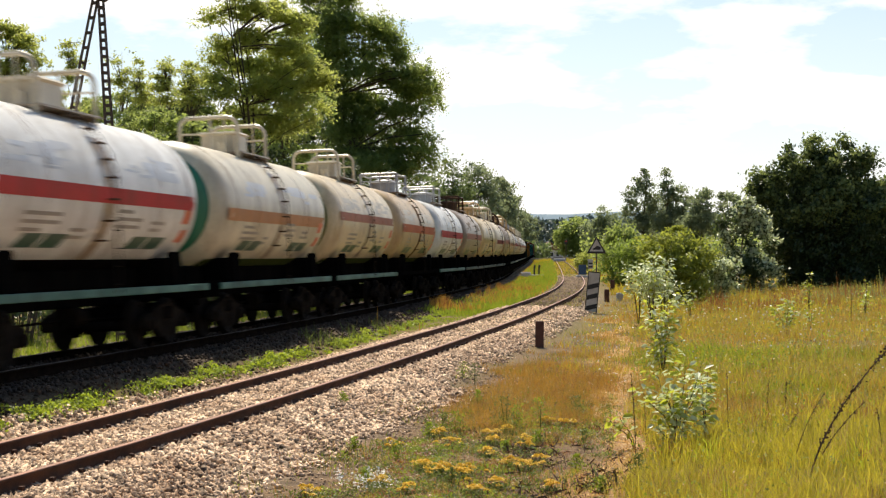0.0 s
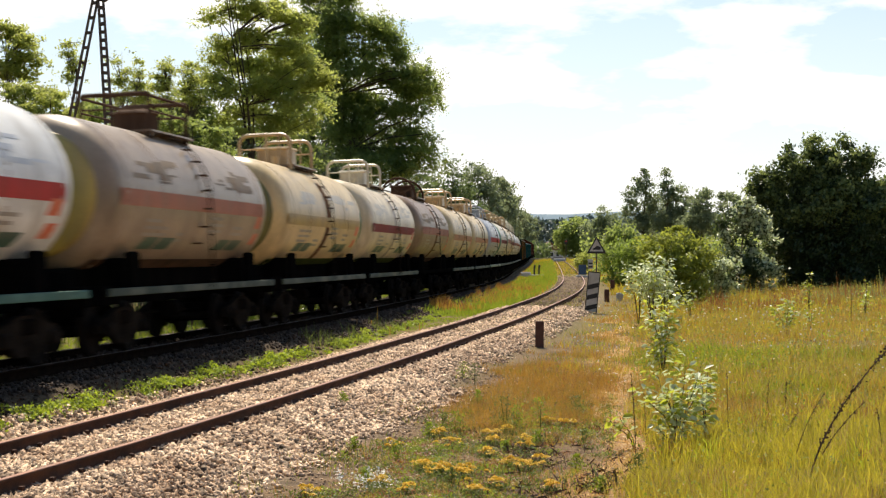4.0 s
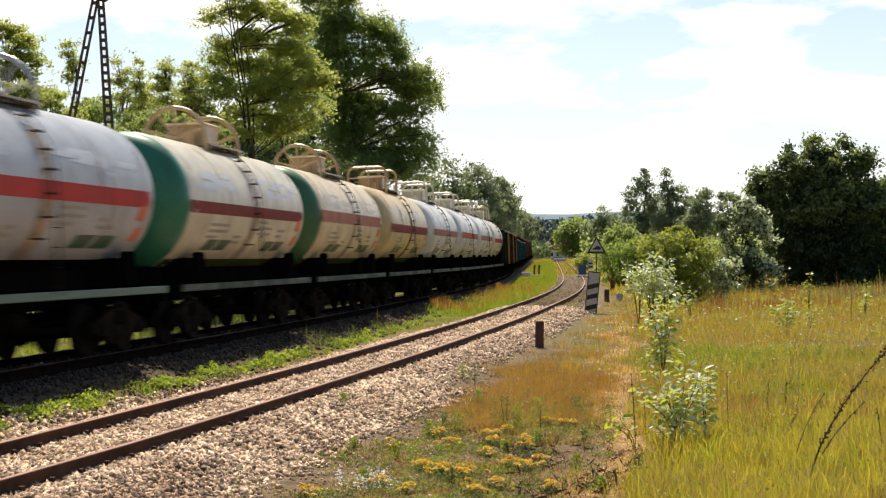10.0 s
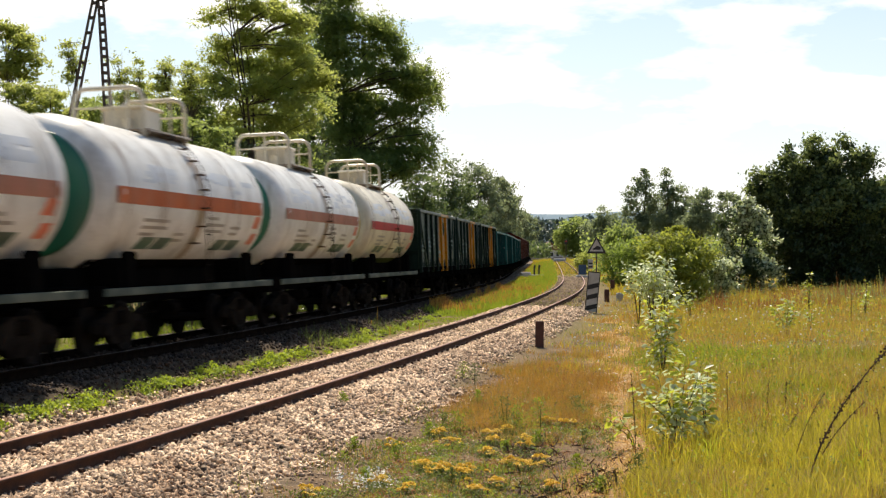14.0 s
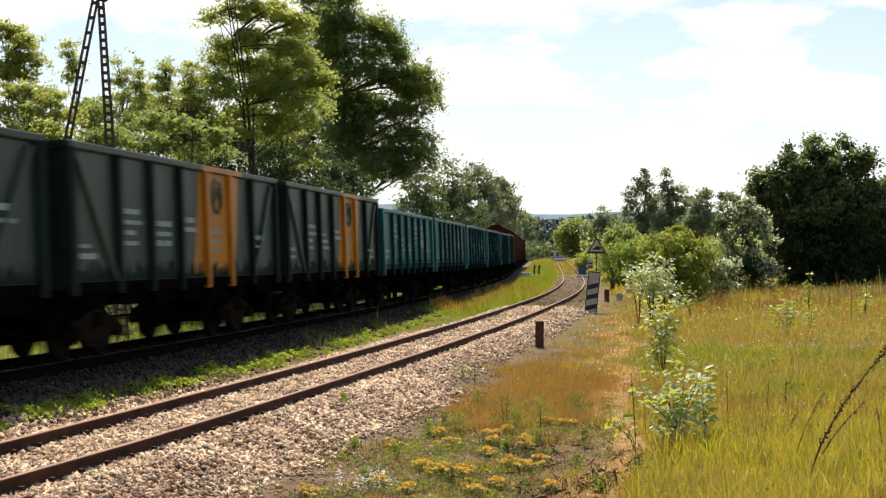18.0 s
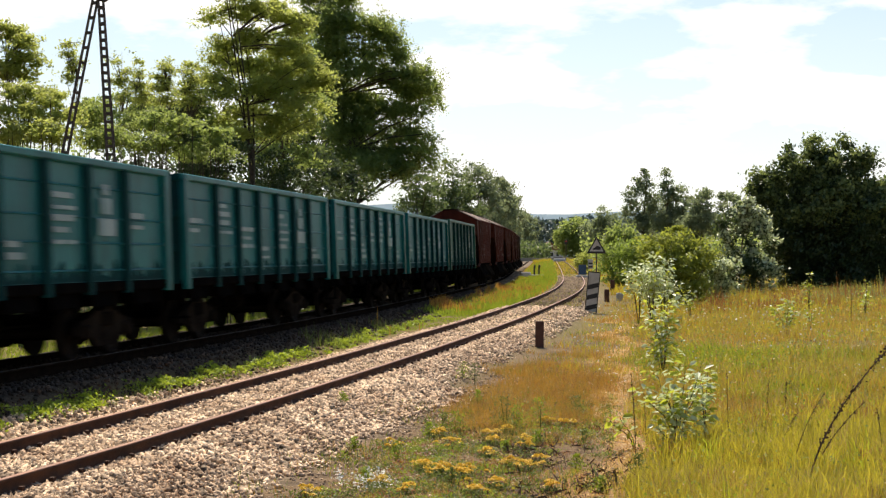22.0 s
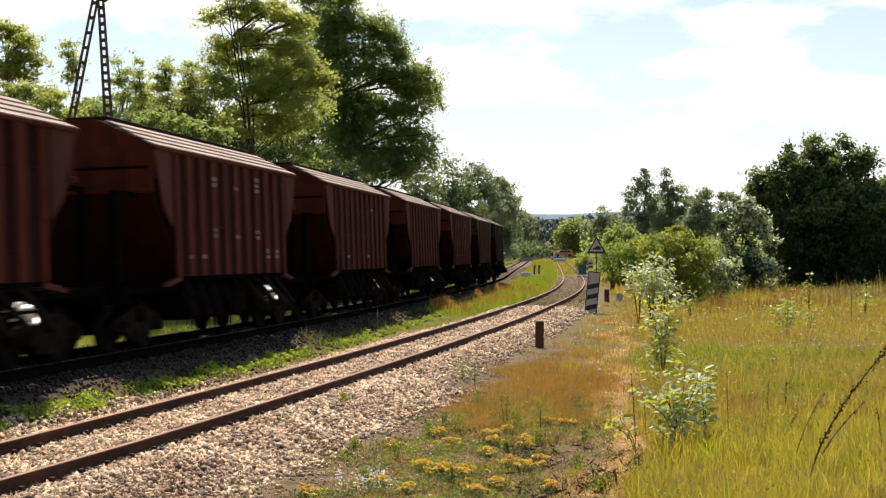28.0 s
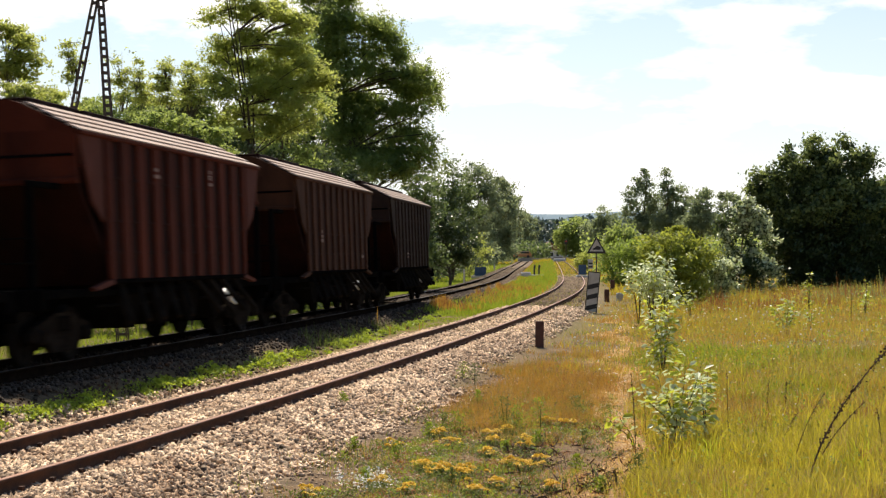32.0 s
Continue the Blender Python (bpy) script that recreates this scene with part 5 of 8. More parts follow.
# Thicket trees in near-black green, woodland shade painted into the leaves.
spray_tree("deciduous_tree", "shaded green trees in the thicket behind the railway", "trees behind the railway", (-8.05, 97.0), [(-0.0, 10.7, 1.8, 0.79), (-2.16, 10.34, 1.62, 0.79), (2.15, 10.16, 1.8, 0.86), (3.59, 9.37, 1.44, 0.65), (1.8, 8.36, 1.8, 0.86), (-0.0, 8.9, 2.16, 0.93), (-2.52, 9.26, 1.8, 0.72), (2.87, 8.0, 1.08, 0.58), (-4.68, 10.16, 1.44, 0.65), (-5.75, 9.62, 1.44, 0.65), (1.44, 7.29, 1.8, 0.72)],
           270, 120, 0.2, "leaf_deep_shade", 0.2, 1.0)
spray_tree("young_tree", "slender light green young tree with airy foliage", "trees behind the railway", (-12.06, 57.0), [(0.04, 10.18, 0.25, 0.11), (-0.11, 9.72, 0.3, 0.17), (0.19, 9.44, 0.3, 0.17), (-0.02, 9.02, 0.42, 0.25), (0.14, 8.49, 0.46, 0.3)],
           40, 36, 0.115, "leaf_light", 0.025, 0.40)
spray_tree("young_tree", "slender light green young tree with airy foliage", "trees behind the railway", (-11.47, 58.0), [(-0.1, 9.86, 0.21, 0.11), (-0.23, 9.51, 0.34, 0.15), (0.1, 9.36, 0.3, 0.17), (-0.14, 9.04, 0.47, 0.21), (0.1, 8.57, 0.52, 0.26)],
           42, 36, 0.115, "leaf_light", 0.025, 0.40)
spray_tree("young_tree", "slender light green young tree with airy foliage", "trees behind the railway", (-10.85, 60.0), [(0.04, 10.37, 0.22, 0.13), (-0.14, 10.02, 0.31, 0.18), (0.22, 9.84, 0.31, 0.18), (-0.25, 9.57, 0.44, 0.18), (0.09, 9.26, 0.53, 0.27), (-0.47, 9.13, 0.53, 0.22), (-0.0, 8.68, 0.62, 0.27)],
           72, 40, 0.115, "leaf_light", 0.028, 0.42)
spray_tree("young_tree", "slender green young tree with airy foliage", "trees behind the railway", (-10.12, 61.0), [(-0.24, 10.36, 0.18, 0.11), (0.04, 10.27, 0.2, 0.14), (-0.15, 9.91, 0.36, 0.18), (0.19, 9.63, 0.41, 0.2), (-0.03, 9.18, 0.59, 0.27), (0.31, 8.77, 0.59, 0.27), (-0.26, 8.62, 0.54, 0.27)],
           74, 40, 0.12, "leaf_light", 0.028, 0.42)
spray_tree("young_tree", "thin wispy grey-green young tree", "trees behind the railway", (-13.65, 56.0), [(-0.18, 10.21, 0.23, 0.17), (0.12, 10.29, 0.19, 0.1), (-0.03, 9.86, 0.37, 0.19), (0.18, 9.55, 0.31, 0.17), (-0.13, 9.28, 0.37, 0.17), (0.08, 8.92, 0.46, 0.19)],
           40, 36, 0.11, "leaf_light", 0.03, 0.38)
spray_tree("deciduous_tree", "mid-green rounded broad-leaved tree behind the railway", "trees behind the railway", (-14.72, 52.0), [(-0.01, 9.96, 0.66, 0.42), (0.57, 9.61, 0.42, 0.35), (-0.24, 10.19, 0.42, 0.23), (0.76, 9.15, 0.29, 0.31), (0.19, 9.19, 0.77, 0.42), (0.38, 8.65, 0.67, 0.27), (-0.2, 8.71, 0.58, 0.31)],
           95, 90, 0.115, "leaf_light", 0.07, 0.42)
spray_tree("shrub", "bright leafy bushes under the trees", "trees behind the railway", (-13.41, 50.0), [(-0.56, 7.78, 0.83, 0.37), (0.18, 7.87, 0.65, 0.3), (0.64, 7.5, 0.56, 0.26), (-0.38, 7.13, 1.11, 0.37), (0.92, 7.04, 0.83, 0.3), (-0.93, 6.48, 1.11, 0.37), (0.74, 6.39, 1.11, 0.33), (-0.1, 6.58, 1.11, 0.37)],
           190, 110, 0.10, "leaf_light", 0.04, 0.45)
spray_tree("shrub", "green leafy bushes among the young trees", "trees behind the railway", (-10.68, 54.0), [(-1.71, 7.7, 0.72, 0.36), (-0.71, 7.5, 0.8, 0.36), (0.39, 7.4, 0.88, 0.36), (1.59, 7.16, 0.88, 0.36), (2.8, 6.8, 0.8, 0.32), (-1.01, 6.7, 1.2, 0.44), (0.59, 6.5, 1.2, 0.4), (2.2, 6.2, 1.2, 0.36)],
           190, 110, 0.11, "leaf_mid", 0.04, 0.45)
# Added behind the front trees to shade their lower leaves and fill gaps.
tree("deciduous_tree", "dark green tree added to fill and shade the thicket behind the railway", "tree", "trees behind the railway", (-7.47, 71.0), [(-1.84, 11.14, 1.53, 1.53), (0.0, 11.66, 1.53, 1.53), (1.05, 9.3, 1.28, 1.28), (-1.31, 8.9, 2.04, 1.28), (0.53, 7.46, 1.79, 1.15)],
     14700, 0.173, "leaf_dark", 0.16, 0.9)
tree("deciduous_tree", "dark green tree added to fill and shade the thicket behind the railway", "tree", "trees behind the railway", (-12.42, 64.0), [(-0.71, 8.44, 1.15, 1.03), (0.71, 8.32, 1.26, 1.03), (1.66, 7.73, 1.15, 1.03), (-2.37, 8.09, 1.26, 1.03)],
     12600, 0.158, "leaf_dark", 0.13, 0.9)
tree("deciduous_tree", "bushy broad-leaved tree behind the railway", "tree", "trees behind the railway", (-10.49, 66.0), [(0.0, 8.36, 1.07, 1.19), (-0.12, 9.95, 0.71, 0.95), (0.37, 7.01, 1.42, 1.19)],
     11550, 0.144, "leaf_mid", 0.12, 1)
tree("deciduous_tree", "shaded broad-leaved tree in the row behind the railway", "tree", "trees behind the railway", (-2.03, 112.0), [(0.21, 8.12, 1.61, 1.61), (0.0, 6.04, 2.01, 1.81), (-0.41, 3.97, 2.01, 1.81), (1.04, 7.08, 1.21, 1.61), (0.0, 2.52, 2.41, 1.21)],
     9450, 0.243, "leaf_grey", 0.15, 1)
# Near-black leaves again carry painted shade.
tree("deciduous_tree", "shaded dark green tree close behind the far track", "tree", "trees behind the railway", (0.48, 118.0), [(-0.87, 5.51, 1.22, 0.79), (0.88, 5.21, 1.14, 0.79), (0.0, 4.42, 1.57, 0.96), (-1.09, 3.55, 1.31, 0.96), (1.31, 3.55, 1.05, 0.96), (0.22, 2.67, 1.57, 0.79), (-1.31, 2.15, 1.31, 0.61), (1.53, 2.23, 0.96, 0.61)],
     9000, 0.22, "leaf_deep_shade", 0.14, 0.8)
tree("deciduous_tree", "mid-green broad-leaved tree in the row behind the railway", "tree", "trees behind the railway", (0.89, 150.0), [(0.0, 9.35, 2.26, 2.05), (0.83, 6.85, 2.16, 2.69), (-1.11, 6.01, 2.42, 2.69), (0.56, 3.79, 2.16, 2.16), (0.0, 11.01, 1.19, 1.19), (-0.56, 2.13, 2.69, 1.35)],
     12150, 0.306, "leaf_grey", 0.18, 1)
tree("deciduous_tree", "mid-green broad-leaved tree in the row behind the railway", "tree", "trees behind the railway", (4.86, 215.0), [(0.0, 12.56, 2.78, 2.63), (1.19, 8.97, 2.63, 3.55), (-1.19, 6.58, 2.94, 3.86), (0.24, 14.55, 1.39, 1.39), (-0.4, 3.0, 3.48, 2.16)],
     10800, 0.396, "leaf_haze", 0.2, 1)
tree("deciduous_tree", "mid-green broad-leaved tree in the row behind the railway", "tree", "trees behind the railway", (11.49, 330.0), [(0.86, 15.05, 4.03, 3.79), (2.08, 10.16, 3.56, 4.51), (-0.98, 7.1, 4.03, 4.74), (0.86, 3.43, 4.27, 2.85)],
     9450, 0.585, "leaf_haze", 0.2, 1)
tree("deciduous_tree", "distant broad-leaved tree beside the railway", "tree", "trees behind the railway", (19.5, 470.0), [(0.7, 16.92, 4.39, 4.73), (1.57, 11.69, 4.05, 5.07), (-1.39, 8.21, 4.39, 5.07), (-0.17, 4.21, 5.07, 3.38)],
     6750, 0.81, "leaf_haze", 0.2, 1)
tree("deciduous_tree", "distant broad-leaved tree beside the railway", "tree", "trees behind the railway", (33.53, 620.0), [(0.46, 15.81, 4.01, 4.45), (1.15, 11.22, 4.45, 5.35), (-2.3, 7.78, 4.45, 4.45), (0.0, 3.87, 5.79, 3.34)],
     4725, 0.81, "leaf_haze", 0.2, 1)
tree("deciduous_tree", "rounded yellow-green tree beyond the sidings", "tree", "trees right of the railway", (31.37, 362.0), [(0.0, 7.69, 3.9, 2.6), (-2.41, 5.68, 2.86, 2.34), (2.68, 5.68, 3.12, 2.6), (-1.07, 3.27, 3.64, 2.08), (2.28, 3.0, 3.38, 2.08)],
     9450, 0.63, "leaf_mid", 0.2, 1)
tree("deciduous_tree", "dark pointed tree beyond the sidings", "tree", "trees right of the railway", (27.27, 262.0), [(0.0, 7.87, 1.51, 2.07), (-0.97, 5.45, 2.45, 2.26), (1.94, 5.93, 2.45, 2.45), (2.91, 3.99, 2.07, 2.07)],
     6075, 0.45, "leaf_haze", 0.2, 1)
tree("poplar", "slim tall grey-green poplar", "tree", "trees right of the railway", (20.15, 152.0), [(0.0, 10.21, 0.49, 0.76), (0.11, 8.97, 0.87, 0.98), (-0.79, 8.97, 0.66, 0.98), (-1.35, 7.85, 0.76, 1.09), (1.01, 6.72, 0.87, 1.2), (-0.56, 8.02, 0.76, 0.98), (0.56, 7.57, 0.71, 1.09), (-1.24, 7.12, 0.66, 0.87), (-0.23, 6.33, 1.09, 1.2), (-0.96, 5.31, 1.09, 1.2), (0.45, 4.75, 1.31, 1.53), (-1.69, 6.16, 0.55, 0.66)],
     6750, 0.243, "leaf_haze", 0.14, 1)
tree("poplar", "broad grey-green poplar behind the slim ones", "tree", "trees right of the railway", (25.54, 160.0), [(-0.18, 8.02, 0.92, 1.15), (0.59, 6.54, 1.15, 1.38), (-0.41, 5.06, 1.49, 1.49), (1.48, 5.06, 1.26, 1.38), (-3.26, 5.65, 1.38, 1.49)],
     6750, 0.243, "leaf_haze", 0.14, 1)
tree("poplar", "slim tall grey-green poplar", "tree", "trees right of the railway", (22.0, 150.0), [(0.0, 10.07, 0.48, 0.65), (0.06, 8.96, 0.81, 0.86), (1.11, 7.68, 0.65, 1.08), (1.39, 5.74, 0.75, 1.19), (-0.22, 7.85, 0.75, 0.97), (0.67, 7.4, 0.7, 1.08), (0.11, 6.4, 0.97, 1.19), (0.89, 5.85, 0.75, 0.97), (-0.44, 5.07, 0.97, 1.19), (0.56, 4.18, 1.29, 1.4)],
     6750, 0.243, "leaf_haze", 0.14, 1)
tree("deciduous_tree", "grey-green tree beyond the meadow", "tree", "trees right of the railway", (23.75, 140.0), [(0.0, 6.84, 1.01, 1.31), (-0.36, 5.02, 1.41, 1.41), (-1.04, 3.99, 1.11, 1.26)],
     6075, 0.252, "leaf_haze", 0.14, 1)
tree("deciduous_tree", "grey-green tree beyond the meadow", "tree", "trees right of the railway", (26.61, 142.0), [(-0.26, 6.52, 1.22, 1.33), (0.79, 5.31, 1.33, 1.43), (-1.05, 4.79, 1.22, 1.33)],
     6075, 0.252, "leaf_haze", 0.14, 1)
tree("deciduous_tree", "low green tree beside the sidings", "tree", "trees right of the railway", (15.21, 130.0), [(0.0, 3.69, 1.21, 1.12), (-0.72, 2.73, 1.12, 1.12), (0.96, 3.21, 1.12, 1.21)],
     5400, 0.234, "leaf_mid", 0.1, 1)
tree("maple_tree", "large dense dark green maple at the meadow's edge", "tree", "trees right of the railway", (21.71, 88.0), [(-1.78, 8.18, 0.43, 0.46), (-0.32, 8.21, 0.67, 0.59), (0.6, 8.37, 0.43, 0.46), (1.54, 8.31, 0.48, 0.52), (2.55, 7.79, 0.43, 0.46), (3.11, 7.23, 0.31, 0.33), (-0.97, 7.23, 1.21, 0.85), (0.82, 7.23, 1.37, 0.98), (2.29, 6.74, 1.06, 0.82), (-2.44, 6.74, 0.79, 0.72), (-3.35, 6.58, 0.36, 0.33), (-3.25, 5.76, 0.73, 0.78), (-1.62, 5.76, 1.37, 1.14), (0.66, 5.6, 1.82, 1.3), (2.94, 5.43, 1.21, 1.3), (-2.54, 4.58, 1.21, 0.98), (-0.65, 3.76, 1.82, 1.3), (1.96, 3.43, 1.82, 1.47), (-3.42, 4.74, 0.55, 0.72), (-1.95, 2.78, 1.21, 0.98), (0.0, 1.97, 1.82, 1.14), (2.61, 1.64, 1.52, 1.14), (-2.44, 1.64, 0.6, 0.72), (-0.98, 0.66, 1.52, 0.65), (1.63, 0.5, 1.82, 0.65), (4.57, 3.76, 1.21, 2.61), (4.9, 5.43, 1.21, 1.63), (3.59, 4.58, 1.63, 1.47), (1.63, 1.97, 1.96, 1.3), (0.49, 4.9, 1.79, 1.47), (3.59, 1.48, 1.63, 1.3), (2.29, 4.74, 1.63, 1.47), (-0.32, 2.46, 1.96, 1.47), (1.3, 0.83, 2.93, 0.72)],
     112000, 0.205, "leaf_deep_shade", 0.3, 0.95, 0.26)
tree("shrub", "silvery green shrub before the maple", "shrub", "shrubs at the meadow's edge", (15.65, 80.0), [(-0.06, 4.79, 0.53, 0.36), (-0.89, 4.02, 0.59, 0.47), (0.24, 4.02, 0.77, 0.53), (-1.19, 3.31, 0.41, 0.47), (-0.36, 3.07, 0.77, 0.53), (0.83, 3.51, 0.59, 0.47), (0.68, 2.59, 0.71, 0.36), (1.57, 2.65, 0.47, 0.24), (0.38, 1.94, 0.71, 0.41), (0.97, 1.35, 0.41, 0.3), (-0.65, 2.18, 0.59, 0.47)],
     9500, 0.19, "leaf_deep_shade", 0.05, 1, 1.1)
tree("shrub", "bright yellow-green rounded shrub", "shrub", "shrubs at the meadow's edge", (10.17, 66.0), [(0.0, 2.98, 1.04, 0.66), (-0.73, 2.49, 0.85, 0.76), (0.86, 2.36, 0.85, 0.76), (0.12, 1.88, 1.38, 0.71)],
     10920, 0.158, "leaf_olive", 0.05, 1)
tree("shrub", "green shrub beside the sidings", "shrub", "shrubs at the meadow's edge", (13.03, 112.0), [(0.0, 2.5, 1.45, 0.97), (-0.95, 1.92, 0.89, 0.97), (0.91, 1.83, 1.29, 1.13), (1.74, 2.33, 1.05, 0.97)],
     8600, 0.17, "leaf_fresh", 0.04, 1)
tree("shrub", "grey-green shrub in the long grass", "shrub", "shrubs at the meadow's edge", (11.95, 70.0), [(-0.13, 1.78, 1.11, 0.5), (0.78, 1.57, 0.86, 0.5), (-0.78, 1.52, 0.75, 0.45), (-1.94, 1.47, 0.75, 0.4)],
     5040, 0.158, "leaf_grey", 0.04, 1, 0.42)
# Shrubs overhung by crowns, that shade put into their leaf colour.
tree("shrub", "green shrub under the trees, shade put into its dark leaves", "shrub", "shrubs behind the railway", (-6.47, 78.0), [(0.0, 7.04, 1.96, 1.26), (1.44, 6.17, 1.68, 1.12)],
     10500, 0.173, "leaf_deep_shade", 0.05, 1)
tree("shrub", "green shrub under the trees, shade put into its dark leaves", "shrub", "shrubs behind the railway", (-9.97, 62.0), [(-0.46, 6.87, 1.34, 1.0), (0.92, 6.41, 1.34, 1.0), (0.0, 5.38, 1.78, 1.11), (-0.23, 7.79, 1.0, 0.89)],
     12600, 0.13, "leaf_deep_shade", 0.05, 1)
tree("shrub", "green shrub under the trees, shade put into its dark leaves", "shrub", "shrubs behind the railway", (-7.88, 70.0), [(-0.26, 6.33, 1.76, 1.01), (1.56, 5.55, 1.51, 1.01), (0.0, 4.77, 2.26, 1.26)],
     12600, 0.137, "leaf_deep_shade", 0.05, 1)
tree("shrub", "low green bush beside the far track", "shrub", "shrubs behind the railway", (2.93, 172.0), [(0.0, 2.68, 2.1, 1.36), (1.27, 3.31, 1.36, 1.48)],
     3375, 0.225, "leaf_light", 0.05, 1)
tree("shrub", "low green bush beside the sidings", "shrub", "shrubs at the meadow's edge", (13.39, 150.0), [(0.0, 1.18, 0.75, 0.65), (0.56, 1.4, 0.65, 0.65)],
     2025, 0.18, "leaf_light", 0.03, 1)


def gz(x, y):
    return float(ground_z(x, y))


def build_far_woods():
    rng = np.random.default_rng(5)
    n = 26000
    x = rng.uniform(-160, 320, n)
    y = 700 + 40 * wave(x, x * 0, 0.021) + rng.uniform(-14, 14, n)
    top = 18.6 + 2.2 * wave(x, y, 0.11) + 1.6 * wave(x, y, 0.43, 2)
    z = ground_z(x, y) + top * rng.uniform(0.02, 1.0, n) ** 0.7
    V, F = leaf_quads(np.stack([x, y, z], 1), 2.4, 0.5, 0.8, rng)
    tagged(new("far_woods", mesh_np("far_woods", V, F, M["leaf_wood_hazed"])), "belt of distant woods across the line, haze put into its bluish colour", "woods", kind="stuff")


def build_hill():
    xs, ys = np.linspace(-2400, 3200, 90), np.linspace(2300, 4000, 16)
    X, Y = np.meshgrid(xs, ys)
    Z = 112 * np.exp(-((Y - 3000) / 420) ** 2) * (0.86 + 0.16 * wave(X, Y * 0, 0.0052, 1.1)) + 1.2 * wave(X, Y, 0.05) - 3
    n, k = X.shape
    i = (np.arange(n - 1)[:, None] * k + np.arange(k - 1)[None, :]).ravel()
    # The pale blue is distance haze put into the hill's colour.
    m = surf("hazed_wooded_hill", (0.15, 0.21, 0.26), (0.19, 0.26, 0.31), 0.01, 1.0, 0, 0.0, 0.06, spec=0.1)
    tagged(new("backdrop_hill", mesh_np("hill", np.stack([X, Y, Z], -1).reshape(-1, 3), np.stack([i, i + 1, i + k + 1, i + k], 1), m, True)), "low wooded hill on the horizon, haze put into its pale blue-green", "hill", kind="structure")


def hedge(label, x, y, h, leaf, mat, seed):
    """A ragged belt of bushes over the places given."""
    rng = np.random.default_rng(seed)
    top = h * (0.75 + 0.35 * wave(x, y, 0.45, seed) + 0.2 * wave(x, y, 1.3, seed + 2))
    P = np.stack([x, y, ground_z(x, y) + 0.1 + top * rng.uniform(0, 1, len(x)) ** 0.75], 1)
    V, F = leaf_quads(P, leaf, 0.7, 0.65, rng)
    tagged(new("hedge", mesh_np("hedge", V, F, M[mat])), label, "bushes", kind="stuff")


def hedges():
    rng = np.random.default_rng(8)
    # Belts in the darkest leaf colour have woodland shade painted into it.
    s = rng.uniform(15, 120, 30000)
    x, y, _ = along(FAR, s, -8.0 - rng.uniform(0, 1, 30000) * 4)
    hedge("tangled green bushes behind the railway", x, y, 2.7, 0.2, "leaf_deep_shade", 1)
    s = rng.uniform(110, 330, 16000)
    x, y, _ = along(FAR, s, -6.0 - rng.uniform(0, 1, 16000) * 5)
    hedge("tangled green bushes behind the railway further along", x, y, 3.6, 0.42, "leaf_deep_shade", 2)
    x, y = rng.uniform(14, 58, 9000), rng.uniform(150, 158, 9000)
    hedge("green bushes beyond the meadow", x, y, 4.0, 0.36, "leaf_mid", 3)
    x, y = rng.uniform(26, 120, 7000), rng.uniform(255, 268, 7000)
    hedge("dark bushes beyond the sidings", x, y, 5.5, 0.6, "leaf_dark", 4)
    x, y = rng.uniform(-60, -20, 22000), rng.uniform(84, 96, 22000)
    hedge("green thicket behind the trees", x, y, 11.0, 0.30, "leaf_mid", 5)
    x, y = rng.uniform(-20, -6, 11000), rng.uniform(84, 96, 11000)
    hedge("dark green thicket behind the trees", x, y, 11.2, 0.30, "leaf_deep_shade", 7)
    x, y = rng.uniform(12, 30, 3500), rng.uniform(420, 440, 3500)
    hedge("grey-green bushes beyond the level crossing", x, y, 5.5, 0.9, "leaf_grey", 6)


build_far_woods()
build_hill()
hedges()


def blades(name, label, x, y, h, w, mat, lean=0.35, rng=RNG, plain=False):
    """Grass: one bent tapered blade at each place."""
    n = len(x)
    z = ground_z(x, y) - 0.02
    h = np.asarray(h) * rng.uniform(0.55, 1.25, n)
    a, b = rng.uniform(0, 2 * np.pi, n), rng.uniform(0, 2 * np.pi, n)
    bend = h * rng.uniform(0.05, 1.0, n) * lean
    side = np.stack([np.cos(a), np.sin(a), 0 * a], 1) * (w * rng.uniform(0.6, 1.3, n))[:, None] / 2
    out = np.stack([np.cos(b), np.sin(b), 0 * b], 1)
    P = np.stack([x, y, z], 1)
    mid = P + out * (bend * 0.3)[:, None] + np.stack([0 * h, 0 * h, h * 0.58], 1)
    tip = P + out * bend[:, None] + np.stack([0 * h, 0 * h, h * np.clip(1 - 0.35 * lean * rng.uniform(0, 1, n), 0.15, 1)], 1)
    if plain:
        V = np.stack([P - side, P + side, tip], 1).reshape(-1, 3)
        return tagged(new(name, mesh_np(name, V, np.arange(n * 3).reshape(-1, 3), M[mat])), label, "grass", kind="stuff")
    V = np.stack([P - side, P + side, mid + side * 0.75, mid - side * 0.75, tip], 1).reshape(-1, 3)
    i = np.arange(n) * 5
    F = np.concatenate([np.stack(t, 1) for t in ((i, i + 1, i + 2), (i, i + 2, i + 3), (i + 3, i + 2, i + 4))])
    return tagged(new(name, mesh_np(name, V, F, M[mat])), label, "grass", kind="stuff")


def scatter(n, x0, x1, y0, y1, rng, near=0.0):
    """Places in a patch; near > 0 draws them towards y0."""
    t = rng.uniform(0, 1, n) ** (1 + near)
    return rng.uniform(x0, x1, n), y0 + (y1 - y0) * t


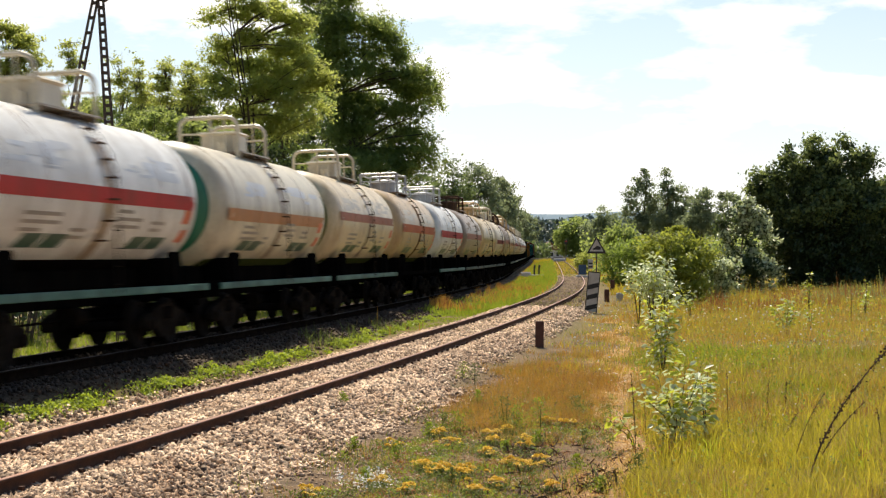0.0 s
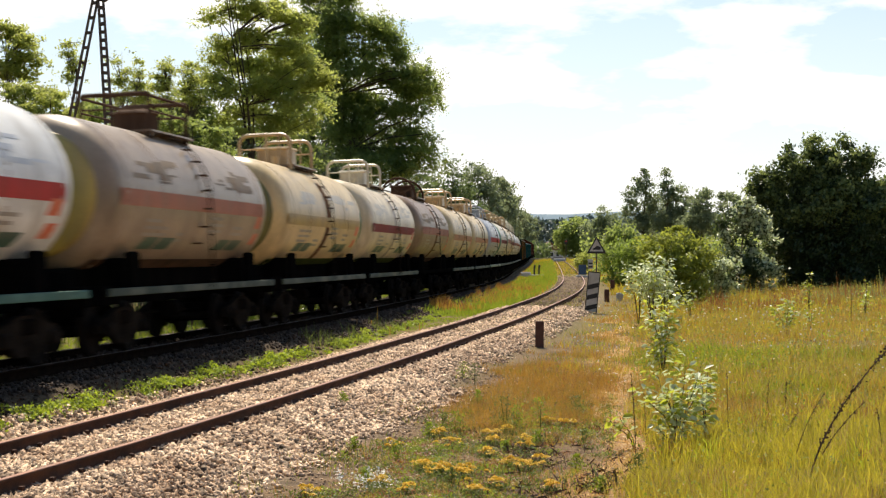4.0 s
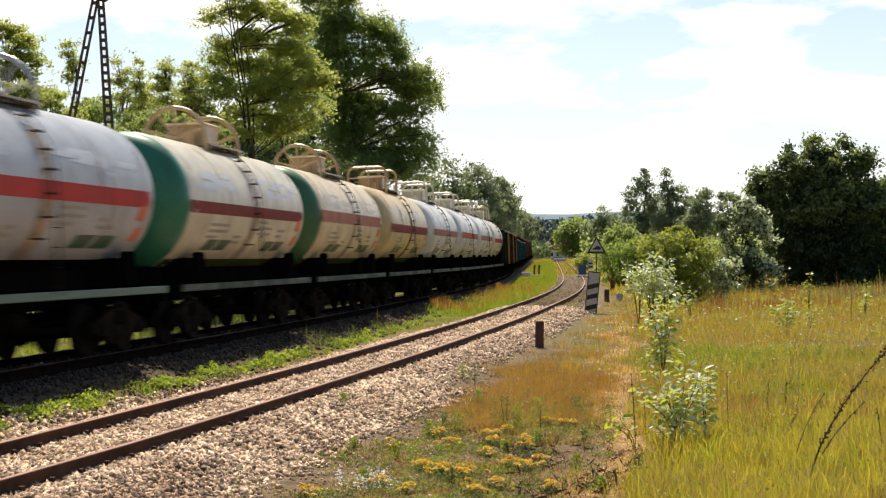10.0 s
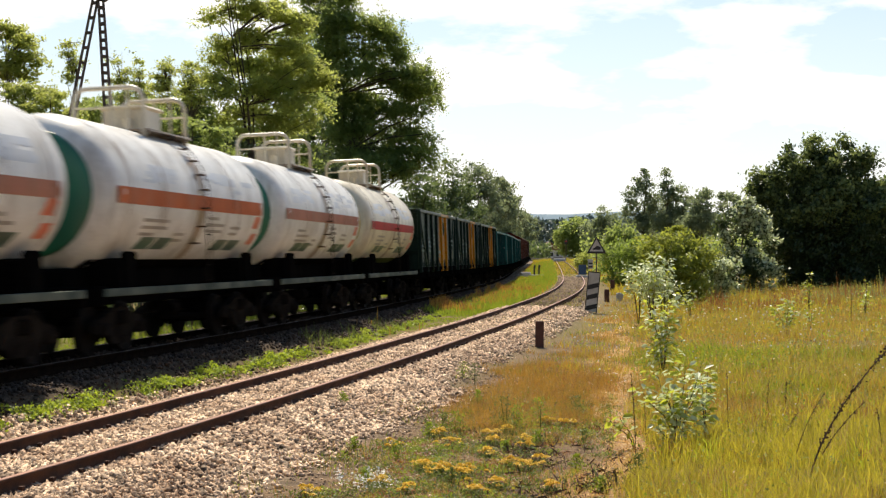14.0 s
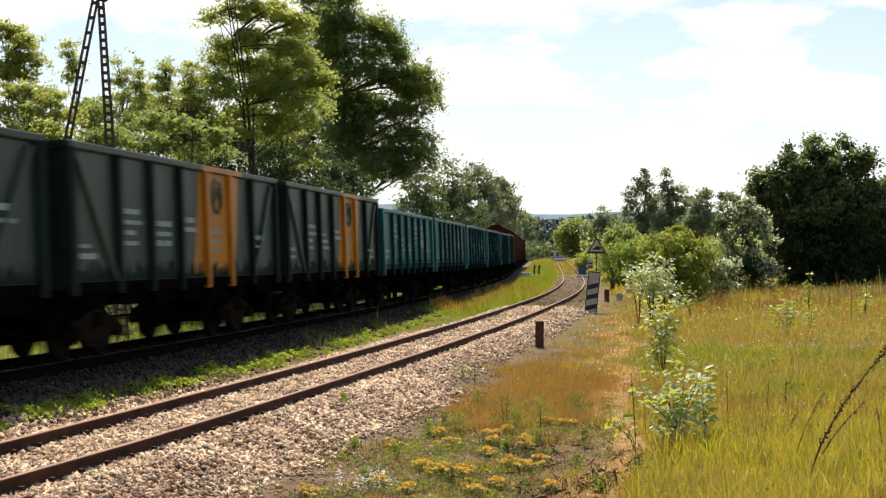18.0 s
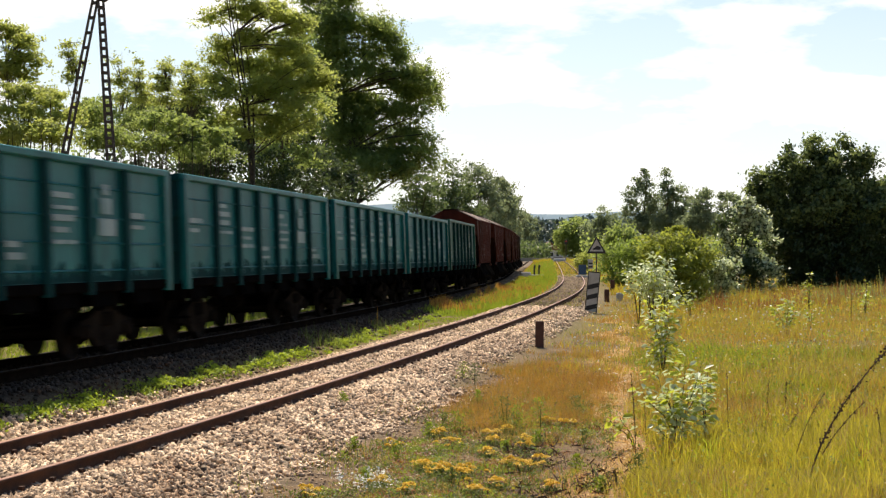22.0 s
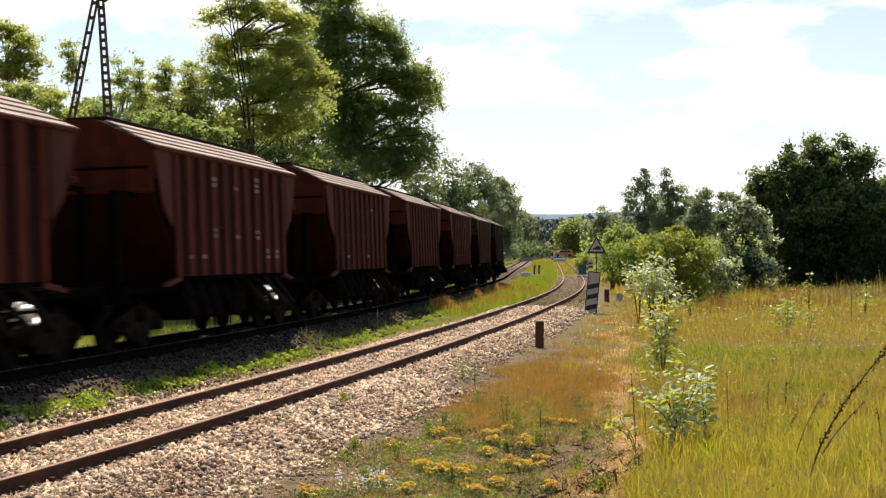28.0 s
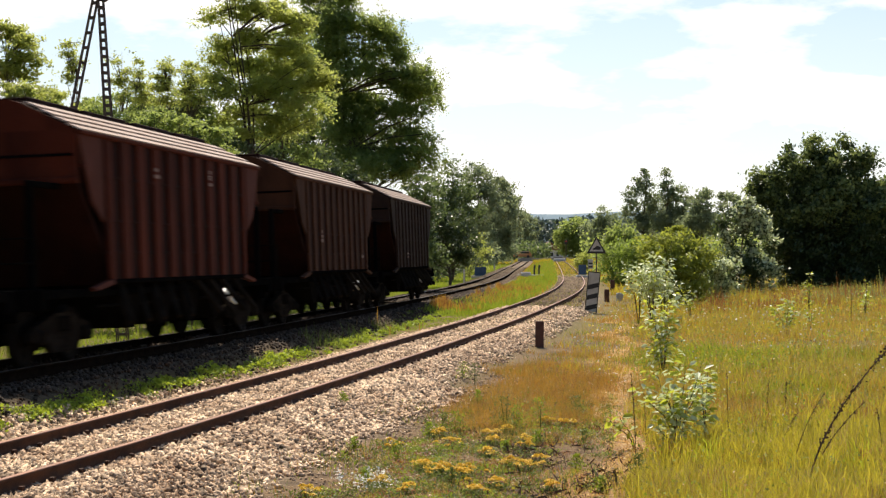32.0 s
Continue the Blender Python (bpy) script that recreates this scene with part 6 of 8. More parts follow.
def meadow():
    """Right of the trodden path the meadow, left of it thin dry growth up to the ballast."""
    rng = np.random.default_rng(21)

    def field(n, y0, y1, q0, q1, near=0.0, mask=None, d0=0.0):
        """Places between two lines of sight q = x / y, clear of the ballast by d0."""
        t = rng.uniform(0, 1, n) ** (1 + near)
        y = y0 + (y1 - y0) * t
        x = y * rng.uniform(q0, q1, n)
        keep = beside(NEAR, x, y) + 0.5 * wave(x, y, 1.4, 2.0) > d0 + rng.exponential(0.5, n)
        if mask is not None:
            keep &= mask(x, y) > rng.uniform(0, 1, n)
        return x[keep], y[keep]

    def tufts(x, y, k, spread, tall=0.35):
        """Draws places together into tufts, each with a height of its own."""
        own = rng.integers(0, max(1, len(x) // k), len(x))
        s = spread * (0.5 + y[own] / 30)
        return x[own] + rng.normal(0, 1, len(x)) * s, y[own] + rng.normal(0, 1, len(x)) * s, np.exp(rng.normal(0, tall, len(x)))[own]
    blot = lambda x, y, cx, cy, rx, ry: 1.1 - ((x - cx) / rx) ** 2 - ((y - cy) / ry) ** 2
    lush = lambda x, y: smooth(np.maximum(np.maximum(blot(x, y, 6.0, 26.3, 1.1, 2.2), blot(x, y, 8.7, 33.5, 1.2, 3.0)) - 0.3, 1.1 - ((x - 5.9 - 0.12 * (y - 34)) / 1.9) ** 2 - ((y - 34.5) / 5.0) ** 2) + 0.4 * wave(x, y, 1.2), 0.0, 0.8)
    green = lambda x, y: np.maximum(lush(x, y), smooth(wave(x, y, 0.42, 3.0) + 0.5 * wave(x, y, 1.1, 1.0), -0.1, 0.5))
    rusty = lambda x, y: smooth(wave(x, y, 0.5, 7.0) + 0.4 * wave(x, y, 1.3, 4.0), -0.25, 0.5) * (1 - 0.85 * lush(x, y))
    fresh = lambda x, y: 1 - 0.75 * smooth(y + 3 * wave(x, y, 0.4), 19, 27)
    pq, far = 0.1235, 0.31
    bend = lambda y: 0.011 * np.sin(0.62 * y + 0.9) + 0.006 * np.sin(1.7 * y)
    for name, label, mat, n, y0, y1, near, h, lean, mask in (
            ("meadow_grass", "long yellow-green meadow grass in the sun", "blade_yellow", 50000, 12.6, 27, 0.55, 0.25, 0.7, lambda x, y: (0.2 + 0.8 * fresh(x, y)) * (1 - 0.6 * rusty(x, y))),
            ("meadow_grass", "fresh green meadow grass", "blade_green", 56000, 12.6, 32, 0.35, 0.22, 0.75, lambda x, y: 0.22 + 0.78 * green(x, y)),
            ("meadow_grass", "lush bright green grass patch", "weed", 62000, 23, 43, 0.0, 0.20, 0.8, lush),
            ("dry_grass", "thin straw-coloured grass stems", "blade_straw", 15000, 12.6, 34, 0.1, 0.29, 0.6, lambda x, y: 0.3 + 0.7 * rusty(x, y)),
            ("dry_grass", "rust-tinged dry grass and dock stems", "blade_rust", 46000, 13, 34, 0.0, 0.20, 0.7, lambda x, y: rusty(x, y) * (0.55 + 0.45 * smooth(y, 16, 22))),
            ("low_grass", "low dark green undergrowth in the meadow", "herb", 60000, 12.6, 36, 0.3, 0.13, 1.1, lambda x, y: 0.35 + 0.65 * green(x + 3, y)),
            ("meadow_grass", "yellow-green meadow grass further off", "blade_yellow", 46000, 26, 66, 0.2, 0.29, 0.6, lambda x, y: 0.3 + 0.5 * green(x, y)),
            ("meadow_grass", "green meadow grass further off", "blade_green", 34000, 26, 84, 0.3, 0.25, 0.65, lambda x, y: 0.12 + 0.88 * green(x, y)),
            ("dry_grass", "rust-coloured dry grass further off", "blade_rust", 44000, 28, 86, 0.0, 0.27, 0.55, lambda x, y: 0.2 + 0.8 * rusty(x, y)),
            ("low_grass", "dark undergrowth further off in the meadow", "herb", 26000, 28, 80, 0.2, 0.18, 0.9, lambda x, y: 0.2 + 0.6 * green(x, y)),
            ("dry_grass", "straw-coloured dry grass", "blade_straw", 20000, 28, 90, 0.0, 0.31, 0.5, lambda x, y: 0.35 + 0.65 * rusty(x, y)),
            ("meadow_grass", "distant yellow-green meadow grass", "blade_yellow", 20000, 58, 90, 0.0, 0.38, 0.4, None)):
        x, y = field(n, y0, y1, pq, far, near, mask, 2.4)
        x, y, hf = tufts(x, y, 12, 0.13)
        k = x > y * (pq + bend(y)) - 0.16 + 0.28 * wave(x * 0, y, 1.1, 1.0) + 0.16 * wave(x * 0, y, 4.7, 3.0) + rng.exponential(0.26, len(x))
        hf = hf * (0.62 + 0.6 * smooth(wave(x, y, 0.8, 5.0) + 0.5 * wave(x, y, 2.3, 2.0), -0.7, 0.8))
        blades(name, label, x[k], y[k], (h * hf)[k], 0.0013 + 0.00034 * y[k], mat, lean + 0.35 * smooth(rng.uniform(0, 1, k.sum()), 0.4, 1.0), rng, y0 > 24)
    # broad bright blades in loose tussocks close by
    for mat, n, h, w, label in (("blade_yellow", 20000, 0.30, 0.013, "broad sunlit yellow-green grass blades in tussocks"), ("blade_lime", 5500, 0.27, 0.013, "fresh lime-green grass blades in tussocks"), ("blade_straw", 2600, 0.34, 0.008, "bleached straw stems among the tussocks"), ("dock_red", 7000, 0.26, 0.010, "red-brown withered blades among the tussocks")):
        x, y = field(n, 12.6, 23, 0.15, far, 0.5, lambda x, y: smooth(wave(x, y, 1.0, 4.0) + 0.6 * wave(x, y, 2.6, h * 20), -0.1, 0.6), 2.4)
        x, y, hf = tufts(x, y, 26, 0.09, 0.3)
        blades("tussock_grass", label, x, y, h * hf, w, mat, 0.7, rng)
    for mat, n, y0, h, label in (("dock_red", 9000, 58, 0.50, "red-brown dock stems at the far edge of the meadow"), ("leaf_silver", 5000, 62, 0.46, "grey-green thistle stems at the far edge of the meadow")):
        x, y = field(n, y0, 86, 0.17 if mat == "dock_red" else 0.24, far, 0.0, lambda x, y: smooth(wave(x, y, 0.35, 6.0), -0.4, 0.3), 3)
        x, y, hf = tufts(x, y, 10, 0.12)
        blades("dock", label, x, y, h * hf, 0.03, mat, 0.3, rng, True)
    # loose seed heads over the grass
    for label, mat, n, y0, y1, h, leaf in (("pale seed heads over the meadow grass", "blade_straw", 5200, 12.8, 50, 0.42, 0.016), ("rust-red seed heads of dock", "blade_rust", 8000, 24, 84, 0.44, 0.02),
                                           ("small pale leaves and flower heads through the meadow", "leaf_silver", 6000, 13, 62, 0.30, 0.022), ("bright green leafy weeds through the meadow", "weed", 8000, 13, 62, 0.24, 0.03),
                                           ("dark withered leaves low in the meadow", "dry_stem", 1500, 13, 40, 0.12, 0.02), ("grey-green thistles at the meadow's edge", "leaf_silver", 5000, 56, 84, 0.55, 0.02)):
        x, y = field(n, y0, y1, pq, far, 0.1, lambda x, y: smooth(wave(x, y, 1.9, n * 0.01 + leaf * 90), -0.2, 0.5), 2.4)
        V, F = leaf_quads(np.stack([x, y, ground_z(x, y) + h * rng.uniform(0.25, 1.1, len(x))], 1), leaf + 0.0011 * y, 0.6, 0.55, rng)
        tagged(new("meadow_weeds", mesh_np("meadow_weeds", V, F, M[mat])), label, "weeds", kind="stuff")
    # the trodden path: flattened straw
    n = 17000
    y = 12.6 + 42 * rng.uniform(0, 1, n) ** 1.3
    x = y * (0.1165 - 0.012 * (1 - smooth(y, 15.5, 20)) + 0.8 * bend(y)) + rng.normal(0, 0.20, n) * (1 + 0.6 * (1 - smooth(y, 16, 20)))
    blades("dry_grass", "trampled orange-brown straw along the path", x, y, 0.07, 0.004 + 0.0004 * y, "blade_rust", 2.2, rng, True)
    k = rng.uniform(0, 1, n) < 0.2
    blades("dry_grass", "trampled pale straw along the path", x[k] + 0.02, y[k], 0.06, 0.004 + 0.0004 * y[k], "blade_straw", 2.4, rng, True)
    for mat, n, name in (("blade_rust", 10000, "straw and rust-brown litter trodden into the path"), ("blade_straw", 2500, "pale straw litter trodden into the path")):
        y = 12.6 + 42 * rng.uniform(0, 1, n) ** 1.3
        x = y * (0.1165 + 0.8 * bend(y)) + rng.normal(0, 0.15, n)
        V, F = leaf_quads(np.stack([x, y, ground_z(x, y) + 0.008 + 0.025 * rng.uniform(0, 1, n)], 1), 0.05 + 0.0012 * y, 5.0, 0.3, rng)
        tagged(new("litter", mesh_np("litter", V, F, M[mat])), name, "litter", kind="stuff")
    # the orange patch beside the ballast, green showing through
    blob = lambda x, y: smooth(1.05 - ((y - 28.5) / 8.5) ** 2 - ((x - 1.75 - (y - 28) * 0.13) / 1.75) ** 2 + 0.75 * wave(x, y, 0.9) + 0.35 * wave(x, y, 2.4, 3.0), 0.0, 0.9)
    for mat, n, h, label in (("blade_rust", 70000, 0.18, "fine orange-brown dry grass patch"), ("blade_straw", 7000, 0.19, "fine straw grass in the orange patch"), ("herb", 14000, 0.14, "low green growth in the orange patch"), ("dock_red", 7000, 0.19, "fine red-brown stems in the orange patch")):
        x, y = field(n, 19, 42, 0.005, 0.114, 0.0, blob, 2.3)
        x, y, hf = tufts(x, y, 18, 0.10, 0.3)
        blades("dry_grass", label, x, y, h * hf, 0.001 + 0.00024 * y, mat, 0.8, rng, True)
    # thin mixed growth from the patch to the distance, left of the path
    for mat, n, h in (("blade_rust", 15000, 0.20), ("blade_green", 7000, 0.17), ("blade_straw", 8000, 0.22), ("herb", 5000, 0.14), ("blade_yellow", 6000, 0.20)):
        x, y = field(n, 32, 92, 0.02, 0.1235, 0.2, lambda x, y: smooth(wave(x, y, 0.8, n * 0.01) + 0.5 * wave(x, y, 2.0, 1.0), -0.5, 0.6), 2.5)
        x, y, hf = tufts(x, y, 9, 0.09)
        blades("verge_grass", "thin mixed dry and green grass beside the ballast", x, y, h * hf, 0.0016 + 0.00047 * y, mat, 0.6, rng, True)
    x, y = field(2600, 22, 60, 0.03, 0.115, 0.0, lambda x, y: smooth(wave(x, y, 1.3, 8.0), 0.0, 0.5), 2.3)
    V, F = leaf_quads(np.stack([x, y, ground_z(x, y) + 0.12 * rng.uniform(0.2, 1.2, len(x))], 1), 0.02 + 0.0011 * y, 0.9, 0.6, rng)
    tagged(new("leafy_weeds", mesh_np("leafy_weeds", V, F, M["weed"])), "small leafy weeds among dry grass", "weeds", kind="stuff")
    # bare ground: litter, twigs, herbs
    x, y = field(3600, 13.2, 30, -0.02, 0.115, 0.2, None, 2.2)
    V, F = leaf_quads(np.stack([x, y, ground_z(x, y) + 0.02 * rng.uniform(0.2, 1.6, len(x))], 1), 0.05, 1.5, 0.22, rng)
    tagged(new("litter", mesh_np("litter", V, F, M["blade_straw"])), "straw and dry litter on the bare ground", "litter", kind="stuff")
    x, y = field(4000, 13.2, 24, 0.0, 0.113, 0.0, lambda x, y: smooth(wave(x, y, 1.2, 9.0) + 0.6 * wave(x, y, 3.1, 2.0), -0.1, 0.6), 2.2)
    V, F = leaf_quads(np.stack([x, y, ground_z(x, y) + 0.05 * rng.uniform(0.1, 1.5, len(x))], 1), 0.06, 0.6, 0.25, rng)
    tagged(new("litter", mesh_np("litter", V, F, M["dry_stem"])), "dark dead twigs and leaves on the bare ground", "litter", kind="stuff")
    n = 900
    which = rng.integers(0, 9, n)
    cx, cy = rng.uniform(0.9, 2.1, 9), rng.uniform(16.5, 21.5, 9)
    x, y = cx[which] + rng.normal(0, 0.2, n), cy[which] + rng.normal(0, 0.5, n)
    V, F = leaf_quads(np.stack([x, y, ground_z(x, y) + 0.09 * rng.uniform(0.05, 1.3, n)], 1), rng.uniform(0.05, 0.17, n), 0.4, 0.13, rng)
    tagged(new("litter", mesh_np("litter", V, F, M["dry_stem"])), "heaps of dark dead stems beside the path", "litter", kind="stuff")
    for mat, n, h, w in (("herb", 8000, 0.08, 0.012), ("weed", 5000, 0.10, 0.012), ("herb", 2200, 0.20, 0.010), ("blade_rust", 7000, 0.13, 0.007)):
        x, y = field(n, 13.2, 27, -0.14, 0.113, 0.0, lambda x, y: smooth(wave(x, y, 1.5, 5.0) + 0.6 * wave(x, y, 3.3, n * 0.1), -0.35, 0.6), 1.8)
        blades("herbs", "low green herbs on the bare ground", x, y, h, w, mat, 0.9, rng)
    # low leafy mats and dry brown stems over the bare ground, thinner on the dark soil beside the path
    for mat, label, clumps, per, size, h in (("herb", "low olive-green mats of herbs on the bare ground", 260, 70, 0.030, 0.08), ("weed", "small bright green leafy weeds on the bare ground", 120, 60, 0.034, 0.09),
                                             ("blade_green", "yellowish creeping herbs on the bare ground", 170, 60, 0.028, 0.06), ("dock_red", "withered red-brown herbs on the bare ground", 210, 50, 0.028, 0.06), ("blade_straw", "dry straw-coloured herbs on the bare ground", 150, 50, 0.028, 0.06)):
        x, y = field(clumps * 3, 15.2, 27, -0.09, 0.112, 0.1, lambda x, y: 1 - 0.75 * smooth(x - 0.75 - 0.10 * (y - 17), 0.0, 0.4) * (1 - smooth(y, 20, 22)), 2.75)
        x, y = x[:clumps], y[:clumps]
        own = np.repeat(np.arange(len(x)), per)
        r = rng.uniform(0.06, 0.20, len(x))[own]
        o = rng.normal(0, 0.6, (len(own), 2)) * r[:, None] * (1.0, 1.4)
        z = h * rng.uniform(0.5, 1.6, len(x))[own] * rng.uniform(0.1, 1.0, len(own)) * np.exp(-(o ** 2).sum(1) / (1.5 * r * r))
        gx, gy = x[own] + o[:, 0], y[own] + o[:, 1]
        V, F = leaf_quads(np.stack([gx, gy, ground_z(gx, gy) + 0.01 + z], 1), size, 0.9, 0.5, rng)
        tagged(new("ground_herbs", mesh_np("ground_herbs", V, F, M[mat])), label, "herbs", kind="stuff")
    # far meadow
    x, y = scatter(16000, 8, 130, 84, 260, rng, 0.5)
    k = beside(NEAR, x, y) > 3
    blades("meadow_grass", "distant dry meadow grass", x[k], y[k], 0.5, 0.09, "blade_yellow", 0.4, rng, True)


def verge():
    rng = np.random.default_rng(22)
    # a narrow green strip between the two beds, widening further along
    strip = lambda y: np.interp(y, (14, 21, 27, 34, 41, 48, 60), (-2.2, -2.34, -2.60, -2.80, -3.08, -3.35, -3.75))
    n = 42000
    y = 14 + 110 * rng.uniform(0, 1, n) ** 1.5
    tn, tf = np.interp(y, NEAR[1][600:], NEAR[0][600:]), np.interp(y, FAR[1][600:], FAR[0][600:])
    wide = smooth(y, 44, 60)
    lo, hi = (tn + strip(y) - 0.16) * (1 - wide) + (tf + 1.7) * wide, (tn + strip(y) + 0.18) * (1 - wide) + (tn - 1.8) * wide
    x = lo + (hi - lo) * rng.uniform(0, 1, n)
    k = (hi > lo) & (smooth(wave(x * 0.4, y, 1.6, 1.0), -0.75, 0.0) > rng.uniform(0, 1, n)) & (rng.uniform(0, 1, n) < 0.35 + 0.65 * wide)
    blades("verge_grass", "bright green weeds between the tracks", x[k], y[k], 0.06 + 0.03 * wide[k], 0.018 + 0.0005 * y[k], "weed", 0.9, rng, True)
    y = 40 + 66 * rng.uniform(0, 1, 9000)
    tn, tf = np.interp(y, NEAR[1][600:], NEAR[0][600:]), np.interp(y, FAR[1][600:], FAR[0][600:])
    x = tf + 1.8 + rng.uniform(0, 1, 9000) ** 3.0 * (tn - tf - 4.2)
    k = smooth(wave(x, y, 0.35, 4.0), 0.1, 0.55) > rng.uniform(0, 1, 9000)
    k &= rng.uniform(0, 1, 9000) < smooth(y, 45, 70)
    blades("dry_grass", "orange dry grass between the tracks", x[k], y[k], 0.42, 0.028, "blade_rust", 0.6, rng)
    blades("dry_grass", "red-brown dock between the tracks", x[k][::3] + 0.1, y[k][::3], 0.46, 0.026, "dock_red", 0.5, rng)
    # further along, between the tracks and beside the sidings
    for n, y0, y1, side, mat, w in ((9000, 120, 330, 0, "weed", 0.10), (5000, 76, 330, 0, "blade_rust", 0.06), (7000, 60, 160, 0, "weed", 0.05), (9000, 88, 330, 1, "blade_yellow", 0.09), (6000, 88, 330, 1, "blade_rust", 0.08), (9000, 110, 330, 2, "weed", 0.10)):
        y = y0 + (y1 - y0) * rng.uniform(0, 1, n) ** 1.4
        tn, tf = np.interp(y, NEAR[1][600:], NEAR[0][600:]), np.interp(y, FAR[1][600:], FAR[0][600:])
        f = rng.uniform(0, 1, n)
        x = (tf + 1.9 + (tn - tf - 3.2) * (f * f if mat == "blade_rust" else f), tn + 2.4 + 9 * f, tf - 2.3 - 6 * f)[side]
        blades("verge_grass", "rough grass along the tracks in the distance", x, y, 0.28, w, mat, 0.6, rng, True)
    # beyond the far track
    n = 36000
    y = 18 + 110 * rng.uniform(0, 1, n) ** 1.3
    tf = np.interp(y, FAR[1][600:], FAR[0][600:])
    x = tf - 2.5 - rng.uniform(0, 1, n) ** 1.3 * 9
    blades("verge_grass", "sunlit green grass beyond the far track", x, y, 0.32, 0.03, "weed", 0.6, rng, True)
    n = 26000
    y = 14 + 60 * rng.uniform(0, 1, n) ** 1.4
    tn, tf = np.interp(y, NEAR[1][600:], NEAR[0][600:]), np.interp(y, FAR[1][600:], FAR[0][600:])
    x = np.where(rng.uniform(0, 1, n) < 0.45, tn + strip(y) + rng.normal(0, 0.10, n), tf - 2.6 - rng.uniform(0, 3, n))
    k = smooth(wave(x * 0.3, y, 2.2, 6.0), -0.3, 0.3) > rng.uniform(0, 1, n)
    x, y = x[k], y[k]
    V, F = leaf_quads(np.stack([x, y, ground_z(x, y) + np.where(x < np.interp(y, FAR[1][600:], FAR[0][600:]), 0.18, 0.09) * rng.uniform(0.1, 1.2, len(x))], 1), 0.045 + 0.0006 * y, 0.9, 0.6, rng)
    tagged(new("leafy_weeds", mesh_np("leafy_weeds", V, F, M["weed"])), "bright leafy weeds along the ballast", "weeds", kind="stuff")
    # lush leafy clumps along the edge of the near ballast
    P, size = [], []
    for k in range(150):
        cy = 15.5 + 60 * rng.uniform(0, 1) ** 1.4
        cx = float(np.interp(cy, NEAR[1][600:], NEAR[0][600:])) + float(strip(cy)) + rng.normal(0, 0.09)
        r, h = rng.uniform(0.08, 0.20), rng.uniform(0.06, 0.17)
        w = rng.normal(size=(90, 3)) * (r * 0.6, r * 0.9, 0)
        w[:, 2] = h * rng.uniform(0.1, 1.0, 90) * np.exp(-(w[:, 0] ** 2 + w[:, 1] ** 2) / (2 * r * r))
        P.append(w + (cx, cy, gz(cx, cy)))
        size.append(np.full(90, 0.035 + 0.0009 * cy))
    V, F = leaf_quads(np.concatenate(P), np.concatenate(size), 1.0, 0.6, rng)
    tagged(new("leafy_weeds", mesh_np("leafy_weeds", V, F, M["clover"])), "lush yellow-green leafy clumps along the ballast", "weeds", kind="stuff")
    # tufts in the near track
    y = rng.uniform(24, 60, 1600)
    x = np.interp(y, NEAR[1][600:], NEAR[0][600:]) + rng.normal(0, 0.25, 1600)
    k = smooth(wave(x * 0, y, 0.8, 2.0), 0.1, 0.5) > rng.uniform(0, 1, 1600)
    blades("track_weeds", "pale green weeds growing between the rails", x[k], y[k], 0.10, 0.02, "herb", 0.9, rng)
    for mat, n in (("herb", 9000), ("blade_rust", 6000), ("weed", 8000), ("blade_yellow", 12000), ("blade_straw", 4000)):
        y = 44 + 110 * rng.uniform(0, 1, n) ** 1.2
        x = np.interp(y, NEAR[1][600:], NEAR[0][600:]) + rng.uniform(-1.3, 1.5, n)
        k = smooth(wave(x, y, 0.9, n * 0.01), -0.4, 0.4) > rng.uniform(0, 1, n)
        blades("track_weeds", "thin low weeds in the track bed", x[k], y[k], 0.09, 0.03, mat, 0.9, rng, True)
    for mat, n in (("blade_yellow", 6000), ("herb", 4000), ("blade_rust", 3000)):
        y = 140 + 195 * rng.uniform(0, 1, n)
        x = np.interp(y, NEAR[1][600:], NEAR[0][600:]) + rng.uniform(-1.6, 2.2, n)
        blades("track_weeds", "low weeds in the distant track bed", x, y, 0.16, 0.09, mat, 0.9, rng, True)
    # darker ragged weeds at the foot of the ballast
    for cx, cy in ((-3.32, 39.4), (-3.05, 40.6), (-2.55, 43.5), (-2.0, 48.0)):
        x, y = rng.normal(cx, 0.16, 60), rng.normal(cy, 0.5, 60)
        blades("weed_clump", "grey-green ragged weeds between the tracks", x, y, 0.36, 0.018, "herb", 0.8, rng)


meadow()
verge()


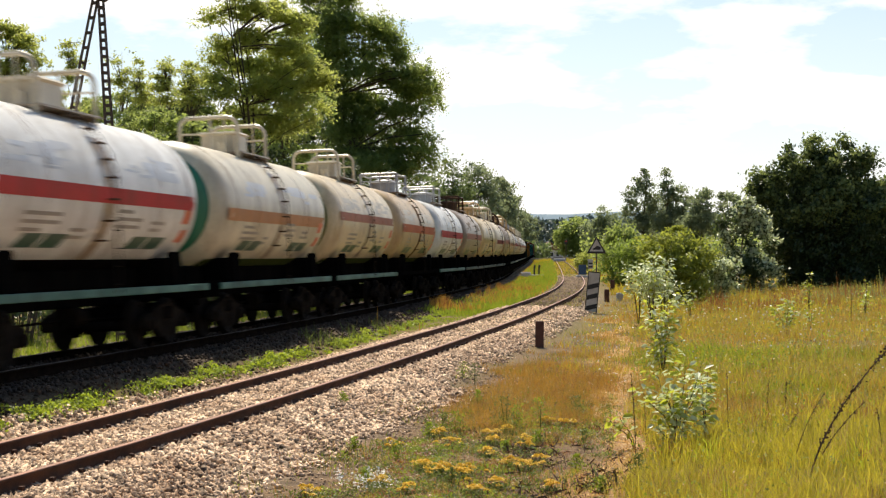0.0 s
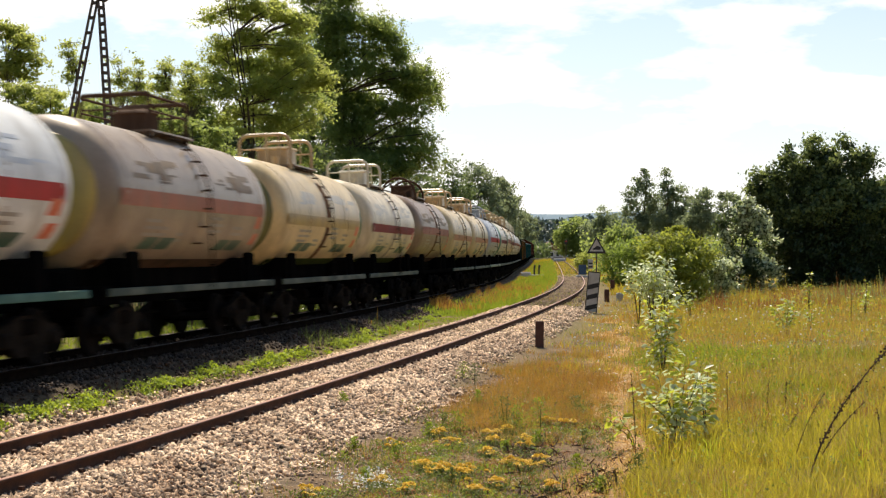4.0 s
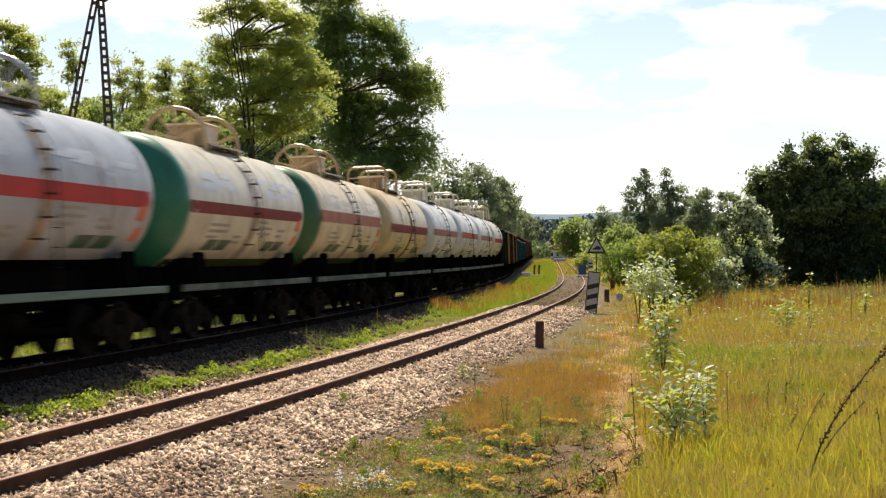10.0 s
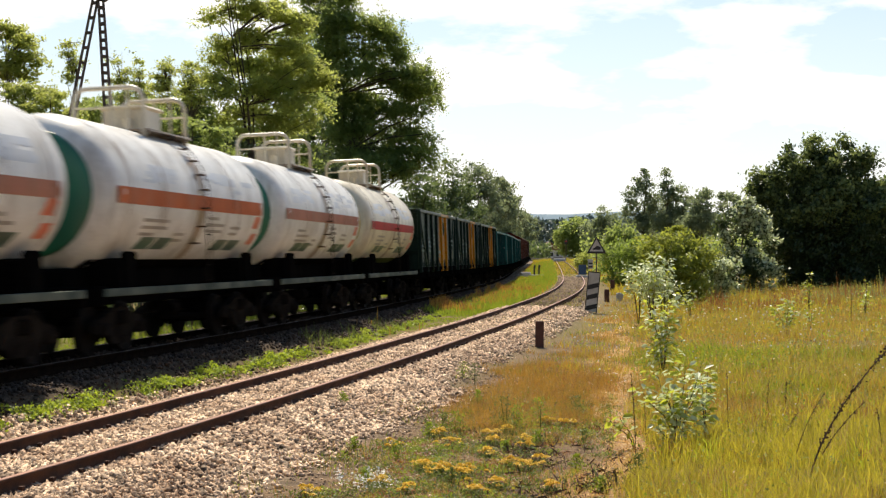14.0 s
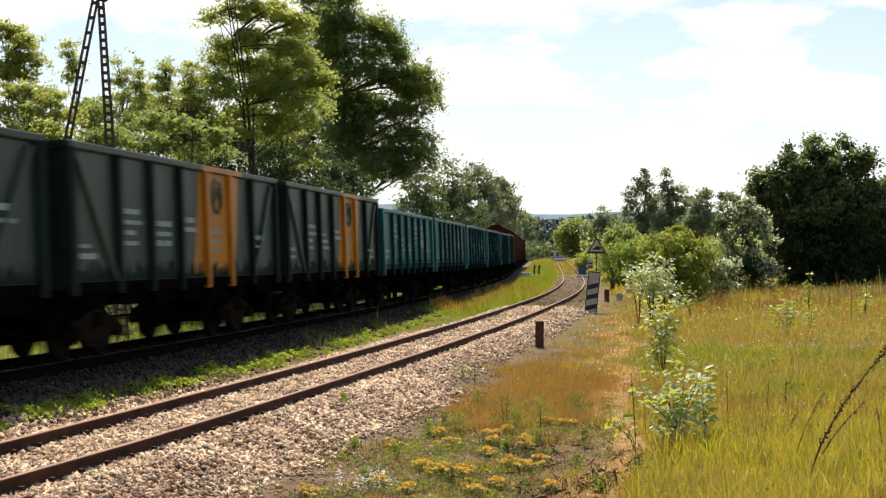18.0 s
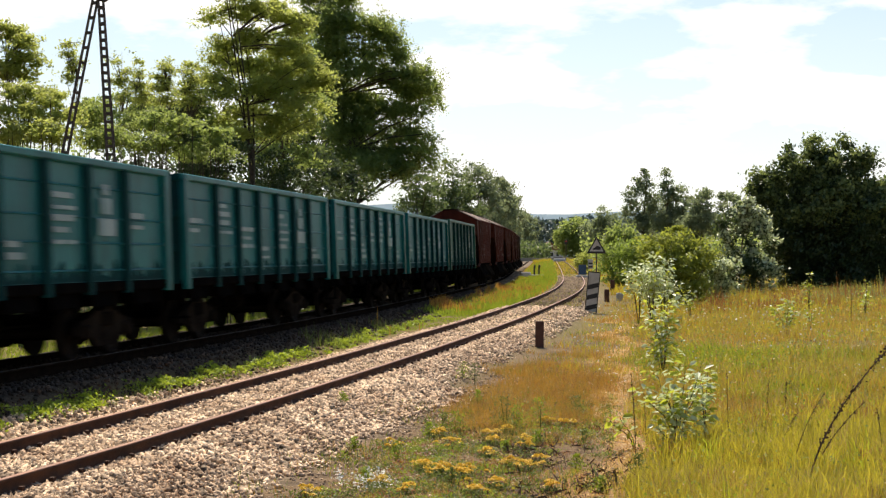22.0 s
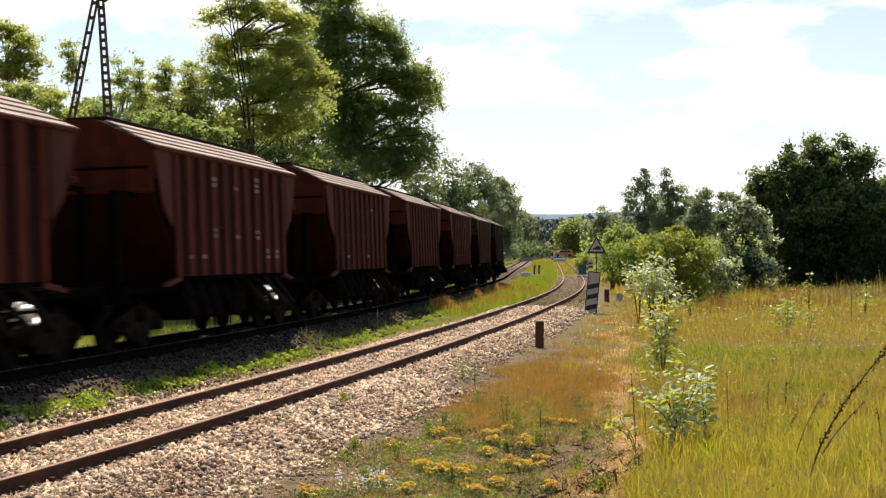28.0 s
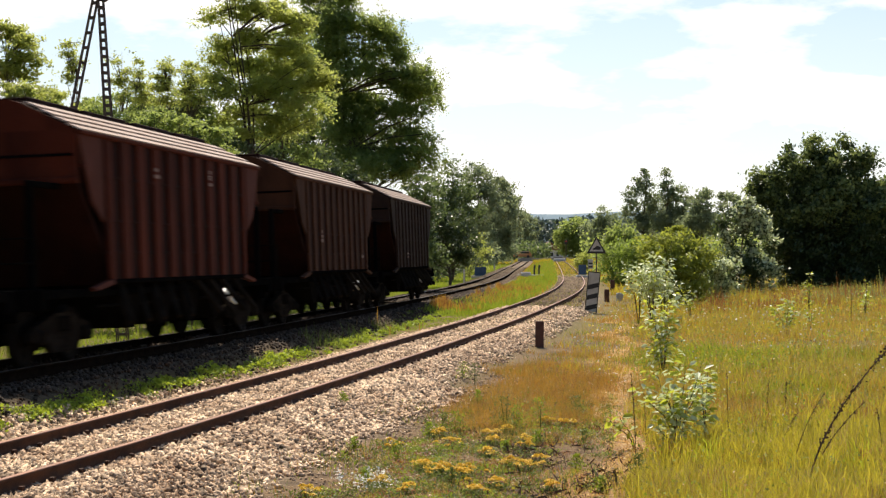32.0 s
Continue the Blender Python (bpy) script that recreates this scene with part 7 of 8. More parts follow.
def stones(name, label, track, z_of, s_area, d0, d1, n, size, mat, seed, near=1.0, blocky=False):
    """Crushed stone: angular eight-sided pieces lying on the bed."""
    rng = np.random.default_rng(seed)
    y = s_area[0] + (s_area[1] - s_area[0]) * rng.uniform(0, 1, n) ** near
    d = rng.uniform(d0, d1, n)
    tx, th = np.interp(y, track[1][600:], track[0][600:]), np.interp(y, track[1][600:], track[2][600:])
    x = tx + d / np.cos(th)
    edge = np.maximum(d0 + 0.4 - d, d - d1 + 0.7)
    keep = edge + 0.25 * wave(x, y, 3.0) < rng.uniform(0, 0.7, n)
    x, y = x[keep], y[keep]
    n = len(x)
    r = size * rng.uniform(0.55, 1.35, n) * (1 + 0.012 * (y - s_area[0]))
    P = np.stack([x, y, ground_z(x, y) + r * 0.25], 1)
    base = np.array([(1, 0, 0), (-1, 0, 0), (0, 1, 0), (0, -1, 0), (0, 0, 0.8), (0, 0, -0.8)])
    f = np.array([(0, 2, 4), (2, 1, 4), (1, 3, 4), (3, 0, 4), (2, 0, 5), (1, 2, 5), (3, 1, 5), (0, 3, 5)])
    if blocky:
        base = np.array([(a, b, c) for a in (-0.8, 0.8) for b in (-0.6, 0.6) for c in (-0.48, 0.48)])
        f = np.array([(0, 1, 3, 2), (4, 6, 7, 5), (0, 4, 5, 1), (2, 3, 7, 6), (0, 2, 6, 4), (1, 5, 7, 3)])
    V = base[None] * rng.uniform(0.6, 1.12, (n, len(base), 1)) + rng.normal(0, 0.14, (n, len(base), 3))
    q = rng.normal(size=(n, 4))
    q /= np.linalg.norm(q, axis=1)[:, None]
    w, a, b, c = q.T
    R = np.stack([1 - 2 * (b * b + c * c), 2 * (a * b - c * w), 2 * (a * c + b * w), 2 * (a * b + c * w), 1 - 2 * (a * a + c * c), 2 * (b * c - a * w), 2 * (a * c - b * w), 2 * (b * c + a * w), 1 - 2 * (a * a + b * b)], 1).reshape(n, 3, 3)
    V = np.einsum("nij,nkj->nki", R, V) * r[:, None, None] + P[:, None]
    F = (np.arange(n)[:, None, None] * len(base) + f[None]).reshape(-1, f.shape[1])
    tagged(new(name, mesh_np(name, V.reshape(-1, 3), F, M[mat])), label, "ballast", kind="stuff")


stones("ballast", "pale pinkish-grey crushed stone ballast", NEAR, near_z, (13.0, 29.0), -2.4, 2.72, 35000, 0.038, "stone_light", 1, 1.1, True)
stones("ballast", "pale pinkish-grey crushed stone ballast along the track", NEAR, near_z, (28.5, 48.0), -2.6, 2.25, 25000, 0.043, "stone_light", 7, 1.1)
stones("ballast", "pale crushed stone ballast further along", NEAR, near_z, (46.0, 62.0), -1.6, 2.2, 9000, 0.05, "stone_light", 2)
stones("ballast", "brownish crushed stone between the rails further along", NEAR, near_z, (58.0, 130.0), -1.15, 1.7, 11000, 0.042, "stone_brown", 5)
stones("ballast", "grey-brown crushed stone ballast, the train's shade put into its colour", FAR, far_z, (16.0, 92.0), -2.6, 2.7, 30000, 0.043, "stone_shaded", 3, 1.3)
stones("ballast", "brownish crushed stone ballast further along the train's track", FAR, far_z, (90.0, 230.0), -2.0, 2.0, 9000, 0.034, "stone_brown", 6)
stones("stray_stones", "stray stones on the bare ground", NEAR, near_z, (13.0, 34.0), 2.3, 5.4, 4200, 0.024, "stone_light", 4)


# ---------------------------------------------------------------- saplings, stalks, flowers
def leaf_ovals(P, way, nrm, length, slim, fold=0.12):
    """Oval leaves from P along way, folded a little along the midrib."""
    side = np.cross(way, nrm)
    side /= np.linalg.norm(side, axis=1)[:, None] + 1e-9
    up = np.cross(side, way)
    L = length[:, None]
    w = L * slim * 0.5
    V = np.stack([P, P + way * L * 0.33 + side * w + up * L * fold, P + way * L * 0.72 + side * w * 0.8 + up * L * fold * 0.6, P + way * L - up * L * 0.05,
                  P + way * L * 0.72 - side * w * 0.8 + up * L * fold * 0.6, P + way * L * 0.33 - side * w + up * L * fold], 1)
    i = np.arange(len(P)) * 6
    return V.reshape(-1, 3), np.concatenate([np.stack([i, i + 1, i + 2, i + 3], 1), np.stack([i, i + 3, i + 4, i + 5], 1)])


def sapling(at, height, width, stems, n, leaf, pale, label, seed, bare=0.2, lean=0.0, slim=0.55):
    """Slender stems set with single stalked leaves, some pale with the sheen put into their colour; bare: the leafless
    share at the foot.
    """
    rng = np.random.default_rng(seed)
    root = tagged(new("sapling"), label, "sapling", "saplings in the grass")
    root.location = (at[0], at[1], float(ground_z(*at)))
    nodes, outs = [], []
    for k in range(stems):
        a = 2 * math.pi * (k + rng.uniform(-0.3, 0.3)) / stems
        reach = width * 0.5 * (rng.uniform(0.35, 1.0) if k else 0.15)
        e = Vector((math.cos(a) * reach + lean * height, math.sin(a) * reach * 0.8, height * (1.0 if k == 0 else rng.uniform(0.6, 0.97))))
        m = e * 0.5 + Vector((-0.10 * e.x, -0.10 * e.y, 0.05 * height))
        part("stem", tube(bmesh.new(), [(0, 0, -0.1), m * 0.5 + Vector((0, 0, 0.02)), m, m.lerp(e, 0.5) + Vector((0.1 * e.x, 0.1 * e.y, 0.01)), e], 0.008 + 0.003 * height, 5, 0.003), M["bark"], root)
        for i in range(max(3, n // stems)):
            f = bare + (1.0 - bare) * rng.uniform(0, 1) ** 0.85
            p = np.array((m * (2 * f)) if f < 0.5 else m.lerp(e, 2 * f - 1))
            b = 2.4 * i + rng.uniform(-0.7, 0.7)
            o = np.array((math.cos(b), math.sin(b), rng.uniform(-0.15, 0.55)))
            twig = width * rng.uniform(0.02, 0.30) * (1.15 - f * 0.7)
            nodes.append(p + o * twig + (0, 0, twig * 0.25))
            outs.append(o)
    P, way = np.array(nodes), np.array(outs) + rng.normal(0, 0.35, (len(nodes), 3))
    way[:, 2] -= 0.25
    way /= np.linalg.norm(way, axis=1)[:, None]
    nrm = rng.normal(0, 0.45, (len(P), 3)) + (0, -0.15, 1.0)
    size = leaf * rng.uniform(0.6, 1.25, len(P))
    light = rng.uniform(0, 1, len(P)) < pale
    for name, k, use in (("foliage", ~light, "leaf_lime"), ("pale_foliage", light, "leaf_highlight")):
        if k.any():
            V, F = leaf_ovals(P[k], way[k], nrm[k], size[k], slim)
            tagged(part(name, mesh_np(name, V, F, M[use]), None, root), kind="stuff")
    return root


def stalk(at, top, thick, label, seed):
    """A dry flower stalk, set with dark seed clumps."""
    rng = np.random.default_rng(seed)
    root = tagged(new("dry_stalk"), label, "dead plant", "dry stalks in the grass")
    root.location = (at[0], at[1], float(ground_z(*at)))
    bm = bmesh.new()
    pts = [Vector((top[0] * f ** 1.45, top[1] * f, top[2] * (f - 0.10 * f * f) / 0.9)) for f in np.linspace(0, 1, 9)]
    tube(bm, pts, thick * 0.35, 5, thick * 0.2)
    part("stem", bm, M["dry_stem"], root)
    P = []
    for i in range(int(110 * Vector(top).length)):
        f = rng.uniform(0.22, 1.0)
        k = min(7, int(f * 8))
        P.append(np.array(pts[k].lerp(pts[k + 1], f * 8 - k)) + rng.normal(size=3) * thick * 0.55)
    V, F = leaf_quads(np.array(P), thick * 1.1, 0.0, 0.8, rng)
    part("seed_clumps", mesh_np("seed_clumps", V, F, M["dry_stem"]), None, root)


sapling((3.06, 19.8), 1.08, 1.15, 7, 380, 0.122, 0.66, "broad-leaved sapling with leaves with a highlight put into their pale colour in the grass", 1, 0.06)
sapling((3.46, 20.2), 0.98, 0.60, 3, 100, 0.115, 0.35, "yellow-green sapling shoot in the grass", 2, 0.3)
sapling((2.95, 19.5), 0.42, 0.65, 3, 50, 0.11, 0.8, "low sapling with pale leaves in the grass", 31, 0.2)
sapling((2.52, 19.9), 0.42, 0.30, 2, 20, 0.14, 0.15, "low yellow-green shoot beside the path", 3, 0.35, -0.55)
sapling((4.75, 32.8), 1.72, 1.15, 6, 340, 0.14, 0.45, "slim sapling with pale green leaves by the path", 4, 0.08)
sapling((4.62, 32.3), 0.85, 0.7, 4, 90, 0.12, 0.5, "small leafy sapling by the path", 6, 0.2)
sapling((9.72, 43.2), 1.05, 1.0, 5, 190, 0.13, 0.35, "yellow-green sapling in the meadow", 7, 0.15)
sapling((10.6, 44.0), 0.75, 0.6, 3, 50, 0.12, 0.3, "small yellow-green sapling in the meadow", 8, 0.2)
sapling((9.4, 58.0), 1.0, 0.7, 4, 90, 0.15, 0.3, "small bright sapling before the shrubs", 9)
sapling((14.4, 52.0), 1.15, 0.5, 3, 60, 0.13, 0.2, "small yellow-flowered weed in the meadow", 10)
sapling((15.8, 57.0), 1.2, 0.5, 3, 60, 0.13, 0.2, "small yellow-flowered weed in the meadow", 11)
sapling((13.2, 55.0), 1.5, 0.5, 3, 60, 0.13, 0.2, "tall yellow-green weed in the meadow", 12)
for x, y, h, n in ((7.05, 51.5, 2.45, 300), (7.55, 52.2, 2.3, 260), (6.72, 52.4, 2.1, 200), (7.3, 53.0, 1.9, 200)):
    sapling((x, y), h, 1.35, 6, int(n * 1.3), 0.165, 0.80, "airy pale-leaved shrub in the long grass", int(x * 100), 0.42)
stalk((3.93, 16.4), (1.09, 0.3, 1.62), 0.030, "bent dark dry dock stalk leaning over the grass", 1)
stalk((4.10, 16.9), (0.60, 0.1, 0.86), 0.018, "bent dry dock stalk beside a taller one", 2)
stalk((4.10, 17.8), (0.38, 0.1, 0.86), 0.014, "short bent dry dock stalk", 3)
stalk((4.7, 15.9), (-0.05, 0.1, 0.45), 0.014, "short upright dry stalk", 4)
stalk((2.45, 19.4), (-0.06, 0.0, 1.05), 0.016, "upright dry brown stalk beside the path", 5)
stalk((2.60, 19.5), (-0.03, 0.0, 0.66), 0.012, "short upright dry stalk beside the path", 6)
stalk((3.72, 19.9), (-0.02, 0.0, 1.0), 0.012, "upright dry stalk beside a sapling", 7)
stalk((4.55, 27.5), (0.14, 0.0, 0.6), 0.014, "dry brown stalk by the path", 8)
stalk((4.80, 22.6), (0.03, 0.0, 0.62), 0.016, "upright dark dry stalk in the meadow", 10)
stalk((4.36, 19.6), (0.22, 0.1, 0.42), 0.020, "short curled brown dock stalk in the meadow", 11)
stalk((5.25, 23.4), (0.02, 0.0, 0.50), 0.018, "short rust-brown dock stalk in the meadow", 12)
stalk((5.35, 18.6), (-0.06, 0.0, 0.55), 0.020, "brown dock stalk in the meadow", 13)
stalk((12.3, 46.0), (0.02, 0.0, 0.95), 0.022, "upright dark dry stalk in the meadow", 9)

CUSHIONS = [(-0.25, 18.7), (-0.02, 18.4), (0.24, 18.1), (0.57, 19.9), (0.71, 21.2), (0.69, 21.8), (1.15, 21.2), (1.14, 20.6), (1.0, 18.3), (0.6, 17.0), (1.22, 19.0), (1.18, 16.7), (-0.39, 16.6), (-1.5, 16.7),
            (0.11, 21.0), (-0.03, 21.9), (1.56, 23.3), (1.88, 23.1), (0.21, 17.8), (0.83, 18.6), (-0.72, 20.7), (-0.09, 18.1), (0.35, 16.4), (-0.75, 17.4), (0.95, 22.3)]
for i, (x, y) in enumerate(CUSHIONS):
    rng = np.random.default_rng(300 + i)
    root = tagged(new("stonecrop"), "low cushion of yellow stonecrop flowers on bare ground", "flowers", "stonecrop cushions")
    root.location = (x, y, float(ground_z(x, y)))
    r = float(rng.uniform(0.07, 0.14))
    o = rng.normal(0, 0.65, (240, 2)) * (r * 1.3, r * 1.7)
    V, F = leaf_quads(np.concatenate([o, (0.015 + 0.05 * rng.uniform(0, 1, 240))[:, None]], 1), 0.030, 0.7, 0.6, rng)
    part("leaves", mesh_np("leaves", V, F, M["herb"]), None, root)
    heads = rng.normal(0, 0.5, (int(rng.uniform(7, 16)), 2)) * (r * 1.15, r * 1.5)
    lift = 0.06 + 0.09 * np.exp(-(heads ** 2).sum(1) / (2 * r * r)) + rng.uniform(-0.012, 0.012, len(heads))
    own = rng.integers(0, len(heads), int(r * 4600))
    o = rng.normal(0, 0.018, (len(own), 2))
    P = np.concatenate([heads[own] + o, (lift[own] - 6 * (o ** 2).sum(1) + rng.normal(0, 0.004, len(own)))[:, None]], 1)
    V, F = leaf_quads(P, 0.026, 1.6, 0.85, rng)
    tagged(part("flower_cushion", mesh_np("flower_cushion", V, F, M["flower_yellow"]), None, root, "small yellow flowers"), kind="stuff")
for name, label, mat, n, area, h in (("white_flowers", "small white flowers on the bare ground", "flower_white", 240, (-1.2, -0.6, 16.8, 18.0), 0.12), ("white_flowers", "scattered white flower heads in the meadow", "flower_white", 420, (3, 14, 18, 60), 0.34),
                                     ("yellow_flowers", "scattered yellow flower heads in the meadow", "flower_yellow", 500, (2, 22, 26, 75), 0.38)):
    rng = np.random.default_rng(n)
    x, y = scatter(n, area[0], area[1], area[2], area[3], rng)
    k = beside(NEAR, x, y) > (2.3 if h < 0.2 else 2.6)
    x, y = x[k], y[k]
    if h < 0.2:
        own = rng.integers(0, 22, len(x))
        x, y = x[own] + rng.normal(0, 0.06, len(x)), y[own] + rng.normal(0, 0.10, len(x))
    V, F = leaf_quads(np.stack([x, y, ground_z(x, y) + h * rng.uniform(0.5, 1.3, len(x))], 1), 0.012 + 0.0011 * y, 1.2, 0.95, rng)
    tagged(new(name, mesh_np(name, V, F, M[mat])), label, "flowers", kind="stuff")


for i, (x, y, h) in enumerate(((0.93, 22.8, 0.52), (1.12, 23.1, 0.36), (1.46, 22.8, 0.50), (0.62, 30.2, 0.44), (0.40, 30.8, 0.36), (0.2, 22.4, 0.34), (0.02, 22.7, 0.28), (1.3, 21.0, 0.24), (-0.6, 19.6, 0.26), (0.1, 17.4, 0.22), (-0.9, 17.6, 0.2), (1.6, 18.3, 0.22), (1.9, 20.5, 0.26), (-1.2, 20.6, 0.18),
                               (0.6, 26.4, 0.26), (2.2, 25.0, 0.3), (1.7, 16.4, 0.2), (-0.2, 22.0, 0.22), (2.3, 18.0, 0.24), (0.85, 20.6, 0.16), (-1.6, 24.4, 0.2))):
    rng = np.random.default_rng(500 + i)
    root = tagged(new("herb"), "small leafy green herb on the bare ground", "herb", "herbs beside the ballast")
    root.location = (x, y, gz(x, y))
    for k in range(4):
        part("stem", tube(bmesh.new(), [(0, 0, -0.03), (rng.normal(0, 0.05), rng.normal(0, 0.05), h * rng.uniform(0.6, 1.0))], 0.005, 4, 0.003), M["herb"], root)
    P = rng.normal(size=(150, 3)) * (h * 0.26, h * 0.3, 0) + np.stack([0 * rng.uniform(size=150), 0 * rng.uniform(size=150), h * rng.uniform(0.08, 1.0, 150)], 1)
    P[:, :2] *= (1.15 - P[:, 2:] / h * 0.75)
    V, F = leaf_quads(P, 0.045, 0.5, 0.4, rng)
    tagged(part("foliage", mesh_np("foliage", V, F, M["weed" if i % 3 else "herb"]), None, root), kind="stuff")

# ---------------------------------------------------------------- lineside things
M["rusty_post"] = surf("rusty_post", (0.075, 0.035, 0.025), (0.15, 0.065, 0.045), 6, 0.85, 0.1, 0.4, 50)
M["sign_grey"] = surf("sign_grey", (0.46, 0.44, 0.40), (0.60, 0.57, 0.52), 3, 0.7, 0, 0.1, 30, (0.36, 0.32, 0.27))
M["sign_black"] = surf("sign_black", (0.02, 0.02, 0.02), (0.04, 0.035, 0.03), 3, 0.7, 0, 0.1, 30)
M["concrete"] = surf("concrete", (0.42, 0.40, 0.37), (0.55, 0.53, 0.50), 4, 0.9, 0, 0.3, 40)
M["board_blue"] = surf("board_blue", (0.03, 0.07, 0.13), (0.05, 0.10, 0.18), 3, 0.6, 0, 0.1, 30)
M["car_orange"] = surf("car_orange", (0.50, 0.20, 0.08), (0.58, 0.26, 0.11), 2, 0.35, 0, 0.02, 30)
M["car_white"] = surf("car_white", (0.70, 0.70, 0.68), (0.78, 0.78, 0.76), 2, 0.35, 0, 0.02, 30)
M["glass_dark"] = surf("glass_dark", (0.02, 0.025, 0.03), (0.03, 0.035, 0.04), 2, 0.08, 0, 0.0, 30)
M["house_wall"] = surf("house_wall", (0.62, 0.60, 0.55), (0.72, 0.70, 0.66), 1, 0.9, 0, 0.1, 10)
M["roof_tile"] = surf("roof_tile", (0.16, 0.07, 0.05), (0.24, 0.11, 0.07), 2, 0.9, 0, 0.2, 14)


def marker_post(x, y, w, h, mat, label):
    root = tagged(new("marker_post"), label, "post", "marker posts")
    root.location = (x, y, gz(x, y))
    bm = boxes((-w / 2, w / 2, -w * 0.4, w * 0.4, -0.2, h), bevel=w * 0.06)
    bmesh.ops.subdivide_edges(bm, edges=[e for e in bm.edges if abs(e.verts[0].co.z - e.verts[1].co.z) > h * 0.5], cuts=3)
    for v in bm.verts:
        v.co.x += 0.02 * w * math.sin(9 * v.co.z + x)
    part("shaft", bm, M[mat], root)
    part("cap", boxes((-w * 0.46, w * 0.46, -w * 0.36, w * 0.36, h - 0.005, h + 0.012), bevel=0.004), M["rusty_post" if mat == "rusty_post" else "concrete"], root)


marker_post(2.6, 41.1, 0.225, 0.70, "rusty_post", "rust-brown iron marker post beside the ballast")
marker_post(8.14, 75.8, 0.24, 0.62, "rusty_post", "short rust-brown marker post in the grass")
marker_post(11.0, 99.0, 0.28, 0.66, "rusty_post", "short rust-brown marker post in the grass")
marker_post(8.98, 77.5, 0.34, 0.40, "concrete", "low pale concrete marker in the grass")
marker_post(1.8, 130.0, 0.16, 1.3, "concrete", "slim pale concrete post behind the far track")
marker_post(7.75, 230.0, 0.22, 2.0, "concrete", "slim pale concrete post behind the far track")


def stripe_board():
    root = tagged(new("striped_board"), "leaning pale board with black diagonal stripes on a post", "sign")
    root.matrix_basis = pose(6.0, 62.0, gz(6.0, 62.0), 0, 5.5, -4)
    part("panel", boxes((-0.23, 0.23, -0.02, 0.02, 0.02, 1.62), bevel=0.01), M["sign_grey"], root)
    for z in (0.06, 0.50, 0.92):
        bm = bmesh.new()
        prism(bm, [(-0.21, z - 0.02), (0.21, z + 0.12), (0.21, z + 0.31), (-0.21, z + 0.17)], -0.024, -0.020)
        part("stripe", bm, M["sign_black"], root, "black diagonal stripe")
    part("frame", boxes((-0.25, -0.215, -0.03, 0.03, -0.25, 1.64), (0.215, 0.25, -0.03, 0.03, -0.25, 1.64), (-0.25, 0.25, -0.03, 0.03, 1.61, 1.65)), M["sign_black"], root)


def triangle_sign():
    root = tagged(new("warning_sign"), "triangular grey warning sign with a black border on a thin pole", "sign")
    root.matrix_basis = pose(6.30, 62.6, gz(6.3, 62.6))
    z0, w, h = 1.97 - gz(6.3, 62.6), 0.40, 0.70
    tri = lambda k, dz: [(-w * k, z0 + dz), (w * k, z0 + dz), (0, z0 + dz + h * k)]
    part("pole", tube(bmesh.new(), [(0, 0.05, -0.2), (0, 0.05, z0 + 0.5)], 0.028, 8), M["lattice_steel"], root)
    part("panel", prism(bmesh.new(), tri(1.0, 0), -0.012, 0.012), M["sign_black"], root, "black-bordered panel")
    part("face", prism(bmesh.new(), tri(0.72, 0.085), -0.017, -0.012), M["sign_grey"], root, "pale grey sign face")
    part("symbol", prism(bmesh.new(), [(-0.15, z0 + 0.15), (0.17, z0 + 0.15), (0.17, z0 + 0.25), (0.10, z0 + 0.30), (0.02, z0 + 0.33), (-0.06, z0 + 0.24), (-0.15, z0 + 0.22)], -0.021, -0.017), M["sign_black"], root, "black vehicle-like symbol")


def small_board(x, y, z0, w, h, mat, label, base=True):
    root = tagged(new("lineside_board"), label, "board", "lineside boards")
    root.location = (x, y, gz(x, y))
    part("panel", boxes((-w / 2, w / 2, -0.03, 0.03, z0, z0 + h), bevel=0.01), M[mat], root)
    part("leg", boxes((-w * 0.35, -w * 0.28, 0.02, 0.08, -0.1, z0 + h * 0.6), (w * 0.28, w * 0.35, 0.02, 0.08, -0.1, z0 + h * 0.6)), M["sign_black"], root)
    if base:
        part("footing", boxes((-w * 0.8, w * 0.9, -0.7, 0.4, -0.1, 0.26), bevel=0.03), M["concrete"], root, "pale concrete footing")
    return root


stripe_board()
triangle_sign()
small_board(11.6, 127.0, 0.30, 0.64, 0.80, "board_blue", "dark blue board on a pale footing beside the track")
b = small_board(8.7, 90.0, 1.25, 0.28, 0.55, "sign_grey", "small grey board with dark bars on a post", False)
for z in (1.32, 1.52):
    part("bar", boxes((-0.12, 0.12, -0.036, -0.031, z, z + 0.09)), M["sign_black"], b)
small_board(4.05, 165.0, 0.1, 1.25, 1.1, "board_blue", "dark blue cabinet board beyond the far track")


def point_machine():
    root = tagged(new("point_machine"), "point machine with two short dark posts on a pale slab", "machine")
    root.location = (8.95, 152.0, gz(8.95, 152.0))
    part("slab", boxes((-1.5, 1.2, -0.8, 0.8, -0.1, 0.24), bevel=0.03), M["concrete"], root, "pale concrete slab")
    part("housing", boxes((-1.2, -0.2, -0.4, 0.4, 0.24, 0.50), bevel=0.06), M["concrete"], root)
    for x in (0.15, 0.62):
        part("post", boxes((x - 0.08, x + 0.08, -0.08, 0.08, 0.1, 1.05), (x - 0.05, x + 0.12, -0.1, 0.1, 0.9, 1.2), bevel=0.02), M["sign_black"], root)


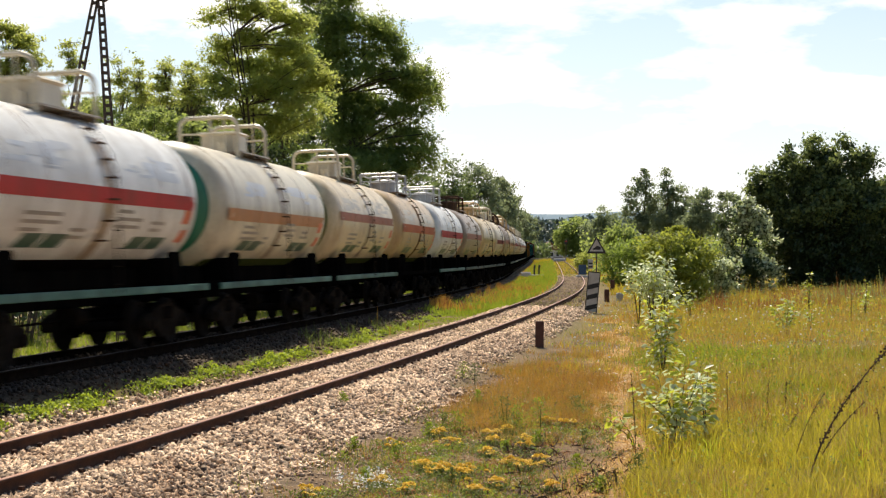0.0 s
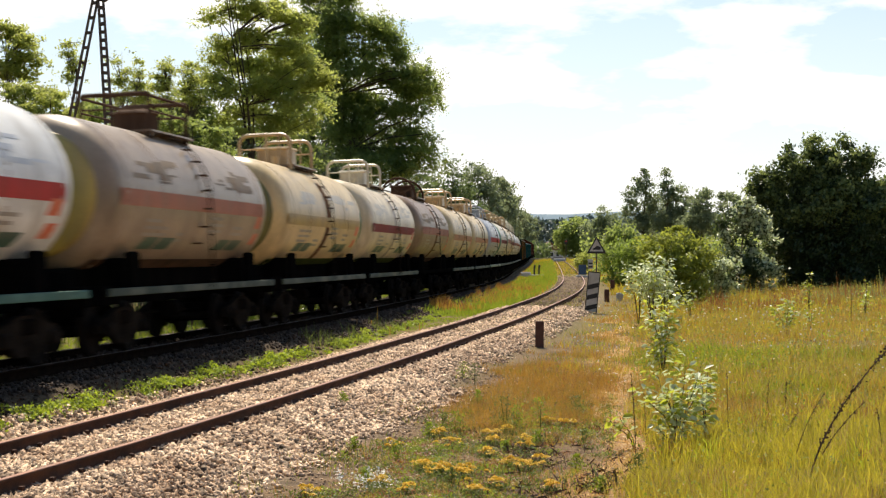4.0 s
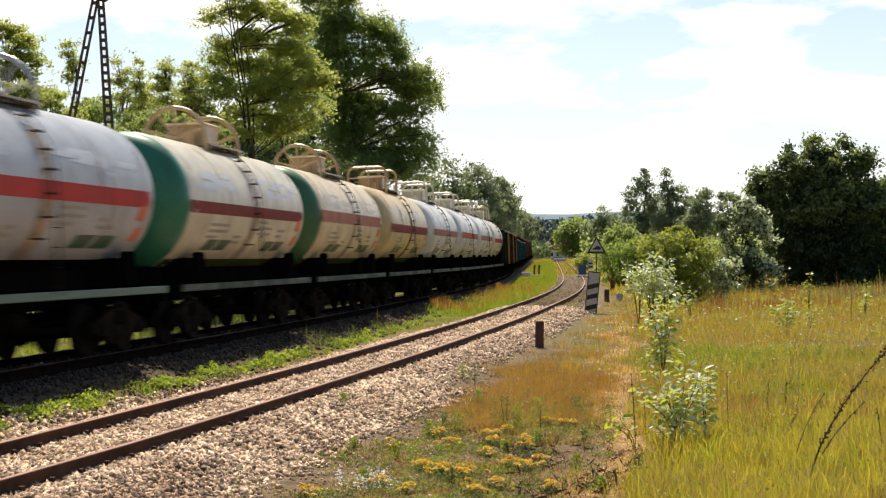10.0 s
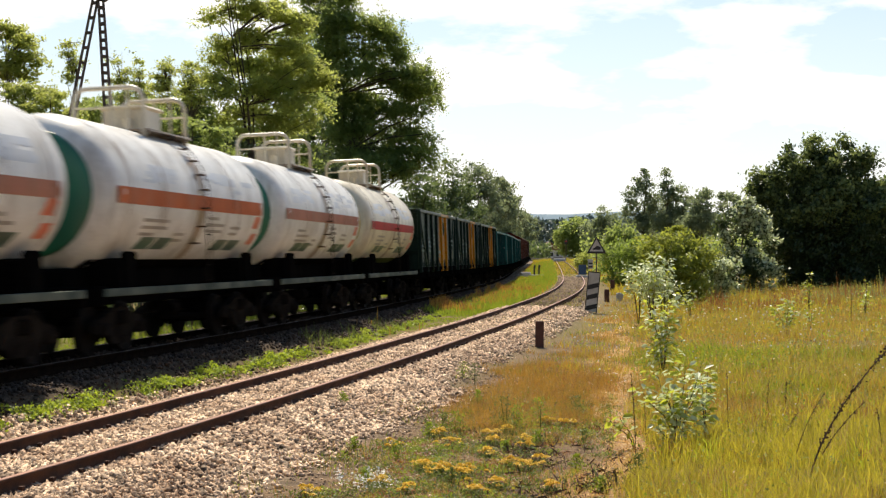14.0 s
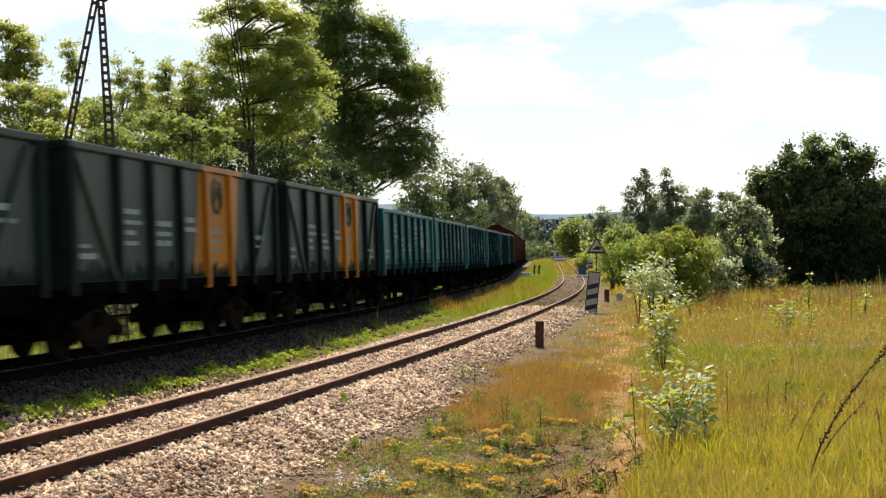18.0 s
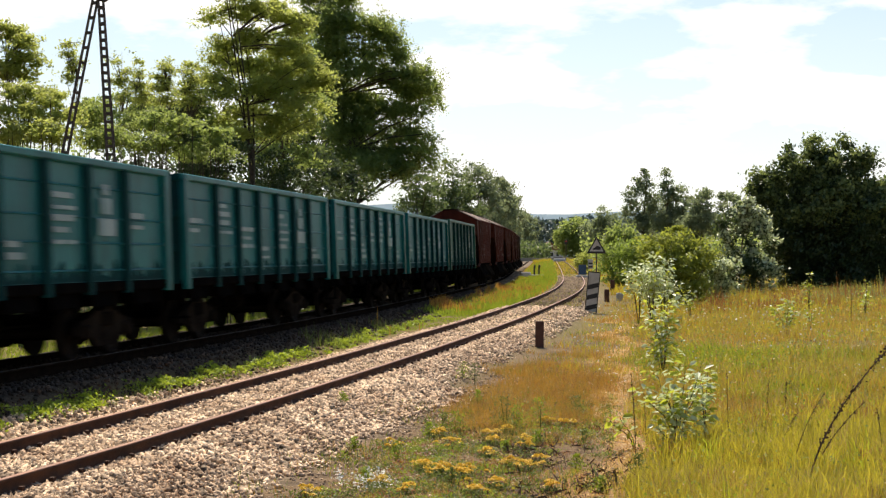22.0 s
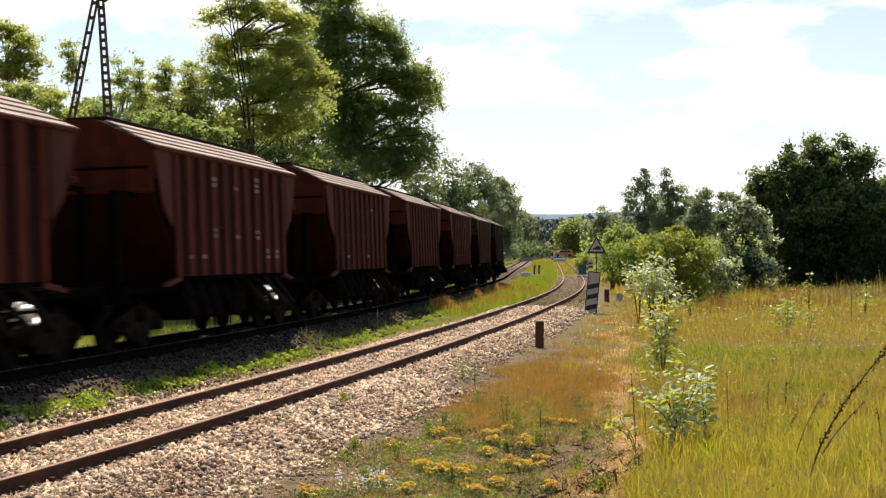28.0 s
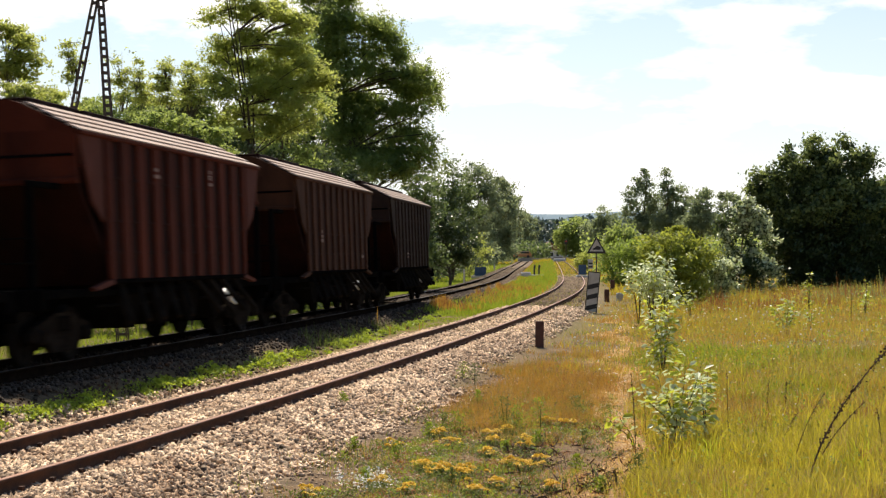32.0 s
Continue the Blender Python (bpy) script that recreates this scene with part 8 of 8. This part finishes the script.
def moving_car(mat, label, k=1.1):
    root = tagged(new("car"), label, "car")
    out = [(-1.9 * k, 0.30), (1.9 * k, 0.30), (1.92 * k, 0.75), (1.80 * k, 0.95), (1.25 * k, 1.0), (0.85 * k, 1.42), (-1.5 * k, 1.45), (-1.85 * k, 0.95), (-1.95 * k, 0.8)]
    part("body", prism(bmesh.new(), out, -0.82, 0.82), M[mat], root)
    for s in (-1, 1):
        part("side_window", prism(bmesh.new(), [(-1.4 * k, 1.0), (1.1 * k, 1.0), (0.80 * k, 1.36), (-1.35 * k, 1.36)], s * 0.825 - 0.004, s * 0.825 + 0.004), M["glass_dark"], root)
        for wx in (-1.2 * k, 1.2 * k):
            bm = lathe_x(bmesh.new(), [(-0.09, 0.05), (-0.09, 0.28), (-0.06, 0.31), (0.06, 0.31), (0.09, 0.28), (0.09, 0.05)], 16)
            part("wheel", bm, M["sign_black"], root, "", False, pose(wx, s * 0.76, 0.31, 0, 0, 90))
    part("roof", prism(bmesh.new(), [(-1.52 * k, 1.44), (0.86 * k, 1.41), (0.70 * k, 1.50), (-1.35 * k, 1.53)], -0.74, 0.74), M["sign_grey"], root, "pale tan roof")
    return root


def car_pose(u, y, heading):
    x = u * y
    return pose(x, y, gz(x, y) + 0.76, 0, 0, heading)


ROAD = tagged(new("road"), "pale worn asphalt road over the level crossing", "road", kind="structure")
M["asphalt"] = surf("asphalt", (0.24, 0.23, 0.215), (0.36, 0.345, 0.32), 1, 0.9, 0, 0.2, 20)


def crossing():
    point_machine()
    global CAR
    CAR = moving_car("car_orange", "orange and tan small car on the level crossing road")
    root = tagged(new("concrete_block"), "low whitish concrete block beside the level crossing", "block")
    root.location = (21.4, 280.0, gz(21.4, 280.0))
    part("base", boxes((-1.15, 1.15, -0.6, 0.6, -0.2, 0.35), bevel=0.06), M["concrete"], root)
    part("cap", boxes((-1.05, 1.05, -0.5, 0.5, 0.35, 0.62), bevel=0.06), M["car_white"], root, "whitewashed top")
    xs = np.linspace(-16, 60, 39)
    for x in xs:
        o = new("road_slab", MESHES.setdefault("road_slab", from_bm("road_slab", boxes((-1.0, 1.0, -2.4, 2.4, -1.1, 0.08), bevel=0.02), M["asphalt"])))
        o.location = (x, 345.0, gz(x, 345.0) + 0.675)
        o.parent = ROAD
    rng = np.random.default_rng(61)
    gx, gy = rng.uniform(-16, 60, 9000), rng.uniform(338.5, 342.4, 9000)
    off = np.minimum(np.abs(beside(NEAR, gx, gy)), np.abs(beside(FAR, gx, gy)))
    gx, gy = gx[off > 1.7], gy[off > 1.7]
    blades("verge_grass", "rough yellow-green grass along the crossing road", gx, gy, 0.75, 0.14, "blade_yellow", 0.5, rng, True)
    root = tagged(new("signal_post"), "grey crossing signal post with a red lamp", "signal")
    root.location = (26.6, 330.0, gz(26.6, 330.0))
    part("pole", tube(bmesh.new(), [(0, 0, -0.2), (0, 0, 4.1)], 0.09, 10), M["lattice_steel"], root)
    part("head", boxes((-0.35, 0.35, -0.12, 0.12, 3.6, 4.5), bevel=0.06), M["sign_black"], root)
    lamp = bpy.data.materials.new("red_lamp")
    nt, bsdf = nodes_of(lamp)
    bsdf.inputs["Base Color"].default_value = (0.7, 0.05, 0.03, 1)
    bsdf.inputs["Emission Color"].default_value = (1.0, 0.08, 0.04, 1)
    bsdf.inputs["Emission Strength"].default_value = 0.25
    bm = lathe_x(bmesh.new(), [(-0.04, 0.03), (-0.04, 0.11), (0.04, 0.11), (0.04, 0.03)], 14)
    part("lamp", bm, lamp, root, "lit red lamp", False, pose(0, -0.15, 4.2, 0, 0, 90))
    root = tagged(new("house"), "pale house with a dark tiled roof beyond the crossing", "house")
    root.location = (36.0, 520.0, gz(36, 520))
    part("wall", boxes((-4.5, 4.5, -3.5, 3.5, -0.5, 3.4)), M["house_wall"], root)
    part("roof", prism(bmesh.new(), [(-5.0, 3.3), (5.0, 3.3), (0, 6.2)], -3.9, 3.9), M["roof_tile"], root)
    for x in (-2.6, 0.4, 2.4):
        part("window", boxes((x, x + 0.9, -3.53, -3.46, 1.2, 2.4)), M["glass_dark"], root)


crossing()


def lattice_mast():
    """Two lattice legs that meet near the top, with a cross arm."""
    root = tagged(new("lattice_mast"), "dark steel lattice mast with two legs behind the railway", "mast")
    x, y = -10.0, 45.0
    root.location = (x, y, gz(x, y))
    top = Vector((-0.15, 0, 10.2))

    def leg(foot, head, w0, w1, dy, n=24):
        g = part("leg", bmesh.new(), M["lattice_steel"], root)
        bm = bmesh.new()
        foot, head = Vector(foot), Vector(head)
        for s in (-1, 1):
            for e in (-1, 1):
                tube(bm, [foot + Vector((s * w0, e * dy, 0)), head + Vector((s * w1, e * dy * 0.6, 0))], 0.026, 4)
        g.data = from_bm("leg", bm, M["lattice_steel"])
        for k in range(n):
            f = (k + 0.5) / n
            p, w = foot.lerp(head, f), w0 + (w1 - w0) * f
            for e in (-dy, dy):
                part("batten", boxes((p.x - w, p.x + w, e - 0.01, e + 0.01, p.z - 0.035, p.z + 0.035)), M["lattice_steel"], g)
    leg((-2.32, 0, -0.3), (-0.245, 0, 10.3), 0.085, 0.075, 0.10)
    leg((0.58, 0, -0.3), (-0.115, 0, 10.3), 0.155, 0.07, 0.13, 44)
    part("head_plate", boxes((-0.32, -0.03, -0.09, 0.09, 10.22, 10.40), bevel=0.02), M["lattice_steel"], root)
    part("cross_arm", tube(bmesh.new(), [(0.0, 0, 10.12), (0.22, 0, 10.26), (1.2, 0, 10.75)], 0.035, 6), M["lattice_steel"], root)
    part("mast_top", boxes((-0.235, -0.115, -0.06, 0.06, 10.4, 11.8), bevel=0.02), M["lattice_steel"], root)


lattice_mast()


def rail_fastenings():
    me = from_bm("fastening", boxes((-0.13, 0.13, -0.08, 0.08, 0.0, 0.03), (-0.11, -0.06, -0.03, 0.03, 0.03, 0.08), (0.06, 0.11, -0.03, 0.03, 0.03, 0.08)), M["rail_rust"])
    rails = [o for o in scene.objects if o.name.startswith("rail") and o.get("category") == "rail"][:2]
    for rail, off in zip(rails, (-0.7525, 0.7525)):
        for s in np.arange(-6, 60, 0.65):
            x, y, h = along(NEAR, s, off)
            o = new("fastening", me)
            o.parent = rail
            o.matrix_basis = pose(x, y, float(near_z(y)) - 0.188, 0, 0, -math.degrees(h))


rail_fastenings()

motions()
